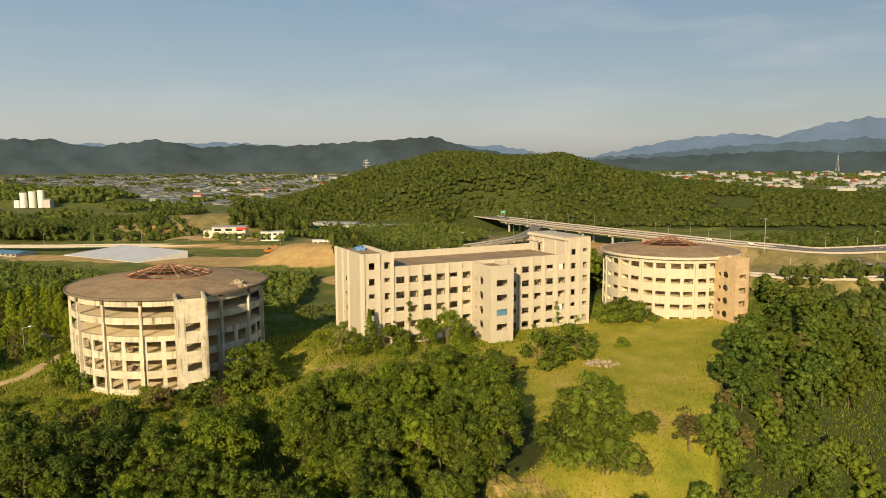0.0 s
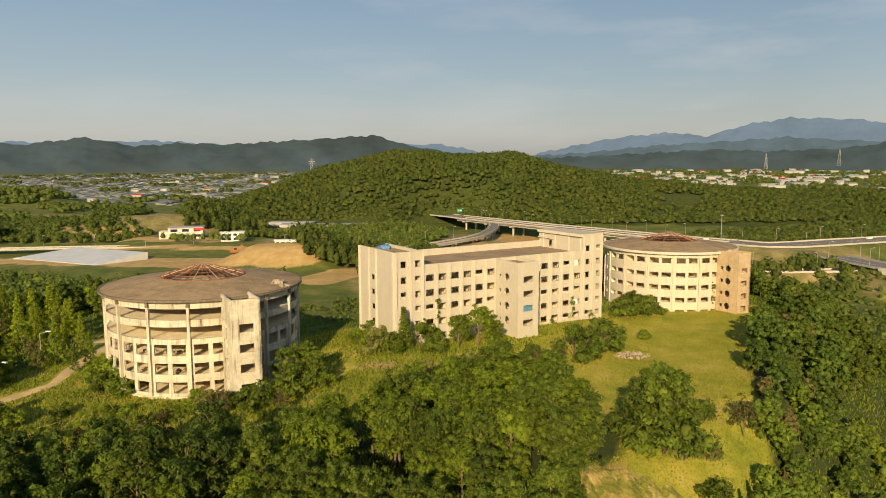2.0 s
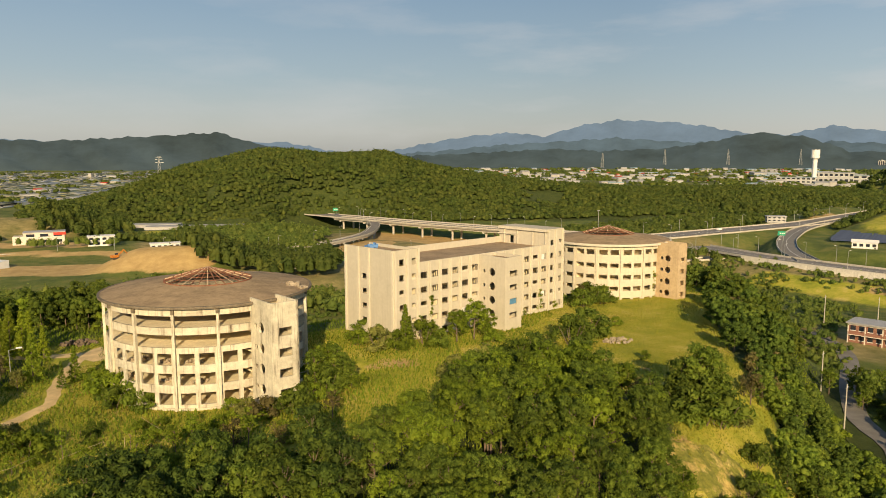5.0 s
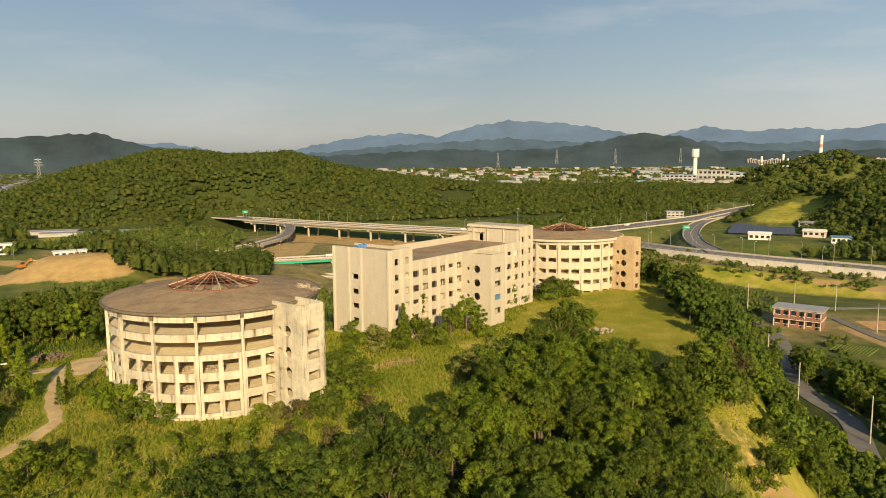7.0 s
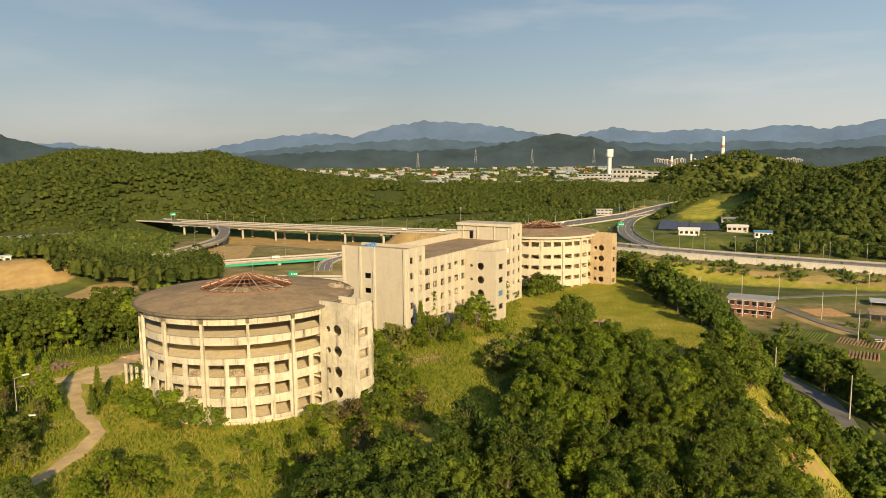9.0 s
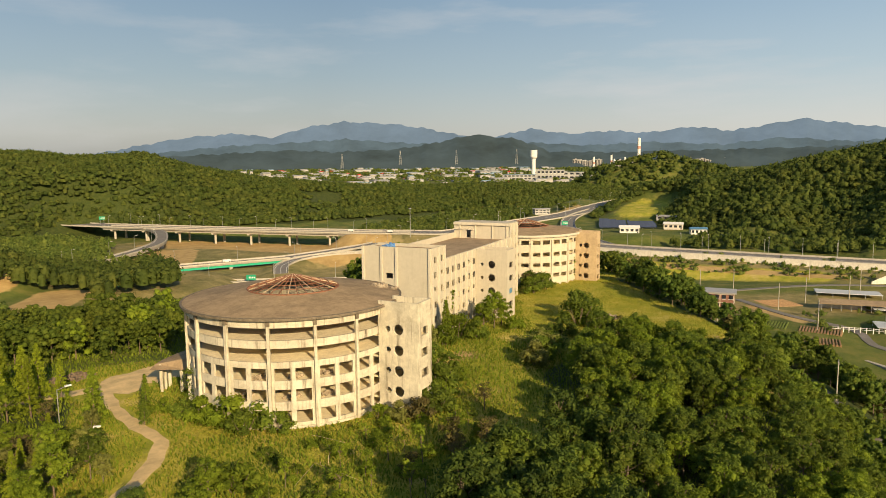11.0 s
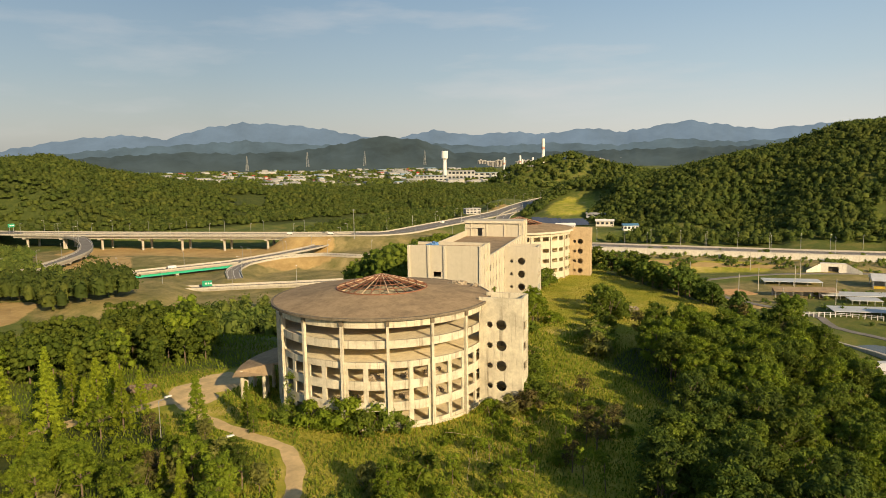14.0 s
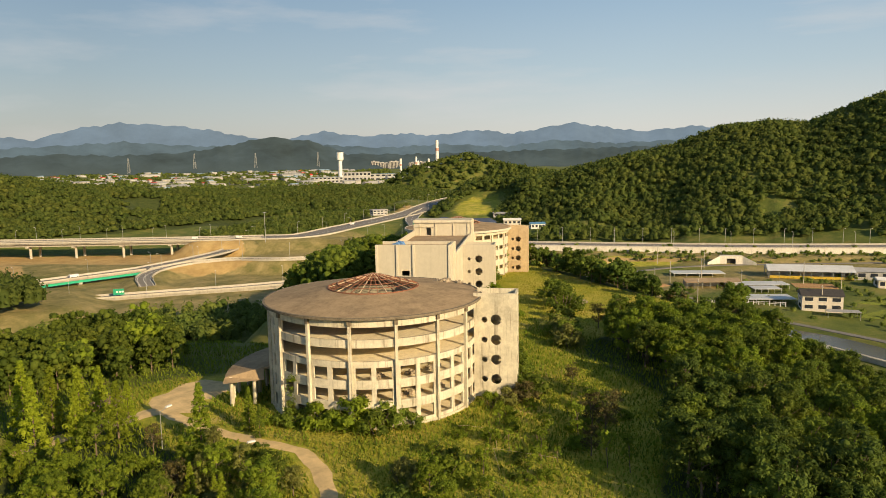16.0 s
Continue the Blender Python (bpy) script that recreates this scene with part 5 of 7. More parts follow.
def tower(name, centre, base, m_wall, m_pier, label, open_top, length, width):
    """A round five-storey shell: columns, slabs, ring walls, roof with a skylight frame, and a boxy stair pier."""
    t = thing(name, pose(*centre, base), label, "building", "round towers")
    cols = [-175.1 + 22.5 * k for k in range(16)]
    floors = [1.0, 4.4, 7.8, 11.25, 14.7]
    for k, z in enumerate(floors):
        part("floor_slab", Solid().ring(8.5, 17.75, z - 0.3, z), M_FLOOR, t)
    # darkened wall tone stands in for the shade deep inside the shell
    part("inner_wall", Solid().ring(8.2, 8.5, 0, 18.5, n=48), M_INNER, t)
    part("plinth", Solid().ring(8, 18.2, -1.5, 0.9), m_wall, t)
    part("roof", Solid().ring(7.9, 19.1, 17.95, 18.3, lift=1.6), M_ROOF, t, "dark brown felted cone roof")
    part("roof_rim", Solid().ring(18.8, 19.2, 18.0 if open_top else 17.75, 18.4), M_STAIN if open_top else M_PILASTER, t)
    for a in cols:
        m = pose(0, 0, 0, 0, 0, a)
        c = part("column", Solid().box(18.0, 18.5 if open_top else 18.3, -0.23, 0.23, -1.5, 17.95, m), m_wall, t)
        if open_top:
            part("column_head", Solid().box(18.05, 18.6, -0.28, 0.28, 17.0, 17.9, m), M_STAIN, c, "dark weathered column head")
    on_cyl = lambda r: (lambda u, d, z: ((r - d) * math.cos(radians(u)), (r - d) * math.sin(radians(u)), z))
    part("eaves_beam", Solid().ring(17.8, 18.2, 16.7, 18.0), m_wall, t)
    for k, a in enumerate(cols):
        b = a + 22.5
        mid = (a + b) / 2
        closed = 0 < mid < 165
        us = np.linspace(a, b, 9)
        tops = 5 if (closed or not open_top) else 3
        holes = []
        for n in range(5):
            z = floors[n]
            if n >= tops:
                continue
            if open_top:
                for c in ((0.27, 0.73) if not closed else (0.5,)):
                    w = 0.175 if not closed else 0.08
                    holes.append((a + 22.5 * (c - w), a + 22.5 * (c + w), z + 0.45, z + 2.45))
            else:
                for c in (0.27, 0.73):
                    holes.append((a + 22.5 * (c - 0.17), a + 22.5 * (c + 0.17), z + (0.55 if n == 4 else 0.15), z + (2.3 if n == 4 else 1.45)))
        s = Solid().wall(us, [0.0, floors[tops] if tops < 5 else 16.7], holes, 0.3, on_cyl(17.95))
        part("ring_wall", s, m_wall, t)
        if tops < 5:
            part("edge_beam", Solid().ring(17.65, 18.1, 13.45, 14.7, a, b), m_wall, t)
    if not open_top:
        part("room_wall", Solid().ring(12.6, 12.8, 0, 16.6, n=48), M_FLOOR, t)
        for a in cols:
            part("room_wall", Solid().box(12.8, 17.6, -0.1, 0.1, 0, 16.6, pose(0, 0, 0, 0, 0, a + 0.6)), M_FLOOR, t)
        for k in (11, 12, 13):
            for n_, c in enumerate((0.27, 0.73)):
                u = cols[k % 16] + 22.5 * c
                if (k + n_) % 2:
                    fr = Solid()
                    for d in (-3.6, -1.2, 1.2, 3.6):
                        m = pose(0, 0, 0, 0, 0, u + d)
                        fr.box(17.75, 17.85, -0.06, 0.06, 15.25, 17.0, m)
                    part("window_frame", fr.ring(17.76, 17.84, 16.1, 16.22, u - 3.7, u + 3.7), M_PALE, t, "bare pale window frame")
    # skylight
    sk = part("skylight", Solid().ring(7.75, 8.05, 19.7, 20.05, n=48), M_RUST, t, "bare rusty skylight frame, glass gone")
    for k in range(32):
        a = radians(k * 11.25)
        part("rafter", Solid().beam((7.9 * math.cos(a), 7.9 * math.sin(a), 20.05), (0.3 * math.cos(a), 0.3 * math.sin(a), 22.2), 0.11, 0.13), M_RUST if k % 3 else M_PALE, sk)
    for r in (6.3, 4.8, 3.2, 1.6):
        z = 20.05 + 2.15 * (7.9 - r) / 7.6
        part("hoop", Solid().ring(r - 0.06, r + 0.06, z, z + 0.12, n=32), M_RUST, sk)
    # stair pier
    L, Mc, R = Vector((6.9, -16.5, 0)), Vector((10.2, -23.9, 0)), Vector((14.6, -21.9, 0))
    ax = (Mc - L).normalized()
    ay = Vector((-ax.y, ax.x, 0))
    top = 19.0 if open_top else 18.6
    lv = [3.8, 7.3, 10.8, 14.35] if open_top else [3.8, 7.2, 10.6, 14.0]
    put = lambda u, d, z: (L + ax * u + ay * d) + Vector((0, 0, z))
    p = part("stair_pier", Solid().wall([0, length], [-1.5, top], [], 0.35, lambda u, d, z: (L + ax * u + ay * (width + 0.36 - d)) + Vector((0, 0, z))), m_pier, t, "boxy stair pier with round holes")
    part("side_wall", round_holes(length, -1.5, top, [(length * 0.52, z, 0.92) for z in lv] + [(length * 0.25, z, 0.52) for z in lv], 0.35, put), m_pier, p)
    front = Solid().wall([0, width], [-1.5, top], [(width * 0.22, width * 0.74, z - 1.05, z + 0.4) for z in lv], 0.35, lambda u, d, z: (L + ax * (length - d) + ay * (u + 0.36)) + Vector((0, 0, z)))
    part("front_wall", front, m_pier, p)
    q = [put(u, d, 0) for u, d in ((-6, 0.4), (length - 0.36, 0.4), (length - 0.36, width), (-6, width))]
    for z in (2.4, 5.9, 9.5, 13.1, 17.7):
        s = Solid().add([(v.x, v.y, zz) for zz in (z - 0.3, z) for v in q], [(3, 2, 1, 0), (4, 5, 6, 7), (0, 1, 5, 4), (1, 2, 6, 5), (2, 3, 7, 6), (3, 0, 4, 7)])
        part("landing", s, M_FLOOR, p)
    return t


def round_holes(w, z0, z1, circles, thick, place, n=20):
    """A wall with round holes right through it."""
    bm = bmesh.new()
    loops = [[(0, z0), (w, z0), (w, z1), (0, z1)]] + [[(cx + r * math.cos(2 * math.pi * k / n), cz + r * math.sin(2 * math.pi * k / n)) for k in range(n)] for cx, cz, r in circles]
    edges = []
    for lp in loops:
        vs = [bm.verts.new((u, 0, z)) for u, z in lp]
        edges += [bm.edges.new((vs[k], vs[(k + 1) % len(vs)])) for k in range(len(vs))]
    bmesh.ops.triangle_fill(bm, use_beauty=True, use_dissolve=False, edges=edges)
    bm.verts.index_update()
    pts = [v.co.copy() for v in bm.verts]
    tris = [tuple(v.index for v in f.verts) for f in bm.faces]
    bm.free()
    s, o = Solid(), len(pts)
    s.v = [tuple(place(p.x, 0, p.z)) for p in pts] + [tuple(place(p.x, thick, p.z)) for p in pts]
    s.f = tris + [tuple(i + o for i in reversed(f)) for f in tris]
    k = 0
    for lp in loops:
        m = len(lp)
        s.f += [(k + i, k + (i + 1) % m, o + k + (i + 1) % m, o + k + i) for i in range(m)]
        k += m
    return s


A = tower("round_tower", (-55.19, 143.8), 0.0, M_WALL_A, M_PIER_A, "derelict round concrete building with open upper floors and brown roof", True, 7.4, 4.7)
tower("round_tower", (64.3, 202.8), -0.95, M_WALL_B, M_PIER_B, "derelict round yellow building with five rows of window holes", False, 7.2, 4.4)


cn = part("entrance_canopy", Solid().ring(18.0, 26.0, 5.2, 5.6, 84, 138, lift=1.4), M_ROOF, A, "brown sloping entrance canopy on pale columns")
c0, c1 = [(math.cos(radians(a)), math.sin(radians(a))) for a in (138, 142)]
part("canopy_hip", Solid().add([(26 * c0[0], 26 * c0[1], 5.6), (19.5 * c0[0], 19.5 * c0[1], 6.8), (19.5 * c1[0], 19.5 * c1[1], 5.0), (26.4 * c1[0], 26.4 * c1[1], 5.0), (26 * c0[0], 26 * c0[1], 4.9), (19.5 * c0[0], 19.5 * c0[1], 4.9)],
     [(0, 1, 2, 3), (3, 2, 5, 4), (0, 3, 4), (1, 5, 2), (0, 4, 5, 1)]), M_ROOF, cn, "sloping brown end of the canopy")
for r in (25.0, 21.2):
    for a in (138, 134.4, 130.8, 122, 112, 102):
        part("canopy_column", Solid().tube((r * math.cos(radians(a)), r * math.sin(radians(a)), -0.5), (r * math.cos(radians(a)), r * math.sin(radians(a)), 5.6), 0.33, 0.33, 10), M_WALL_A, cn)


def main_block():
    t = thing("main_building", pose(*CORNER, 0, 0, 0, TURN_M), "long derelict beige five-storey block with empty windows", "building")
    W, D, G = 60.9, 17.5, -1.0
    rows = [2.25, 5.6, 8.95, 12.3, 15.65]
    win = lambda u0, u1, zs: [(u0, u1, z, z + 1.45) for z in zs]
    # long front: left part, right part
    holes = []
    for k in range(6):
        u = 7.3 + 3.33 * k
        holes += win(u + 0.65, u + 2.65, rows)
    for u in (1.6, 5.2):
        holes += win(u, u + 1.35, rows + [19.1])
    for k in range(6):
        u = 32.8 + 3.55 * k
        holes += win(u + 0.85, u + 2.85, rows)
    for u in (55.2, 58.8):
        holes += win(u, u + 1.35, rows + [19.1])
    front = lambda u, d, z: (u, d, z)
    part("front_wall", Solid().wall([0, 7.1], [G, 22.6], [h for h in holes if h[1] < 7.1], 0.35, front), M_WALL_M, t)
    part("front_wall", Solid().wall([7.1, 54.2], [G, 19.45], [h for h in holes if 7.1 < h[0] and h[1] < 54.2], 0.35, lambda u, d, z: (u, d + 0.05, z)), M_WALL_M, t)
    part("front_wall", Solid().wall([54.2, W], [G, 23.2], [h for h in holes if h[0] > 54.2], 0.35, front), M_WALL_M, t)
    for u in [0.3, 3.9, 7.1] + [7.3 + 3.33 * k for k in range(1, 7)] + [32.8 + 3.55 * k for k in range(0, 6)] + [54.3, 57.3, 60.6]:
        part("pilaster", Solid().box(u - 0.24, u + 0.24, -0.32, 0.0 if u < 7.2 or u > 54 else 0.05, G, 22.6 if u < 7.2 else 23.2 if u > 54 else 19.35), M_PILASTER, t)
    # end wall with the stair windows
    part("end_wall", Solid().wall([0.35, D], [G, 22.6], [(9.6, 11.4, z, z + 1.2) for z in (5.3, 8.65, 12.0, 15.4)], 0.35, lambda u, d, z: (d, u, z)), M_WALL_M, t)
    for u in (8.6, 12.4, 0.35, 17.2):
        part("pilaster", Solid().box(-0.32, 0, u - 0.26, u + 0.26, G, 22.6), M_PILASTER, t)
    part("end_wall", Solid().wall([0.35, D], [G, 23.2], [], 0.35, lambda u, d, z: (W - d, u, z)), M_WALL_M, t)
    part("back_wall", Solid().wall([0.35, W - 0.35], [G, 20.1], [], 0.35, lambda u, d, z: (u, D - d, z)), M_WALL_M, t)
    for z in rows:
        part("floor_slab", Solid().box(0.4, W - 0.4, 0.4, D - 0.4, z - 1.15, z - 0.9), M_FLOOR, t)
    part("corridor_wall", Solid().box(0.4, W - 0.4, 6.6, 6.8, G, 18.4), M_FLOOR, t)
    for k in range(1, 9):
        part("partition", Solid().box(6.8 * k, 6.8 * k + 0.15, 0.45, 6.6, G, 18.4), M_FLOOR, t)
    part("roof", Solid().box(7.1, 54.2, 0.4, D - 0.35, 18.4, 18.75), M_ROOF_M, t, "flat brown roof behind low parapets")
    part("roof", Solid().box(0.35, 7.1, 0.35, D - 0.35, 21.6, 21.9), M_ROOF_M, t)
    part("roof", Solid().box(54.0, W, -0.1, D, 23.2, 23.5), M_WALL_M, t)
    part("block_wall", Solid().box(6.75, 7.1, 0.35, D - 0.35, 18.75, 22.6), M_WALL_M, t)
    part("block_wall", Solid().wall([0.35, D], [18.75, 23.2], [(12.2, 13.6, 18.9, 21.3)], 0.35, lambda u, d, z: (54.2 + d, u, z)), M_WALL_M, t)
    part("parapet", Solid().box(7.1, 54.2, D - 0.35, D, 20.1, 20.4), M_WALL_M, t)
    # ribs and cornice of the roof block
    part("cornice", Solid().box(53.6, 54.0, -0.1, D, 22.75, 23.45), M_PILASTER, t)
    for u in (0.8, 5.2, 10.6, 15.4):
        part("rib", Solid().box(53.95, 54.2, u, u + 0.3, 18.75, 22.75), M_PILASTER, t)
    part("ledge", Solid().box(53.7, 54.2, 11.2, D, 21.3, 21.55), M_PILASTER, t)
    # what is left in the windows
    rng = np.random.default_rng(3)
    for h in holes:
        k = rng.uniform()
        mid = (h[0] + h[1]) / 2
        if h[1] - h[0] > 1.9 and h[2] > 11 and k < 0.75:
            s = Solid().box(h[0], h[1], 0.12, 0.18, h[2], h[2] + 0.08).box(h[0], h[1], 0.12, 0.18, h[3] - 0.08, h[3])
            for u in (h[0] + 0.04, mid - 0.35, mid + 0.35, h[1] - 0.04):
                s.box(u - 0.04, u + 0.04, 0.12, 0.18, h[2] + 0.08, h[3] - 0.08)
            part("window_frame", s, M_DARK, t, "bare dark window frame")
        elif k > 0.95:
            part("window_board", Solid().box(h[0] + 0.02, h[1] - (0.02 if k > 0.975 else 0.6), 0.15, 0.2, h[2] + 0.02, h[3] - 0.04), M_WHITE, t, "pale board in the window")
        elif k > 0.72:
            part("window_board", Solid().box(h[0] + 0.02, h[1] - 0.02, 0.15, 0.2, h[2], h[2] + 0.5), M_PILASTER, t)
    # stair pier with round holes
    p = part("stair_pier", Solid().box(27.4, 32.6, -8.0, 0.0, 18.3, 18.6), M_ROOF, t)
    part("side_wall", round_holes(8.5, G, 19.3, [(4.2, z, 0.95) for z in (5.4, 8.75, 12.1, 15.5)] + [(6.8, z, 0.42) for z in (5.4, 8.75, 12.1, 15.5)], 0.35, lambda u, d, z: (27.0 + d, -8.5 + u, z)), M_WALL_M, p)
    part("front_wall", Solid().wall([27.35, 32.65], [G, 19.3], [(28.6, 31.4, z, z + 1.4) for z in (4.6, 7.95, 11.3, 14.65)], 0.35, lambda u, d, z: (u, -8.5 + d, z)), M_WALL_M, p)
    part("side_wall", Solid().box(32.65, 33.0, -8.5, 0, G, 19.3), M_WALL_M, p)
    part("window_board", Solid().box(28.7, 31.2, -8.3, -8.25, 7.98, 9.2), M_BLUEROOF, p, "blue sheet in the window")
    for z in (3.5, 6.85, 10.2, 13.6):
        part("landing", Solid().box(27.4, 32.6, -8.1, 0, z, z + 0.25), M_FLOOR, p)
    return t


main_block()


def rubble(name, m, n, spread, size, mat, label, seed):
    """A heap of broken lumps."""
    rng, s = np.random.default_rng(seed), Solid()
    for k in range(n):
        r, a = spread * rng.uniform(0, 1) ** 0.7, rng.uniform(0, 6.28)
        e = rng.uniform(*size)
        q = Matrix.Translation((r * math.cos(a), r * math.sin(a) * 0.6, e * 0.3 + (spread - r) * 0.16)) @ Euler(rng.uniform(0, 6, 3)).to_matrix().to_4x4()
        s.box(-e, e, -e * rng.uniform(0.4, 0.9), e * 0.6, -e * 0.4, e * rng.uniform(0.3, 0.6), q)
    return single(name, s, mat, label, "rubble", m=m)


M_RUBBLE = plain("broken_concrete", (0.34, 0.28, 0.20), 0.95, 0, 0.45, 1.5)
rubble("rubble_heap", pose(-40.4, 139.2, 18.55), 16, 2.2, (0.25, 0.6), M_RUBBLE, "broken concrete lumps on the round roof", 1)
rubble("rubble_heap", pose(-38.3, 136.8, 18.4), 7, 1.2, (0.2, 0.4), M_RUBBLE, "broken concrete lumps on the round roof", 2)
rubble("rubble_heap", pose(-48.9, 156.5, 18.9), 4, 0.7, (0.15, 0.3), M_STAIN, "dark scraps on the round roof", 3)
rubble("rubble_heap", pose(32.5, 142.5, 1.3), 60, 3.6, (0.12, 0.4), M_RUBBLE, "low heap of pale stones in the grass", 4)
rubble("brush_heap", pose(-84.5, 180, 0.3), 70, 4.0, (0.2, 0.6), M_BARK, "grey heap of cut wood and scrap by the yard", 5)
for k, (r, a, z) in enumerate(((14.5, -120, 4.4), (15, -97, 4.4), (14.5, -118, 7.8), (15.2, -140, 7.8), (15, -150, 4.4), (14.6, -100, 7.8), (15.5, -160, 1.0), (15.6, -135, 1.0))):
    rubble("rubble_heap", pose(-55.19 + r * math.cos(radians(a)), 143.8 + r * math.sin(radians(a)), z), 22, 1.5, (0.15, 0.45), M_RUBBLE, "heap of plaster and boards inside the round shell", 10 + k)
M_TARP = plain("blue_tarp", (0.10, 0.22, 0.45), 0.5, 0, 0.2, 1)
rubble("blue_tarp", pose(-19.1, 165.6, 22.0), 9, 1.3, (0.4, 0.7), M_TARP, "crumpled blue tarpaulin on the roof corner", 30)



# ---- plants ----
def leaf_mesh(name, rng, centres, radii, per, size, mat, squash=0.8, up=0.35, out_from=None, heart=0.0):
    """Leafy sprays over many small puffs; heart adds a dark core to each puff."""
    C, R = np.asarray(centres, float), np.asarray(radii, float)
    u = rng.normal(size=(len(C), per, 3))
    u[..., 2] = u[..., 2] * 0.8 + 0.35
    u /= np.linalg.norm(u, axis=-1, keepdims=True)
    pos = C[:, None] + u * R[:, None, None] * rng.uniform(0.55, 1.12, (len(C), per, 1)) * np.array([1, 1, squash])
    nrm = u * 0.8 + rng.normal(scale=0.5, size=u.shape) + np.array([0, 0, up])
    nrm /= np.linalg.norm(nrm, axis=-1, keepdims=True)
    a = np.cross(nrm, rng.normal(size=u.shape))
    a /= np.linalg.norm(a, axis=-1, keepdims=True)
    b = np.cross(nrm, a)
    s = rng.uniform(size[0], size[1], (len(C), per, 1))
    drop = np.array([0, 0, -0.22]) * s
    q = np.stack([pos - a * s + drop, pos - b * s * 0.42, pos + a * s + drop, pos + b * s * 0.42], 2).reshape(-1, 3)
    f = np.arange(len(q)).reshape(-1, 4)
    tris = np.zeros((0, 3), int)
    if heart:
        o = np.array([(0, 0, 1.0)] + [(0.894 * math.cos(k * 1.2566), 0.894 * math.sin(k * 1.2566), 0.447) for k in range(5)] + [(0.894 * math.cos(k * 1.2566 + 0.628), 0.894 * math.sin(k * 1.2566 + 0.628), -0.447) for k in range(5)]) * heart
        ico = np.array([(0, 1 + k, 1 + (k + 1) % 5) for k in range(5)] + [(1 + k, 6 + k, 1 + (k + 1) % 5) for k in range(5)] + [(6 + k, 6 + (k + 1) % 5, 1 + (k + 1) % 5) for k in range(5)])
        hv = o[None] * R[:, None, None] * rng.uniform(0.8, 1.15, (len(C), 11, 1)) + C[:, None]
        tris = (ico[None] + 11 * np.arange(len(C))[:, None, None] + len(q)).reshape(-1, 3)
        q = np.concatenate([q, hv.reshape(-1, 3)])
    return mesh_of(name, mat, q, f, tris)


def tree_kind(kind, seed):
    """Puff centres, radii and wood for one kind of plant, base at the origin."""
    rng = np.random.default_rng(seed)
    wood, C, R = Solid(), [], []
    if kind == "locust":
        h, w = rng.uniform(8.5, 10.5), rng.uniform(2.6, 3.3)
        wood.tube((0, 0, -0.6), (0.1, 0.1, h * 0.45), 0.20, 0.13)
        wood.tube((0.1, 0.1, h * 0.45), (0, 0.2, h * 0.8), 0.13, 0.05)
        for k in range(38):
            a, e = rng.uniform(0, 2 * math.pi), rng.uniform(0, 1)
            z = h * (0.30 + 0.64 * e)
            r = w * math.sqrt(max(0.05, 1 - ((e - 0.25) / 0.8) ** 2)) * rng.uniform(0.5, 1.05)
            c = (r * math.cos(a), r * math.sin(a), z)
            C.append(c)
            R.append(rng.uniform(0.5, 1.15))
            if k % 3 == 0:
                wood.tube((0.05, 0.1, z * 0.72), c, 0.07, 0.03, 4)
        C += [(0, 0, h * 0.62), (0.6, 0.3, h * 0.72), (-0.6, -0.4, h * 0.55)]
        R += [1.5, 1.4, 1.5]
        return h, wood, C, R, 54, (0.15, 0.33), 0.5
    if kind == "bush":
        w, h = rng.uniform(1.7, 2.3), rng.uniform(2.4, 3.4)
        for k in range(15):
            a, e = rng.uniform(0, 2 * math.pi), rng.uniform(0, 1)
            r = w * math.sqrt(max(0.08, 1 - e * e)) * rng.uniform(0.4, 0.95)
            C.append((r * math.cos(a), r * math.sin(a), 0.5 + (h - 0.9) * e))
            R.append(rng.uniform(0.55, 0.9))
        for k in range(5):
            a = k * 1.26
            wood.tube((0.1 * math.cos(a), 0.1 * math.sin(a), -0.4), (w * 0.6 * math.cos(a), w * 0.6 * math.sin(a), h * 0.7), 0.06, 0.02, 4)
        return h, wood, C, R, 76, (0.13, 0.28), 0.5
    if kind == "conifer":
        h, w = rng.uniform(8, 10), rng.uniform(1.3, 1.7)
        wood.tube((0, 0, -0.6), (0, 0, h * 0.95), 0.17, 0.03)
        for k in range(44):
            e = (k + 0.5) / 44
            a = k * 2.4
            r = w * 1.25 * (1 - e) ** 0.9 * rng.uniform(0.45, 0.95)
            C.append((r * math.cos(a), r * math.sin(a), h * (0.06 + 0.92 * e)))
            R.append(0.28 + 0.5 * (1 - e) * rng.uniform(0.8, 1.2))
        return h, wood, C, R, 44, (0.12, 0.27), 0.5
    if kind == "sapling":
        h = rng.uniform(4.0, 5.5)
        wood.tube((0, 0, -0.4), (0.25, 0.1, h * 0.6), 0.07, 0.05, 5)
        for k in range(8):
            a, z = rng.uniform(0, 2 * math.pi), h * rng.uniform(0.45, 1.0)
            r = rng.uniform(0.3, 1.2)
            c = (0.25 + r * math.cos(a), 0.1 + r * math.sin(a), z)
            C.append(c)
            R.append(rng.uniform(0.35, 0.6))
            wood.tube((0.2, 0.08, z * 0.7), c, 0.035, 0.015, 4)
        return h, wood, C, R, 30, (0.16, 0.32), 0.0
    # dry: leafy remains on bare pale limbs
    h = rng.uniform(6, 8)
    wood.tube((0, 0, -0.6), (0.2, 0, h * 0.6), 0.16, 0.09)
    for k in range(22):
        a, z = rng.uniform(0, 2 * math.pi), h * rng.uniform(0.35, 1.0)
        r = rng.uniform(0.8, 2.6) * (1.2 - z / h * 0.6)
        c = (r * math.cos(a), r * math.sin(a), z)
        wood.tube((0.12, 0, z * 0.66), c, 0.05, 0.015, 4)
        C.append(c)
        R.append(rng.uniform(0.5, 0.95))
    return h, wood, C, R, 34, (0.16, 0.34), 0.25


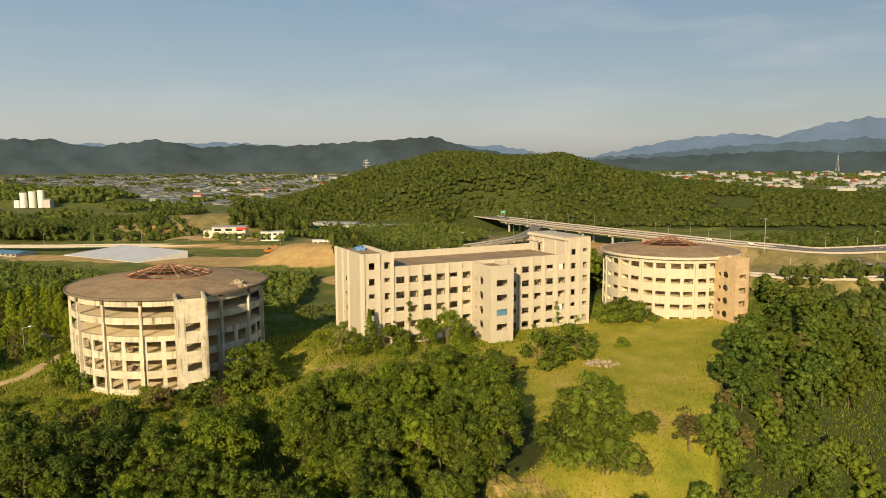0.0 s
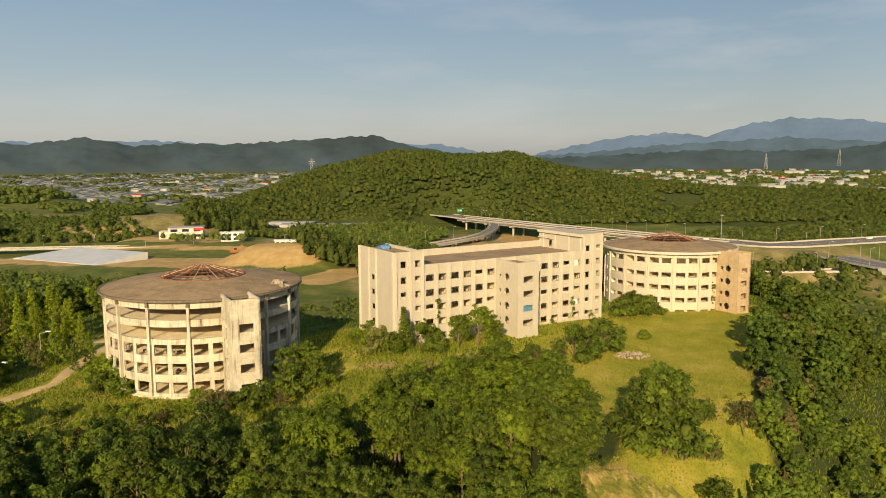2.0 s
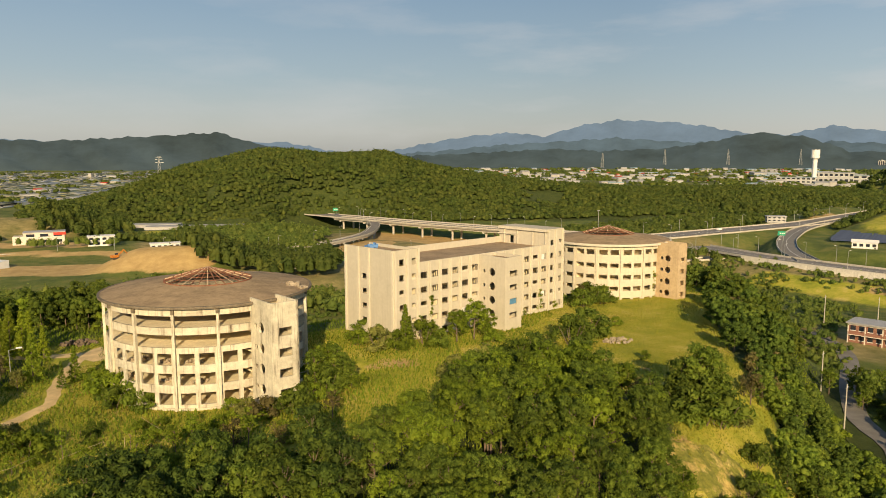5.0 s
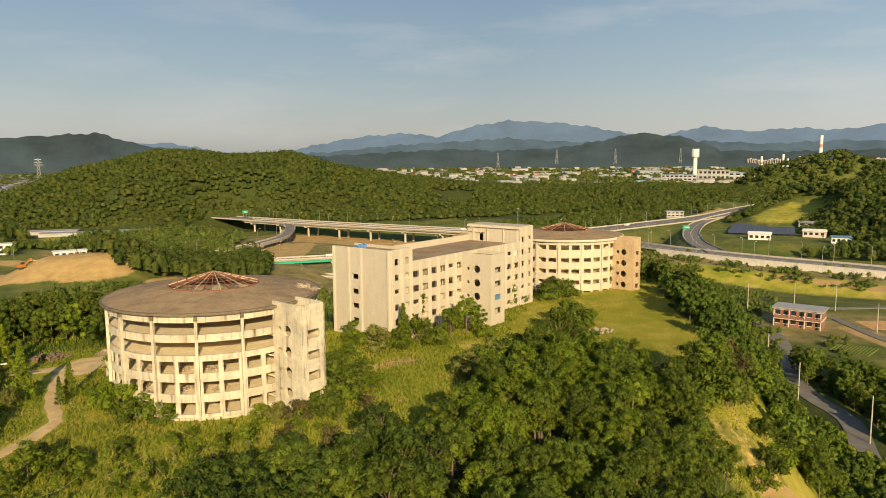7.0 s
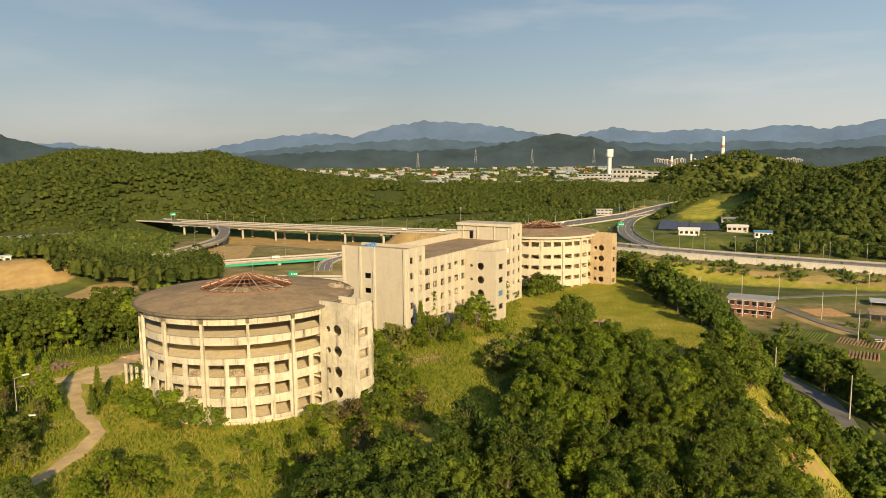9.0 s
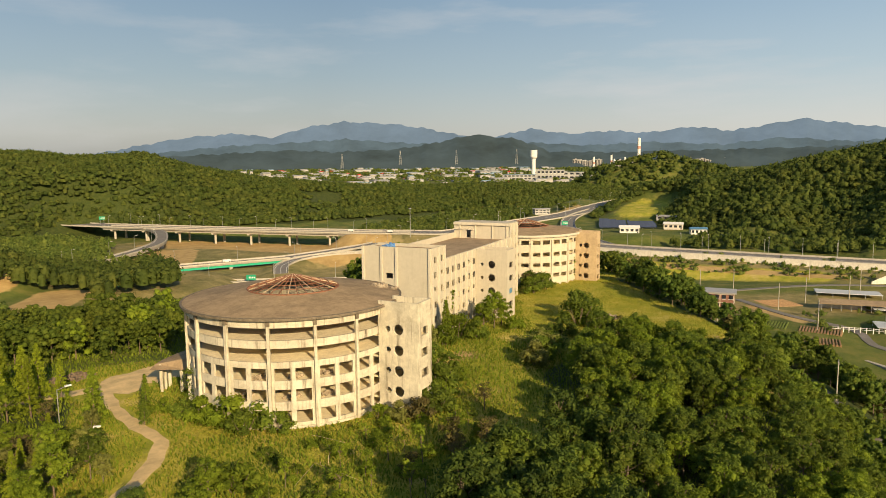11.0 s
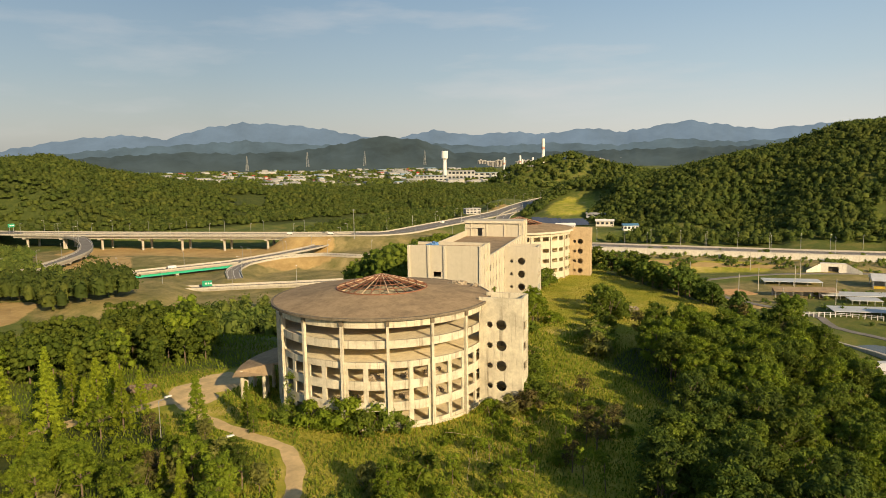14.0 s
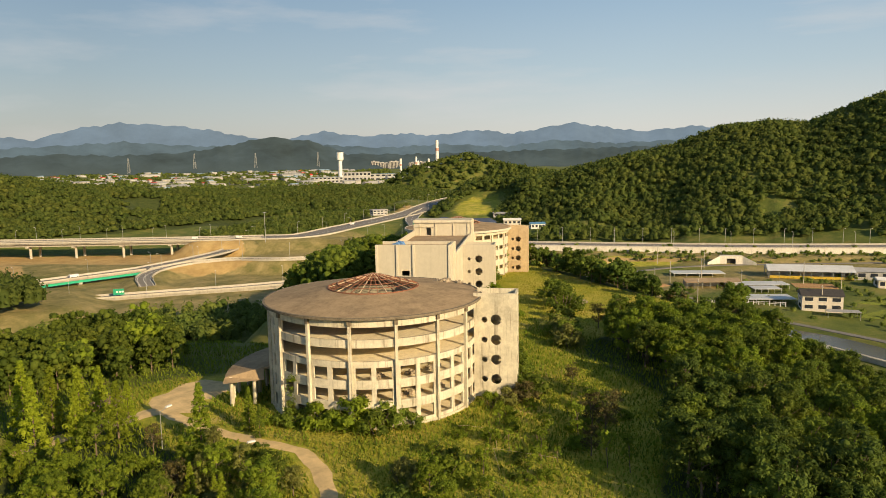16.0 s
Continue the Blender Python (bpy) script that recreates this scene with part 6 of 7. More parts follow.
LABELS = {"locust": ("tree", "leafy green broadleaf tree on the knoll", "broadleaf trees"), "bush": ("bush", "rounded green bush in rough grass", "bushes"),
          "conifer": ("conifer", "bright green narrow conical tree", "conical trees"), "sapling": ("sapling", "thin young tree with a few bright leaf tufts", "saplings"),
          "dry": ("dry_tree", "half-dry brownish tree with bare limbs", "half-dry trees")}
PROTO = {}


def plant(kind, variant, x, y, scale=1.0, turn=0.0, sink=0.0, mat=None, z=None):
    zz = float(land(x, y)) if z is None else z
    m = pose(x, y, zz - sink, 0, 0, turn) @ Matrix.Diagonal((scale, scale, scale, 1))
    key = (kind, variant, mat.name if mat else "")
    if key in PROTO:
        return copy_thing(PROTO[key], m @ Matrix.Scale(1 / PROTO[key].scale[0], 4))
    name, label, group = LABELS[kind]
    h, wood, C, R, per, size, heart = tree_kind(kind, 100 + variant)
    t = thing(name, m, label, name.replace("_", " "), group)
    part("trunk", wood, M_BARK, t)
    leaf = mat or {"locust": M_LEAF, "bush": M_LEAF, "conifer": M_CONIFER, "sapling": M_LEAF_B, "dry": M_LEAF_D}[kind]
    part("crown", leaf_mesh("crown", np.random.default_rng(variant), C, R, per, size, leaf, heart=heart), leaf, t)
    PROTO[key] = t
    return t


def inside(x, y, poly):
    """Which of the places lie in a polygon."""
    k = np.zeros(np.shape(x), bool)
    for (ax, ay), (bx, by) in zip(poly, poly[1:] + poly[:1]):
        cross = ((ay > y) != (by > y)) & (x < (bx - ax) * (y - ay) / (by - ay + 1e-9) + ax)
        k ^= cross
    return k


def grove(poly, step, seed, kinds, scale=(0.85, 1.2), clear=(), mass=""):
    """Plants over a polygon on a jittered grid. kinds: (kind, material, weight). mass: a label to join them into one wood."""
    rng = np.random.default_rng(seed)
    xs, ys = [p[0] for p in poly], [p[1] for p in poly]
    x, y = scatter(min(xs), max(xs), min(ys), max(ys), step, rng, lambda a, b: inside(a, b, poly))
    w = np.array([k[2] for k in kinds], float)
    z = land(x, y)
    puffs, stems = {}, Solid()
    for a, b, g in zip(x.tolist(), y.tolist(), z.tolist()):
        if any(math.hypot(a - c[0], b - c[1]) < c[2] for c in clear):
            continue
        kind, mat, _ = kinds[rng.choice(len(kinds), p=w / w.sum())]
        variant, k, turn = int(rng.integers(0, 6 if kind == "locust" else 3)), float(rng.uniform(*scale)), float(rng.uniform(0, 360))
        if not mass:
            plant(kind, variant, a, b, k, turn, 0.2, mat, g)
            continue
        h, wood, C, R, per, size, heart = tree_kind(kind, 100 + variant)
        m = pose(a, b, g - 0.2, 0, 0, turn)
        stems.tube((a, b, g - 0.5), (a, b, g + h * k * 0.6), 0.16 * k, 0.07 * k, 5)
        leaf = mat or {"locust": M_LEAF, "bush": M_LEAF, "dry": M_LEAF_D}[kind]
        puffs.setdefault(leaf.name, (leaf, [], []))
        C = list(C) + [(float(rng.uniform(-2.2, 2.2)), float(rng.uniform(-2.2, 2.2)), float(rng.uniform(0.5, 3.2))) for _ in range(3)]
        R = list(R) + [float(rng.uniform(0.8, 1.2)) for _ in range(3)]
        puffs[leaf.name][1].extend([tuple(m @ (Vector(c) * k)) for c in C])
        puffs[leaf.name][2].extend([r * k for r in R])
    for leaf, C, R in puffs.values():
        single("slope_wood", leaf_mesh("slope_wood", rng, C, R, 19, (0.24, 0.47), leaf, heart=0.74), leaf, mass, "woods", kind="stuff")
    if mass:
        single("wood_stems", stems, M_BARK, "thin grey trunks under a leafy wood", "woods", kind="stuff")


MIX = [("locust", None, 9), ("locust", M_LEAF_B, 0.8), ("dry", None, 0.4)]
SLOPE = [("locust", M_LEAF_K, 6), ("locust", None, 4), ("dry", None, 0.8), ("bush", None, 2)]
TOWERS = ((-55.2, 143.8, 24), (64.3, 202.8, 23), (-44, 123, 9), (77, 182, 8))
grove([(-98, 60), (-86, 68), (-74, 77), (-66, 86), (-58, 90), (-45, 92), (-38, 93.5), (-38, 81), (-60, 68), (-75, 52)], 4.5, 21, [("locust", M_LEAF_K, 6), ("locust", None, 4)], (0.9, 1.04))
grove([(-38, 93.5), (-30, 96), (-24, 102), (-17, 110), (-5, 119), (5, 124), (12, 117), (11, 97), (9.5, 88), (-30, 84), (-38, 81)], 4.5, 37, [("locust", None, 4), ("locust", M_LEAF_B, 5), ("dry", None, 0.5)], (0.9, 1.04))
grove([(9.5, 88), (8, 82), (3, 70), (-5, 54), (-40, 50), (-75, 52), (-60, 68), (-30, 84)], 4.2, 35, [("locust", None, 5), ("locust", M_LEAF_B, 4)], (0.62, 0.8))
grove([(-126, 106), (-108, 108), (-97, 122), (-95, 140), (-93, 156), (-102, 172), (-122, 186), (-135, 150)], 5.2, 25, [("locust", M_LEAF_B, 3), ("locust", M_LEAF_P, 1.5), ("conifer", None, 2), ("bush", M_LEAF_B, 3), ("dry", None, 0.3)], (0.5, 0.78))
grove([(-126, 106), (-110, 108), (-99, 122), (-97, 140), (-96, 156), (-104, 170), (-122, 184), (-135, 150)], 5.5, 34, [("bush", M_LEAF_B, 3), ("bush", M_LEAF_P, 1), ("bush", None, 1)], (0.8, 1.3))
grove([(80, 172), (62, 150), (53, 133), (76, 133), (82, 141), (99, 160), (130, 190), (112, 222), (90, 216), (94, 190)], 5.1, 22, SLOPE, (0.75, 1.0), TOWERS, "dense green trees down the east slope")
grove([(53, 133), (46, 120), (41, 108), (33, 88), (30, 66), (42, 62), (54, 88), (70, 120), (76, 133)], 4.0, 28, SLOPE, (0.5, 0.78), (), "low green trees and scrub down the steep east slope")
grove([(104, 144), (117, 136), (107, 113), (82, 90), (75, 95), (90, 114), (98, 128)], 4.8, 23, SLOPE, (0.7, 1.0), (), "green trees beside the country road")
grove([(-132, 200), (-108, 197), (-92, 196), (-79, 190), (-65, 188), (-55, 197), (-53, 212), (-62, 226), (-95, 236), (-130, 228)], 4.7, 24, [("locust", None, 9), ("locust", M_LEAF_B, 1)], (0.82, 1.05), (), "tall dense green trees behind the dirt yard")
grove([(5, 206), (20, 212), (46, 222), (95, 236), (104, 262), (62, 272), (30, 258), (9, 240)], 5.4, 26, MIX, (1.15, 1.45), TOWERS, "green trees behind the long block")
grove([(30, 66), (38, 92), (46, 112), (54, 90), (70, 120), (78, 134), (86, 136), (78, 118), (62, 88), (46, 58), (30, 48)], 3.3, 30, [("bush", None, 5), ("bush", M_LEAF_B, 2)], (0.7, 1.1), (), "bright scrub on the steep bank above the road")
grove([(-99, 122), (-93, 120), (-88, 131), (-87, 142), (-89, 150), (-97, 150)], 4.0, 36, [("locust", M_LEAF_P, 3), ("locust", None, 2), ("bush", M_LEAF_B, 2)], (0.45, 0.62))
grove([(-106, 100), (-97, 97), (-90, 106), (-92, 115), (-101, 118)], 4.2, 38, [("locust", M_LEAF_K, 3), ("locust", None, 3), ("bush", None, 1)], (0.55, 0.75))
# low growth south of the round tower
grove([(-92, 100), (-76, 97), (-58, 103), (-38, 100), (-36, 114), (-52, 119), (-72, 122), (-84, 118)], 4.2, 27, [("bush", M_LEAF_B, 4), ("sapling", None, 3), ("bush", None, 2)], (0.4, 0.75))
# single plants
for kind, v, x, y, s, mat in (("bush", 0, -71, 131, 1.35, None), ("locust", 1, -35, 132, 0.8, M_LEAF_B), ("locust", 2, -32, 128, 0.72, None), ("bush", 0, -71.2, 134.9, 1.9, M_LEAF_B), ("bush", 1, -67.9, 131.9, 1.7, None), ("bush", 2, -74.2, 139.8, 1.5, M_LEAF_B), ("bush", 1, -69.8, 134.7, 1.6, M_LEAF_B), ("bush", 2, -72.8, 141.5, 1.4, None), ("conifer", 0, -15.4, 149.5, 1.0, M_LEAF_B), ("bush", 0, -21.5, 150, 1.7, M_LEAF_P), ("bush", 2, -17.5, 147.5, 1.5, M_LEAF_B), ("bush", 1, -25, 154, 1.4, M_LEAF_B), ("conifer", 1, -14.3, 150, 0.7, M_LEAF), ("bush", 1, -19, 156, 1.4, M_LEAF_B), ("bush", 0, -22, 162, 1.3, None),
                               ("locust", 3, -3.5, 150, 0.85, M_LEAF_B), ("locust", 4, 1, 151.5, 0.95, M_LEAF_B), ("locust", 2, 4, 152, 0.8, M_LEAF_B), ("bush", 0, -11, 151, 1.9, M_LEAF_B), ("bush", 2, -8, 147, 1.4, None), ("bush", 1, 4, 148, 1.2, M_LEAF_B), ("bush", 0, 20.5, 142, 2.4, None), ("bush", 1, 22, 140, 1.1, M_LEAF_B),
                               ("bush", 2, 40, 156, 0.85, M_LEAF_B), ("locust", 5, 21.5, 99, 1.2, None), ("locust", 2, 18.8, 100, 1.05, None), ("locust", 0, 24, 100, 1.05, None), ("bush", 1, 21, 98, 2.6, None), ("bush", 0, 20, 95.5, 2.1, None), ("bush", 1, 23, 95.5, 2.1, None), ("bush", 2, 24.5, 98.5, 2.0, None), ("bush", 0, 18, 98, 2.0, None), ("locust", 0, 36, 88, 0.95, None), ("locust", 3, 39, 86, 0.9, None), ("locust", 1, 34, 85, 0.8, None), ("bush", 0, 27, 147.5, 2.4, None), ("bush", 1, -2.5, 132, 1.9, None),
                               ("bush", 2, -12, 125.5, 1.75, M_LEAF_P), ("bush", 0, -7.5, 128.5, 1.7, None), ("bush", 1, -3.5, 131.5, 1.9, M_LEAF_P), ("bush", 2, 3, 134, 1.7, None), ("bush", 0, 10, 138, 1.5, None), ("bush", 0, 4, 121, 1.2, None), ("bush", 1, -80, 113, 1.5, M_LEAF_B), ("bush", 2, -83, 117, 1.3, M_LEAF_P), ("sapling", 1, -57, 104, 1.1, None), ("dry", 0, -54, 101, 0.7, None), ("sapling", 2, -60, 108, 1.0, None), ("dry", 1, -62, 100, 0.6, None), ("sapling", 0, -50, 105, 1.2, None), ("conifer", 1, -80, 149, 0.75, M_LEAF_B), ("bush", 1, -31, 128, 1.2, M_LEAF_B), ("bush", 0, -70, 134, 1.2, M_LEAF_B), ("bush", 2, -71.5, 139, 1.0, None), ("bush", 1, -75, 145, 1.15, None), ("bush", 2, -77, 149, 0.9, M_LEAF_B), ("bush", 0, -66, 128, 0.9, None), ("conifer", 1, -81.5, 145, 0.55, M_LEAF),
                               ("bush", 0, -41, 119.5, 1.0, None), ("bush", 1, -45, 125, 0.8, M_LEAF_D), ("bush", 2, -38, 124, 1.1, M_LEAF_B), ("locust", 1, -84, 112, 0.6, M_LEAF_B), ("locust", 4, -87, 108, 0.55, M_LEAF_B), ("locust", 3, 47, 184, 0.72, None), ("locust", 5, 44, 182, 0.6, M_LEAF_D), ("bush", 0, 50.5, 181, 1.9, None), ("bush", 1, 46, 181, 2.2, None), ("bush", 2, 43, 179, 1.8, None),
                               ("conifer", 0, -100, 177, 1.28, None), ("conifer", 1, -97, 174.5, 1.15, None), ("conifer", 2, -94, 172, 1.22, None), ("conifer", 1, -92, 169.5, 1.08, None), ("conifer", 0, -89, 167, 0.81, None), ("conifer", 2, -87.5, 151, 1.15, M_LEAF_B), ("conifer", 0, -95, 160, 1.08, None), ("conifer", 1, -103, 168, 1.22, None),
                               ("conifer", 2, -106, 181, 1.35, None), ("conifer", 1, -109, 174, 1.3, None), ("conifer", 0, -111, 167, 1.2, None), ("conifer", 2, -98.5, 165, 1.1, None), ("dry", 1, -52, 104, 0.75, None), ("dry", 2, -46, 103, 0.7, None), ("sapling", 0, -64.5, 96.6, 1.0, None), ("sapling", 1, -64.5, 93.5, 1.0, None), ("sapling", 2, -70.7, 103.5, 0.9, None), ("sapling", 0, -74.8, 109.8, 0.8, None), ("dry", 0, -36.5, 114, 0.6, None),
                               ("dry", 2, 8, 127, 0.95, None), ("dry", 1, 12, 124, 0.9, None), ("dry", 0, 38, 106, 0.9, None), ("bush", 2, 30, 128, 0.7, M_LEAF_B), ("bush", 1, 26, 110, 0.8, None), ("bush", 0, -46.5, 118.3, 1.25, M_LEAF_D), ("bush", 1, -43, 118.6, 1.3, None), ("bush", 2, -49.5, 120, 1.1, M_LEAF_P), ("bush", 1, -41, 121.5, 1.5, None), ("bush", 0, -52, 122, 1.0, M_LEAF_B), ("locust", 0, -37.5, 128.5, 0.8, None), ("locust", 5, -33.5, 131.5, 0.82, None), ("bush", 2, -36, 126, 1.8, None), ("bush", 0, 17, 82, 1.3, None), ("bush", 2, 22, 84, 1.5, M_LEAF_B), ("bush", 1, 26, 90, 1.4, None), ("bush", 0, 12, 79, 1.2, M_LEAF_B), ("bush", 2, 27.5, 97, 1.2, M_LEAF_P), ("bush", 1, 31, 106, 1.3, None), ("conifer", 2, 33, 92, 0.7, M_LEAF_K), ("conifer", 0, 30, 88, 0.75, M_LEAF_K)):
    plant(kind, v, x, y, s, (x * 37 + y * 11) % 360, 0.15, mat)

# lower woods north of the knoll, as one mass each
PATCHES = (((-30, 375), (0, 368), (14, 395), (8, 430), (-14, 435), (-34, 405)), ((-66, 428), (-16, 412), (-6, 440), (-20, 480), (-72, 490), (-80, 455)))
LOW_PATCHES = (((-190, 556), (-120, 550), (-118, 556), (-190, 563)), ((-95, 520), (-60, 475), (-20, 470), (-10, 500), (-60, 530)), ((10, 268), (60, 272), (70, 305), (30, 330), (-10, 345), (-35, 330), (-5, 300)), ((-190, 255), (-130, 245), (-88, 252), (-74, 290), (-66, 340), (-72, 385), (-140, 372), (-200, 335)), ((-340, 475), (-290, 455), (-245, 422), (-130, 378), (-140, 350), (-220, 340), (-380, 340)),
               ((20, 510), (-50, 560), (-105, 620), (-90, 670), (20, 680), (40, 620), (10, 560)), ((-50, 470), (-20, 460), (15, 480), (0, 500), (-40, 500)))
FAR_PATCHES = (((-330, 610), (-275, 612), (-262, 640), (-290, 690), (-350, 680)), ((-120, 590), (-60, 575), (-60, 610), (-130, 650)), ((130, 260), (215, 330), (225, 400), (150, 345), (100, 300)), ((-480, 640), (-350, 612), (-235, 600), (-215, 625), (-260, 660), (-330, 800), (-460, 790)), ((-150, 600), (-110, 590), (-95, 625), (-140, 640)),
               ((338, 330), (350, 280), (375, 200), (400, 60), (430, -60), (470, -60), (430, 100), (400, 230), (395, 310), (365, 320)), ((270, 505), (420, 555), (560, 612), (500, 660), (380, 640), (260, 600), (215, 560)),
               ((500, 500), (640, 562), (760, 600), (820, 560), (700, 470), (560, 480)))
TALL_PATCHES = (((-190, 640), (-140, 630), (-125, 660), (-150, 720), (-205, 715)), ((-400, 612), (-340, 600), (-335, 640), (-400, 650)))


def within(patches):
    return lambda x, y: np.any([inside(x, y, list(p)) for p in patches], axis=0)


woods("valley_woods", (-100, 60, 350, 480), 5.2, (2.6, 3.9), (10, 15), 46, 31, within(PATCHES), "dense green woods below the knoll")
woods("valley_woods", (-400, 60, 230, 720), 5.0, (2.4, 3.6), (6, 9.5), 36, 35, within(LOW_PATCHES), "low green woods on the valley floor")
woods("roadside_woods", (-500, 830, -60, 820), 6.2, (2.6, 4.4), (5, 9), 26, 32, within(FAR_PATCHES), "green roadside scrub and trees")
woods("tall_trees", (-420, -100, 580, 800), 7.5, (4.0, 5.5), (13, 18), 70, 36, within(TALL_PATCHES), "tall dark green trees beside the valley road")


def sector(a0, a1, r0, r1, share):
    """Clumps over a sector of the plain as seen from the knoll."""
    def keep(x, y):
        a, r = np.degrees(np.arctan2(x + 70, y - 20)), np.hypot(x + 70, y - 20)
        p = np.sin(x * 0.021 + y * 0.013) * np.cos(y * 0.017 - x * 0.009) + 0.45 * np.sin(x * 0.063 + y * 0.049)
        d = np.minimum(spine(x, y, HILL_A)[0], spine(x, y, HILL_E)[0])
        return (a > a0) & (a < a1) & (r > r0) & (r < r1) & (p > share) & (d > 150)
    return keep


woods("town_trees", (300, 2100, 900, 2750), 17, (6, 10), (7, 12), 9, 37, sector(16, 50, 1500, 2800, 0.35), "far green trees between works and houses")
woods("plain_trees", (-1300, 0, 760, 2300), 12, (4.5, 8), (6, 11), 9, 38, sector(-32, 3, 760, 1250, 0.2), "clumps of green trees among far fields")
woods("plain_trees", (-1500, 100, 1250, 2750), 19, (5, 9), (6, 10), 8, 39, sector(-32, 3, 1250, 2700, 0.62), "clumps of green trees among far fields")


def scrub_keep(x, y):
    r = spine(x, y, [(p[0] - 20, p[1] - 6, 0, 1) for p in HIGHWAY_S[2:8]])[0]
    p = np.sin(x * 0.37 + y * 0.11) * np.cos(y * 0.29 + x * 0.2) + 0.5 * np.sin(x * 1.3 + y * 0.9)
    lane = np.minimum(spine(x, y, [(*q[:2], 0, 1) for q in LANE])[0], spine(x, y, [(*q[:2], 0, 1) for q in LANE_B])[0])
    k = ((r < 14) & (p > 0.1)) | (inside(x, y, [(120, 160), (215, 240), (225, 330), (150, 300), (100, 250)]) & (p > -0.2)) | (inside(x, y, [(110, 160), (150, 170), (180, 150), (290, 110), (260, 60), (150, 60), (155, 110), (120, 140)]) & (p > 0.72))
    far = spine(x, y, [(*q, 0, 1) for q in RIVER])[0]
    return k & (lane > 4) & (far > 11) & (np.hypot(x - 159, y - 186) > 14)


woods("scrub", (90, 420, 20, 400), 2.9, (0.8, 1.9), (1.2, 3.6), 24, 33, scrub_keep, "scattered scrub on banks and field edges")
woods("scrub", (-80, 40, 225, 360), 3.4, (0.9, 2.0), (1.2, 3.0), 18, 40, lambda x, y: inside(x, y, [(-62, 232), (-10, 250), (22, 300), (-20, 352), (-68, 320)]) & (np.sin(x * 0.21 + y * 0.13) * np.cos(y * 0.17 - x * 0.08) > -0.25), "low sunlit scrub on the slope behind the round tower")
grove([(96, 148), (112, 152), (122, 138), (112, 118), (92, 104), (86, 110), (98, 128)], 5.2, 29, [("locust", None, 5), ("bush", None, 2)], (0.6, 0.9))


# ---- grass ----
def tufts(seed, box, step, keep, high, name, mat, label):
    rng = np.random.default_rng(seed)
    x, y = scatter(*box, step, rng, keep)
    n = len(x)
    z = land(x, y) - 0.05
    h = rng.uniform(*high, n) * (0.7 + 0.6 * (0.5 + 0.5 * rough(x, y, 5)))
    a = rng.uniform(0, math.pi, n)
    w = rng.uniform(0.07, 0.17, n)
    lean = rng.normal(scale=0.25, size=(n, 2)) * h[:, None]
    dx, dy = np.cos(a) * w, np.sin(a) * w
    q = np.stack([np.stack([x - dx, y - dy, z], -1), np.stack([x + dx, y + dy, z], -1), np.stack([x + dx * 0.6 + lean[:, 0], y + dy * 0.6 + lean[:, 1], z + h], -1), np.stack([x - dx * 0.6 + lean[:, 0], y - dy * 0.6 + lean[:, 1], z + h * 0.8], -1)], 1)
    s = Solid()
    s.v, s.f = q.reshape(-1, 3).tolist(), np.arange(4 * n).reshape(-1, 4).tolist()
    single(name, s, mat, label, "grass", kind="stuff")


def open_ground(x, y):
    ux, uy = (x - CORNER[0]) * 0.892 + (y - CORNER[1]) * 0.4518, -(x - CORNER[0]) * 0.4518 + (y - CORNER[1]) * 0.892
    ok = ~((ux > -0.5) & (ux < 61.5) & (uy > -0.5) & (uy < 18)) & ~((ux > 26.5) & (ux < 33.5) & (uy > -9) & (uy < 1))
    for c in ((-55.19, 143.8), (64.3, 202.8)):
        ok &= np.hypot(x - c[0], y - c[1]) > 18.6
    ok &= mask(x, y, SOIL, 4) < 0.4 + 0.3 * rough(x, y, 3)
    ok &= mask(x, y, TRACKS, 1.2) < 0.5
    return ok


TRACKS = [([(-66, 173), (-76, 171.5), (-82, 166)], 5.0), ([(-82, 168), (-83, 155), (-82.5, 143), (-82, 136), (-86, 128), (-93, 120), (-105, 108)], 1.15), ([(-80, 169), (-90, 170.5), (-108, 172)], 1.8)]
ON_LAWN = lambda x, y: mask(x, y, LAWN[-5:-3], 6)
tufts(41, (-110, 100, 60, 215), 0.42, lambda x, y: open_ground(x, y) & (mask(x, y, LAWN, 10) > 0.25) & (mask(x, y, WOODED, 6) < 0.3) & (land(x, y) > -6), (0.12, 0.34), "meadow_grass", M_GRASS, "long sunlit yellow-green meadow grass")
tufts(42, (-110, 110, 55, 215), 0.62, lambda x, y: open_ground(x, y) & (land(x, y) > -19) & (ON_LAWN(x, y) < 0.35 + 0.5 * rough(x, y, 4)), (0.35, 0.8), "tall_weeds", M_LEAF_B, "tall green weeds in the rough grass")
# dirt tracks
M_TRACK = plain("packed_earth", (0.60, 0.44, 0.22), 0.95, 0, 0.25, 0.4)
for pts, half in TRACKS:
    line = [(x, y, float(land(x, y)) + 0.1) for x, y in pts]
    s = Solid()
    c, nm = course(line, 2.0)
    for k, (p, n) in enumerate(zip(c, nm)):
        for j in range(5):
            q = p + n * half * (j / 2 - 1) * (1 + 0.18 * math.sin(k * 1.9 + j) + 0.1 * math.sin(k * 0.7))
            s.v.append((q.x, q.y, float(land(q.x, q.y)) + (0.10 if 0 < j < 4 else 0.02) - (0.05 if j in (1, 3) else 0)))
    s.f = [(5 * k + j, 5 * k + j + 1, 5 * k + j + 6, 5 * k + j + 5) for k in range(len(c) - 1) for j in range(4)]
    single("dirt_track", s, M_TRACK, "pale rutted dirt track", "track", kind="structure", smooth=True)


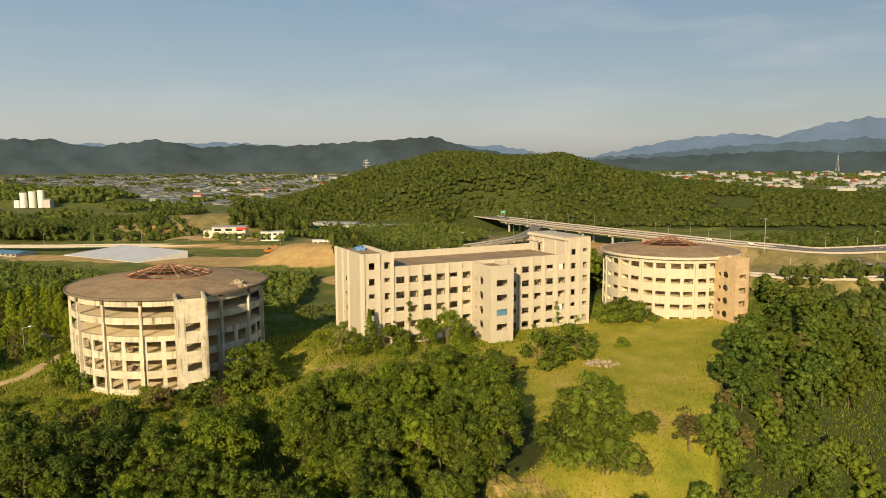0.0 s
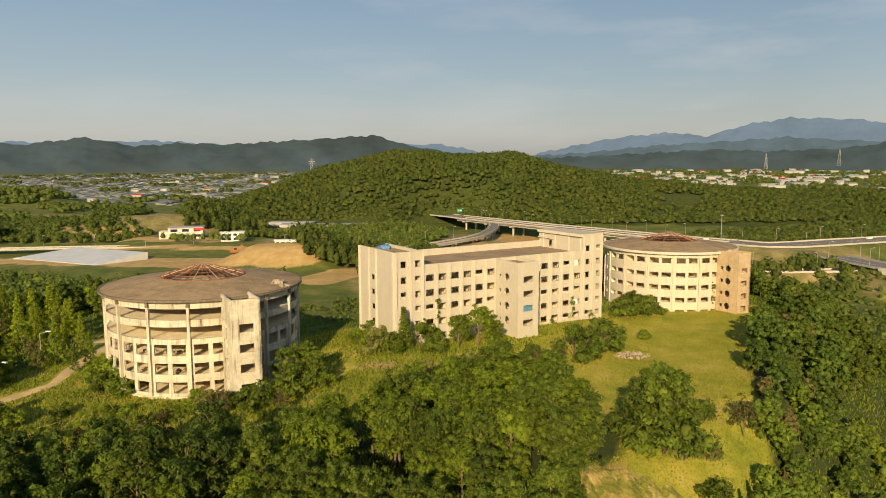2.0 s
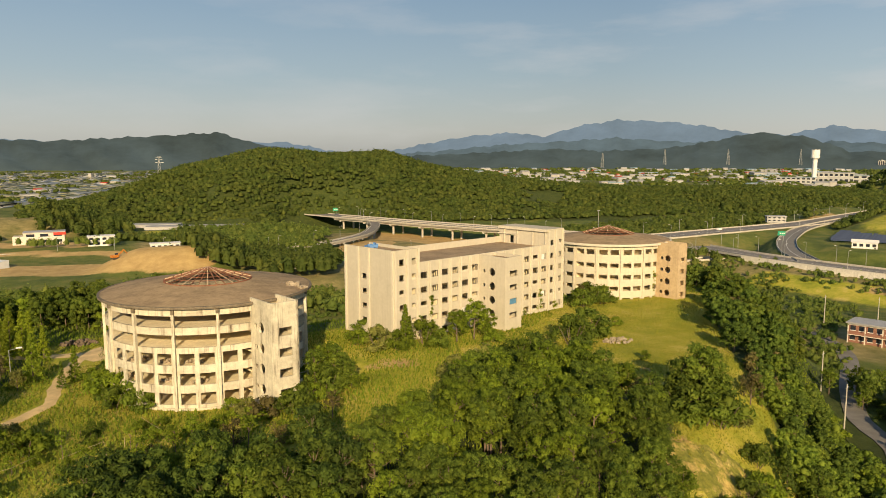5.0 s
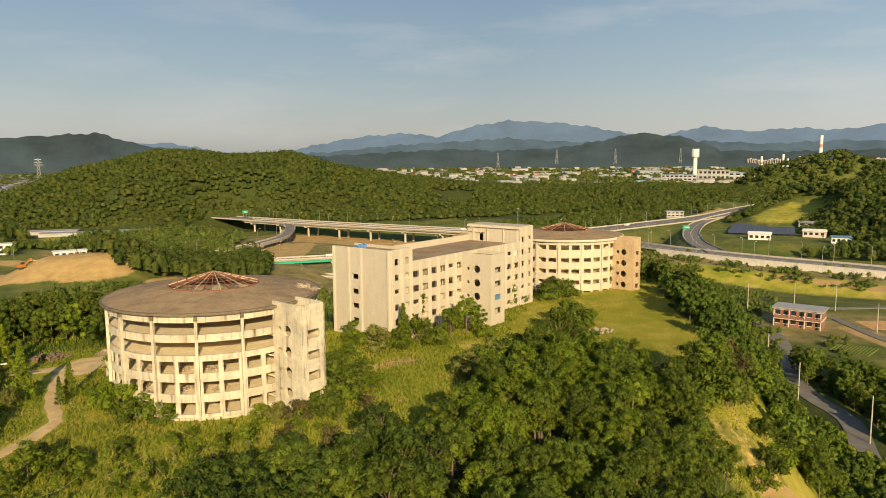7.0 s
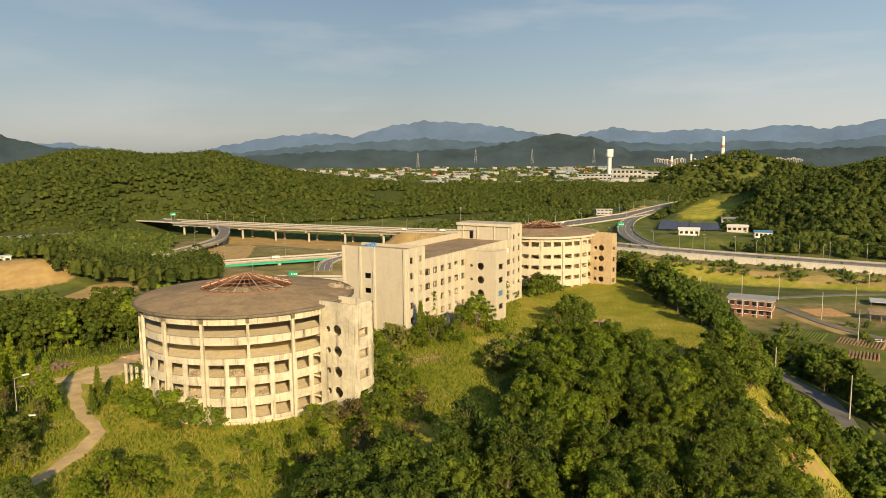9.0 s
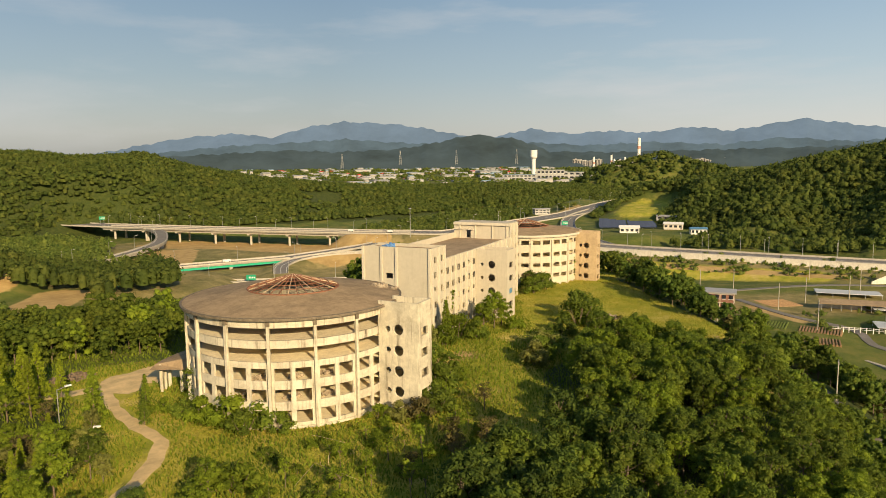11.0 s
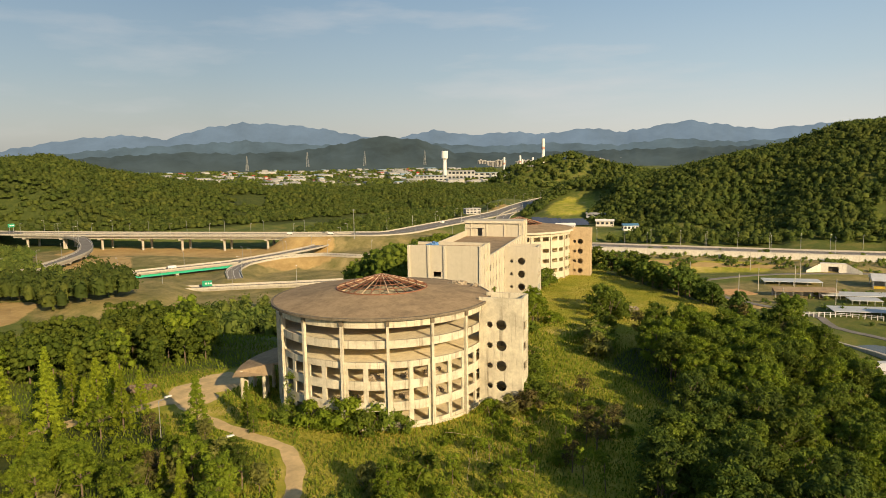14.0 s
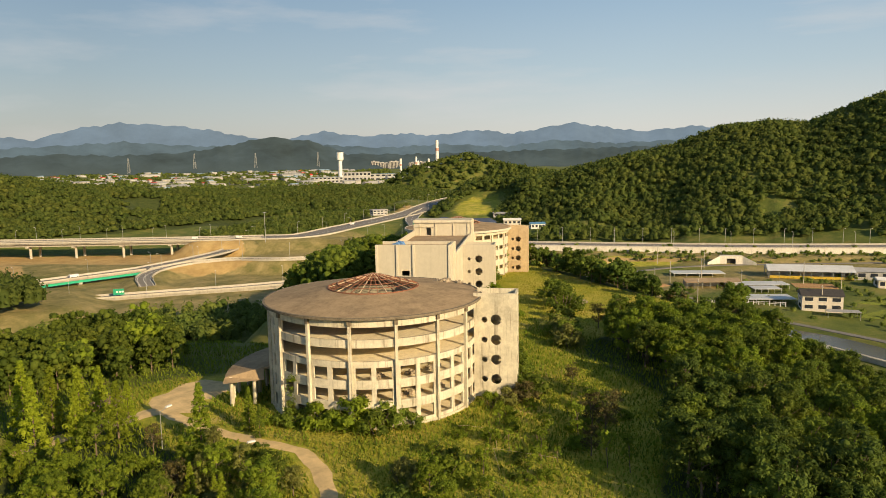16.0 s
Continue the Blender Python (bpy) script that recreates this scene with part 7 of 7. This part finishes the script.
# ---- bare bank below the lawn ----
def bank_material():
    m, n, l, b = material("eroded_yellow_soil", 0.95)
    c = ramp(n, l, noise_tex(n, l, 0.5, 8, 0.7), [(0.3, (0.36, 0.25, 0.07)), (0.5, (0.55, 0.40, 0.13)), (0.7, (0.68, 0.53, 0.21))])
    green = ramp(n, l, noise_tex(n, l, 0.32, 8, 0.75), [(0.40, (0, 0, 0)), (0.52, (1, 1, 1))])
    grass = ramp(n, l, noise_tex(n, l, 1.2, 6, 0.7), [(0.3, (0.13, 0.15, 0.02)), (0.7, (0.30, 0.27, 0.05))])
    l.new(blend(n, l, c, grass, green), b.inputs["Base Color"])
    bump(n, l, b, noise_tex(n, l, 2.2, 9, 0.75), 1.0, 0.4)
    return m


M_BANK = bank_material()
for tops, reach, seed in (([(6, 90.5), (11, 89.5), (16, 89), (22, 89)], 9, 1),):
    rng = np.random.default_rng(seed)
    s, rows = Solid(), 14
    c, nm = course([(x, y, 0) for x, y in tops], 0.5)
    for k, (p, n) in enumerate(zip(c, nm)):
        for j in range(rows):
            d = reach * j / (rows - 1)
            q = p + n * (d + 0.5 * math.sin(k * 0.9 + j * 0.3))
            edge = min(1.0, k / 3, (len(c) - 1 - k) / 3) * min(1.0, (rows - 1 - j) / 3)
            rib = 0.45 * abs(math.sin(k * 0.55 + 0.25 * math.sin(j * 0.8))) + 0.12 * float(rng.normal())
            s.v.append((q.x, q.y, float(land(q.x, q.y)) - 0.25 + (0.3 + rib) * edge))
    s.f = [(k * rows + j, k * rows + j + 1, (k + 1) * rows + j + 1, (k + 1) * rows + j) for k in range(len(c) - 1) for j in range(rows - 1)]
    single("eroded_bank", s, M_BANK, "steep bank of bare yellow soil with tufts of grass", "bank", kind="structure")


# ---- climbers, stakes and strings ----
def climber(name, line, rad, seed, label):
    rng = np.random.default_rng(seed)
    C, R = [], []
    for (ax, ay, az), (bx, by, bz) in zip(line, line[1:]):
        for k in range(9):
            t = rng.uniform()
            C.append((ax + (bx - ax) * t + rng.normal() * rad * 0.5, ay + (by - ay) * t + rng.normal() * rad * 0.3, az + (bz - az) * t))
            R.append(rad * rng.uniform(0.5, 1.0))
    single(name, leaf_mesh(name, rng, C, R, 26, (0.12, 0.26), M_LEAF_B), M_LEAF_B, label, "climbing plant")


def on_front(u, z, off=-0.35):
    return (CORNER[0] + u * 0.892 - off * 0.4518, CORNER[1] + u * 0.4518 + off * 0.892, z)


climber("climber", [(-73.9, 146.2, 0.5), (-73.8, 146.0, 4), (-73.9, 145.6, 8.2)], 0.8, 1, "green climber up the round tower's column")
climber("climber", [on_front(10.7, 6.5), on_front(10.9, 9.5), on_front(10.6, 11.5)], 0.45, 2, "thin climber on the beige front wall")
climber("climber", [on_front(7.2, 5.5), on_front(7.0, 7.5)], 0.35, 3, "thin climber on the beige front wall")
climber("climber", [on_front(50.6, 1.5), on_front(50.8, 5), on_front(50.4, 8)], 0.6, 4, "green climber on the beige front wall")
climber("climber", [on_front(56.9, 1), on_front(57.1, 4)], 0.6, 5, "green climber on the beige front wall")
climber("climber", [on_front(43.5, 1), on_front(43.7, 3.4)], 0.6, 6, "green climber on the beige front wall")
climber("climber", [(70.3, 186.2, 0), (70.2, 186.0, 5), (70.3, 185.9, 9)], 0.5, 7, "thin climber in the corner of the yellow tower")
climber("climber", [on_front(26.4, 1), on_front(26.2, 4.5, -0.6)], 0.9, 8, "green climber at the foot of the stair pier")
rng = np.random.default_rng(77)
stake, tops = None, []
for k in range(34):
    x, y = (float(rng.uniform(-86, -62)), float(rng.uniform(101, 121)))
    h = float(rng.uniform(1.2, 2.4))
    m = pose(x, y, float(land(x, y)), float(rng.normal() * 4), float(rng.normal() * 4), 0) @ Matrix.Diagonal((1, 1, h / 2.5, 1))
    tops.append((x, y, float(land(x, y)) + h * 0.85))
    stake = copy_thing(stake, m) if stake else single("garden_stake", Solid().tube((0, 0, -0.3), (0, 0, 2.5), 0.03, 0.022, 5), M_PALE, "thin pale plant stake in the weeds", "stake", "plant stakes", m=m)
tops.sort()
for k, (a, b) in enumerate(zip(tops, tops[3:])):
    if k % 3 == 0 and math.dist(a, b) < 9:
        single("string_line", Solid().beam(a, b, 0.025, 0.025), M_PALE, "pale string strung between plant stakes", "string", "strings between the stakes")
